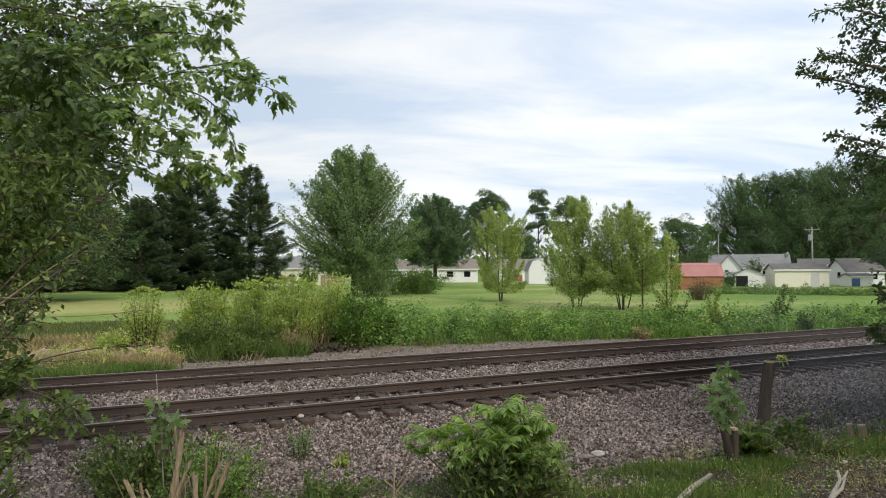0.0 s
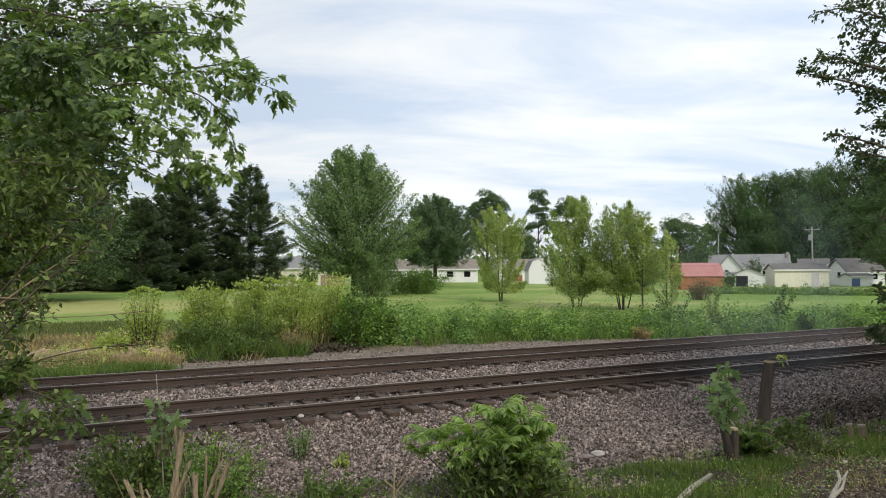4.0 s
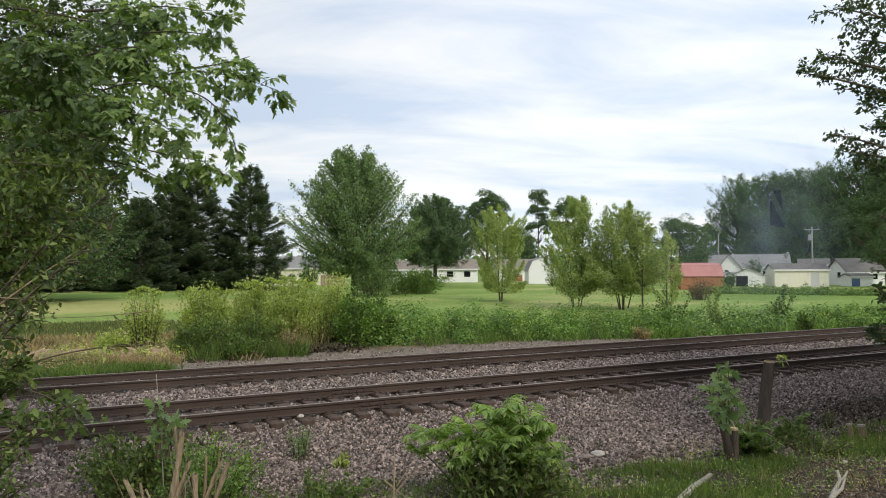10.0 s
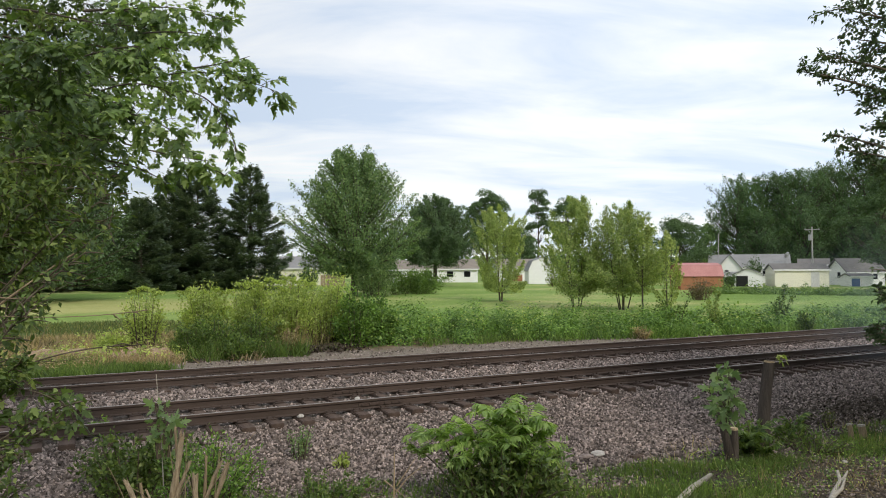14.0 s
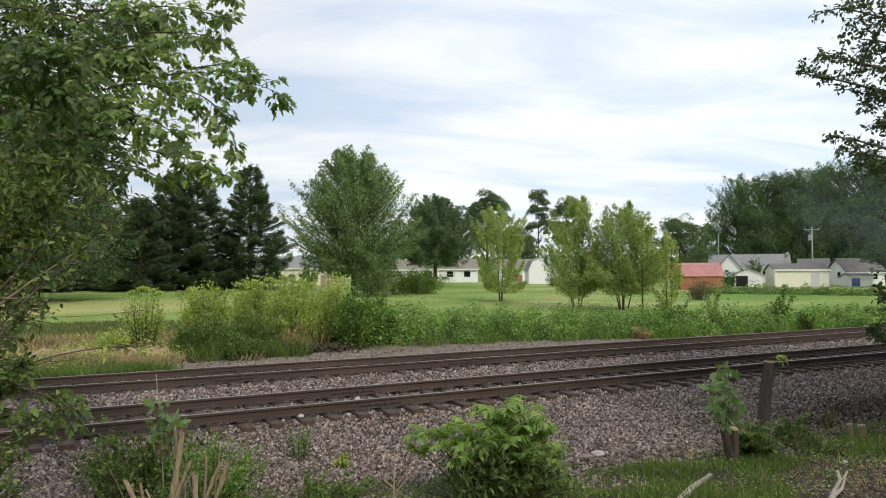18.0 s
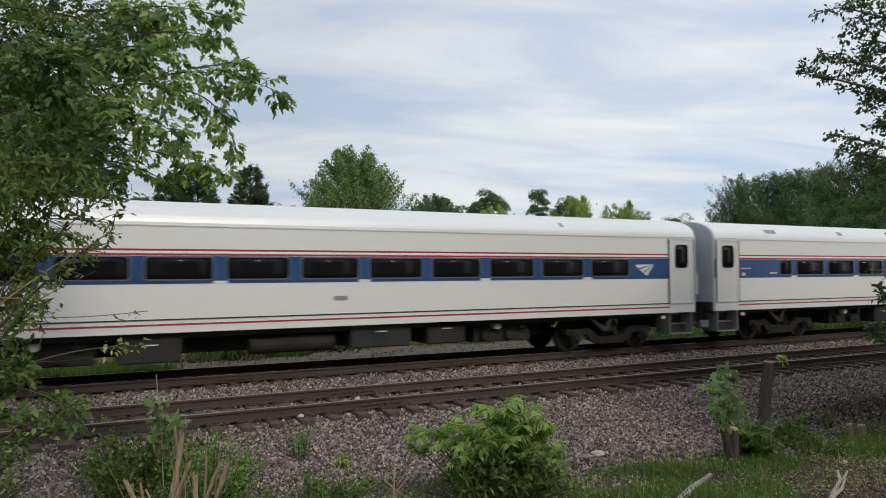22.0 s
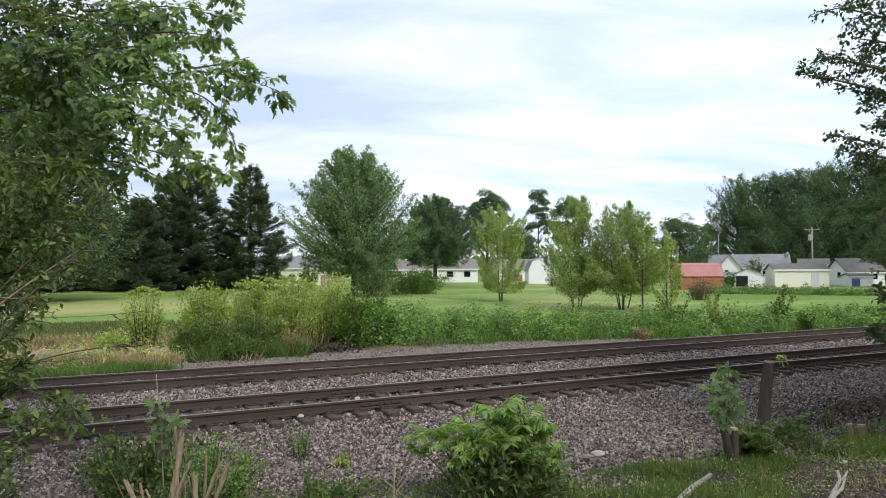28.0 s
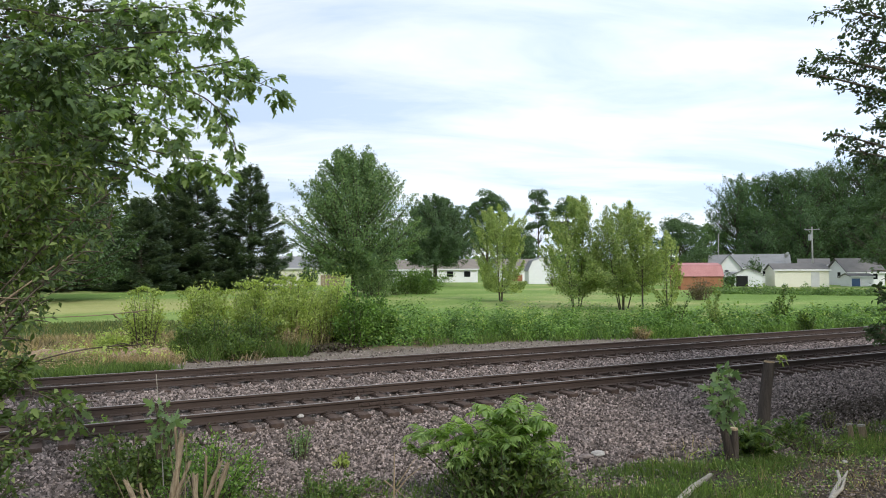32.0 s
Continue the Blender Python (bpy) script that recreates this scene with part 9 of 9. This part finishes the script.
# ---- thin drifting smoke ----
def smoke_material():
    m = bpy.data.materials.new("thin_smoke")
    m.use_nodes = True
    nt = m.node_tree
    nt.nodes.clear()
    out = nt.nodes.new("ShaderNodeOutputMaterial")
    tc = nt.nodes.new("ShaderNodeTexCoord")
    grad = nt.nodes.new("ShaderNodeTexGradient")
    grad.gradient_type = "SPHERICAL"
    nt.links.new(tc.outputs["Object"], grad.inputs["Vector"])
    n = noise_of(nt, 1.7, 3, 0.55)
    soft = ramp_link(nt, grad.outputs["Fac"], 0.0, 0.9)
    k = nt.nodes.new("ShaderNodeMath")
    k.operation = "MULTIPLY"
    nt.links.new(soft, k.inputs[0])
    nt.links.new(ramp_link(nt, n.outputs["Fac"], 0.25, 0.75), k.inputs[1])
    k2 = nt.nodes.new("ShaderNodeMath")
    k2.operation = "MULTIPLY"
    k2.inputs[1].default_value = 0.15
    nt.links.new(k.outputs[0], k2.inputs[0])
    tr = nt.nodes.new("ShaderNodeBsdfTransparent")
    df = nt.nodes.new("ShaderNodeBsdfTranslucent")
    df.inputs["Color"].default_value = (0.55, 0.68, 0.8, 1)
    d2 = nt.nodes.new("ShaderNodeBsdfDiffuse")
    d2.inputs["Color"].default_value = (0.55, 0.68, 0.8, 1)
    ad = nt.nodes.new("ShaderNodeMixShader")
    nt.links.new(df.outputs[0], ad.inputs[1])
    nt.links.new(d2.outputs[0], ad.inputs[2])
    mx = nt.nodes.new("ShaderNodeMixShader")
    nt.links.new(k2.outputs[0], mx.inputs[0])
    nt.links.new(tr.outputs[0], mx.inputs[1])
    nt.links.new(ad.outputs[0], mx.inputs[2])
    nt.links.new(mx.outputs[0], out.inputs[0])
    return m


M_SMOKE = smoke_material()


def puff_mesh(k):
    """A curled sheet of smoke one metre in radius."""
    bm = bmesh.new()
    bmesh.ops.create_grid(bm, x_segments=14, y_segments=14, size=1.0)
    for v in bm.verts:
        v.co.z = 0.22 * noise.noise(v.co * 1.2 + Vector((k * 5, 0, 0)))
    bmesh.ops.rotate(bm, verts=bm.verts, cent=(0, 0, 0), matrix=Matrix.Rotation(radians(90), 3, "X"))
    me = keep_mesh("puff", bm, M_SMOKE)
    me.polygons.foreach_set("use_smooth", [True] * len(me.polygons))
    return me


SMOKE = []
puffs = [puff_mesh(k) for k in range(3)]
for k in range(3):
    sm = thing("smoke_wisp", "thin bluish smoke drifting over the bank", "smoke", "smoke wisps")
    rg = np.random.default_rng(600 + k)
    for i in range(5):
        p = obj("puff", puffs[i % 3], None, sm)
        p.location = (rg.normal(0, 0.84), rg.normal(0, 1.0), rg.normal(0, 0.6))
        p.rotation_euler = (rg.normal(0, 0.2), rg.uniform(0, 6.28), radians(-62) + rg.normal(0, 0.2))
        sc = rg.uniform(0.7, 1.35)
        p.scale = (sc * 1.3, sc, sc)
        if k == 2:
            p.location *= 0.38
            p.rotation_euler.y = rg.normal(0, 0.3)
            p.scale = (sc * 0.4, sc * 0.4, sc * 0.95)
        p.visible_shadow = False
    SMOKE.append(sm)


def motions():
    for car, x0 in TRAIN:
        walk(car, [(t, pose(x0 + SPEED * (t - 20.0) + float(np.interp(t, LEAD_T, LEAD_X)), FAR_Y, 0)) for t in np.arange(0, 32.1, 0.5)])
    drift = [(0.0, (12.70, 7.00, 1.04)), (2.0, (13.06, 8.62, 1.18)), (3.5, (12.82, 8.72, 1.82)), (6.0, (11.40, 8.54, 1.96)), (8.5, (11.92, 8.68, 2.98)), (11.0, (12.76, 8.70, 3.22)), (14.0, (17.34, 6.76, 4.00)), (17.0, (24.18, 3.22, 4.30))]
    walk(SMOKE[0], [(t, pose(*p, 0, 0, 0.8 * t)) for t, p in drift] + [(32.0, pose(*drift[-1][1], 0, 0, 26))])
    drift = [(0.0, (21.20, 7.20, 1.42)), (9.5, (21.20, 7.20, 1.42)), (12.0, (11.70, 7.52, 0.84)), (13.0, (12.96, 8.20, 1.42)), (14.5, (12.66, 8.32, 2.14)), (16.8, (11.74, 8.78, 3.20)), (18.6, (15.42, 7.30, 3.74)), (22.0, (24.18, 3.22, 4.30))]
    walk(SMOKE[1], [(t, pose(*p, 0, 0, 0.7 * t)) for t, p in drift] + [(32.0, pose(*drift[-1][1], 0, 0, 22))])
    drift = [(0.0, (16.44, 7.76, 1.44)), (5.0, (15.64, 8.16, 1.66)), (7.0, (13.56, 9.20, 2.46)), (8.0, (13.02, 9.46, 3.26)), (9.0, (12.50, 9.72, 3.54)), (10.5, (12.20, 9.88, 3.72)), (12.0, (12.80, 9.56, 3.60)), (14.0, (17.34, 6.76, 4.00)), (17.0, (24.18, 3.22, 4.30))]
    walk(SMOKE[2], [(t, pose(*p, 0, 0, 0.5 * t)) for t, p in drift] + [(32.0, pose(*drift[-1][1], 0, 0, 16))])
    for k, (limb, base) in enumerate(SWAYING):
        rows = []
        for i in range(21):
            t = 1.6 * i
            a = 0.35 * math.sin(1.1 * t + 1.7 * k) + 0.2 * math.sin(2.3 * t + 0.6 * k)
            rows.append((t, pose(*base, a * 0.5, a, 0.6 * a)))
        walk(limb, rows)


motions()
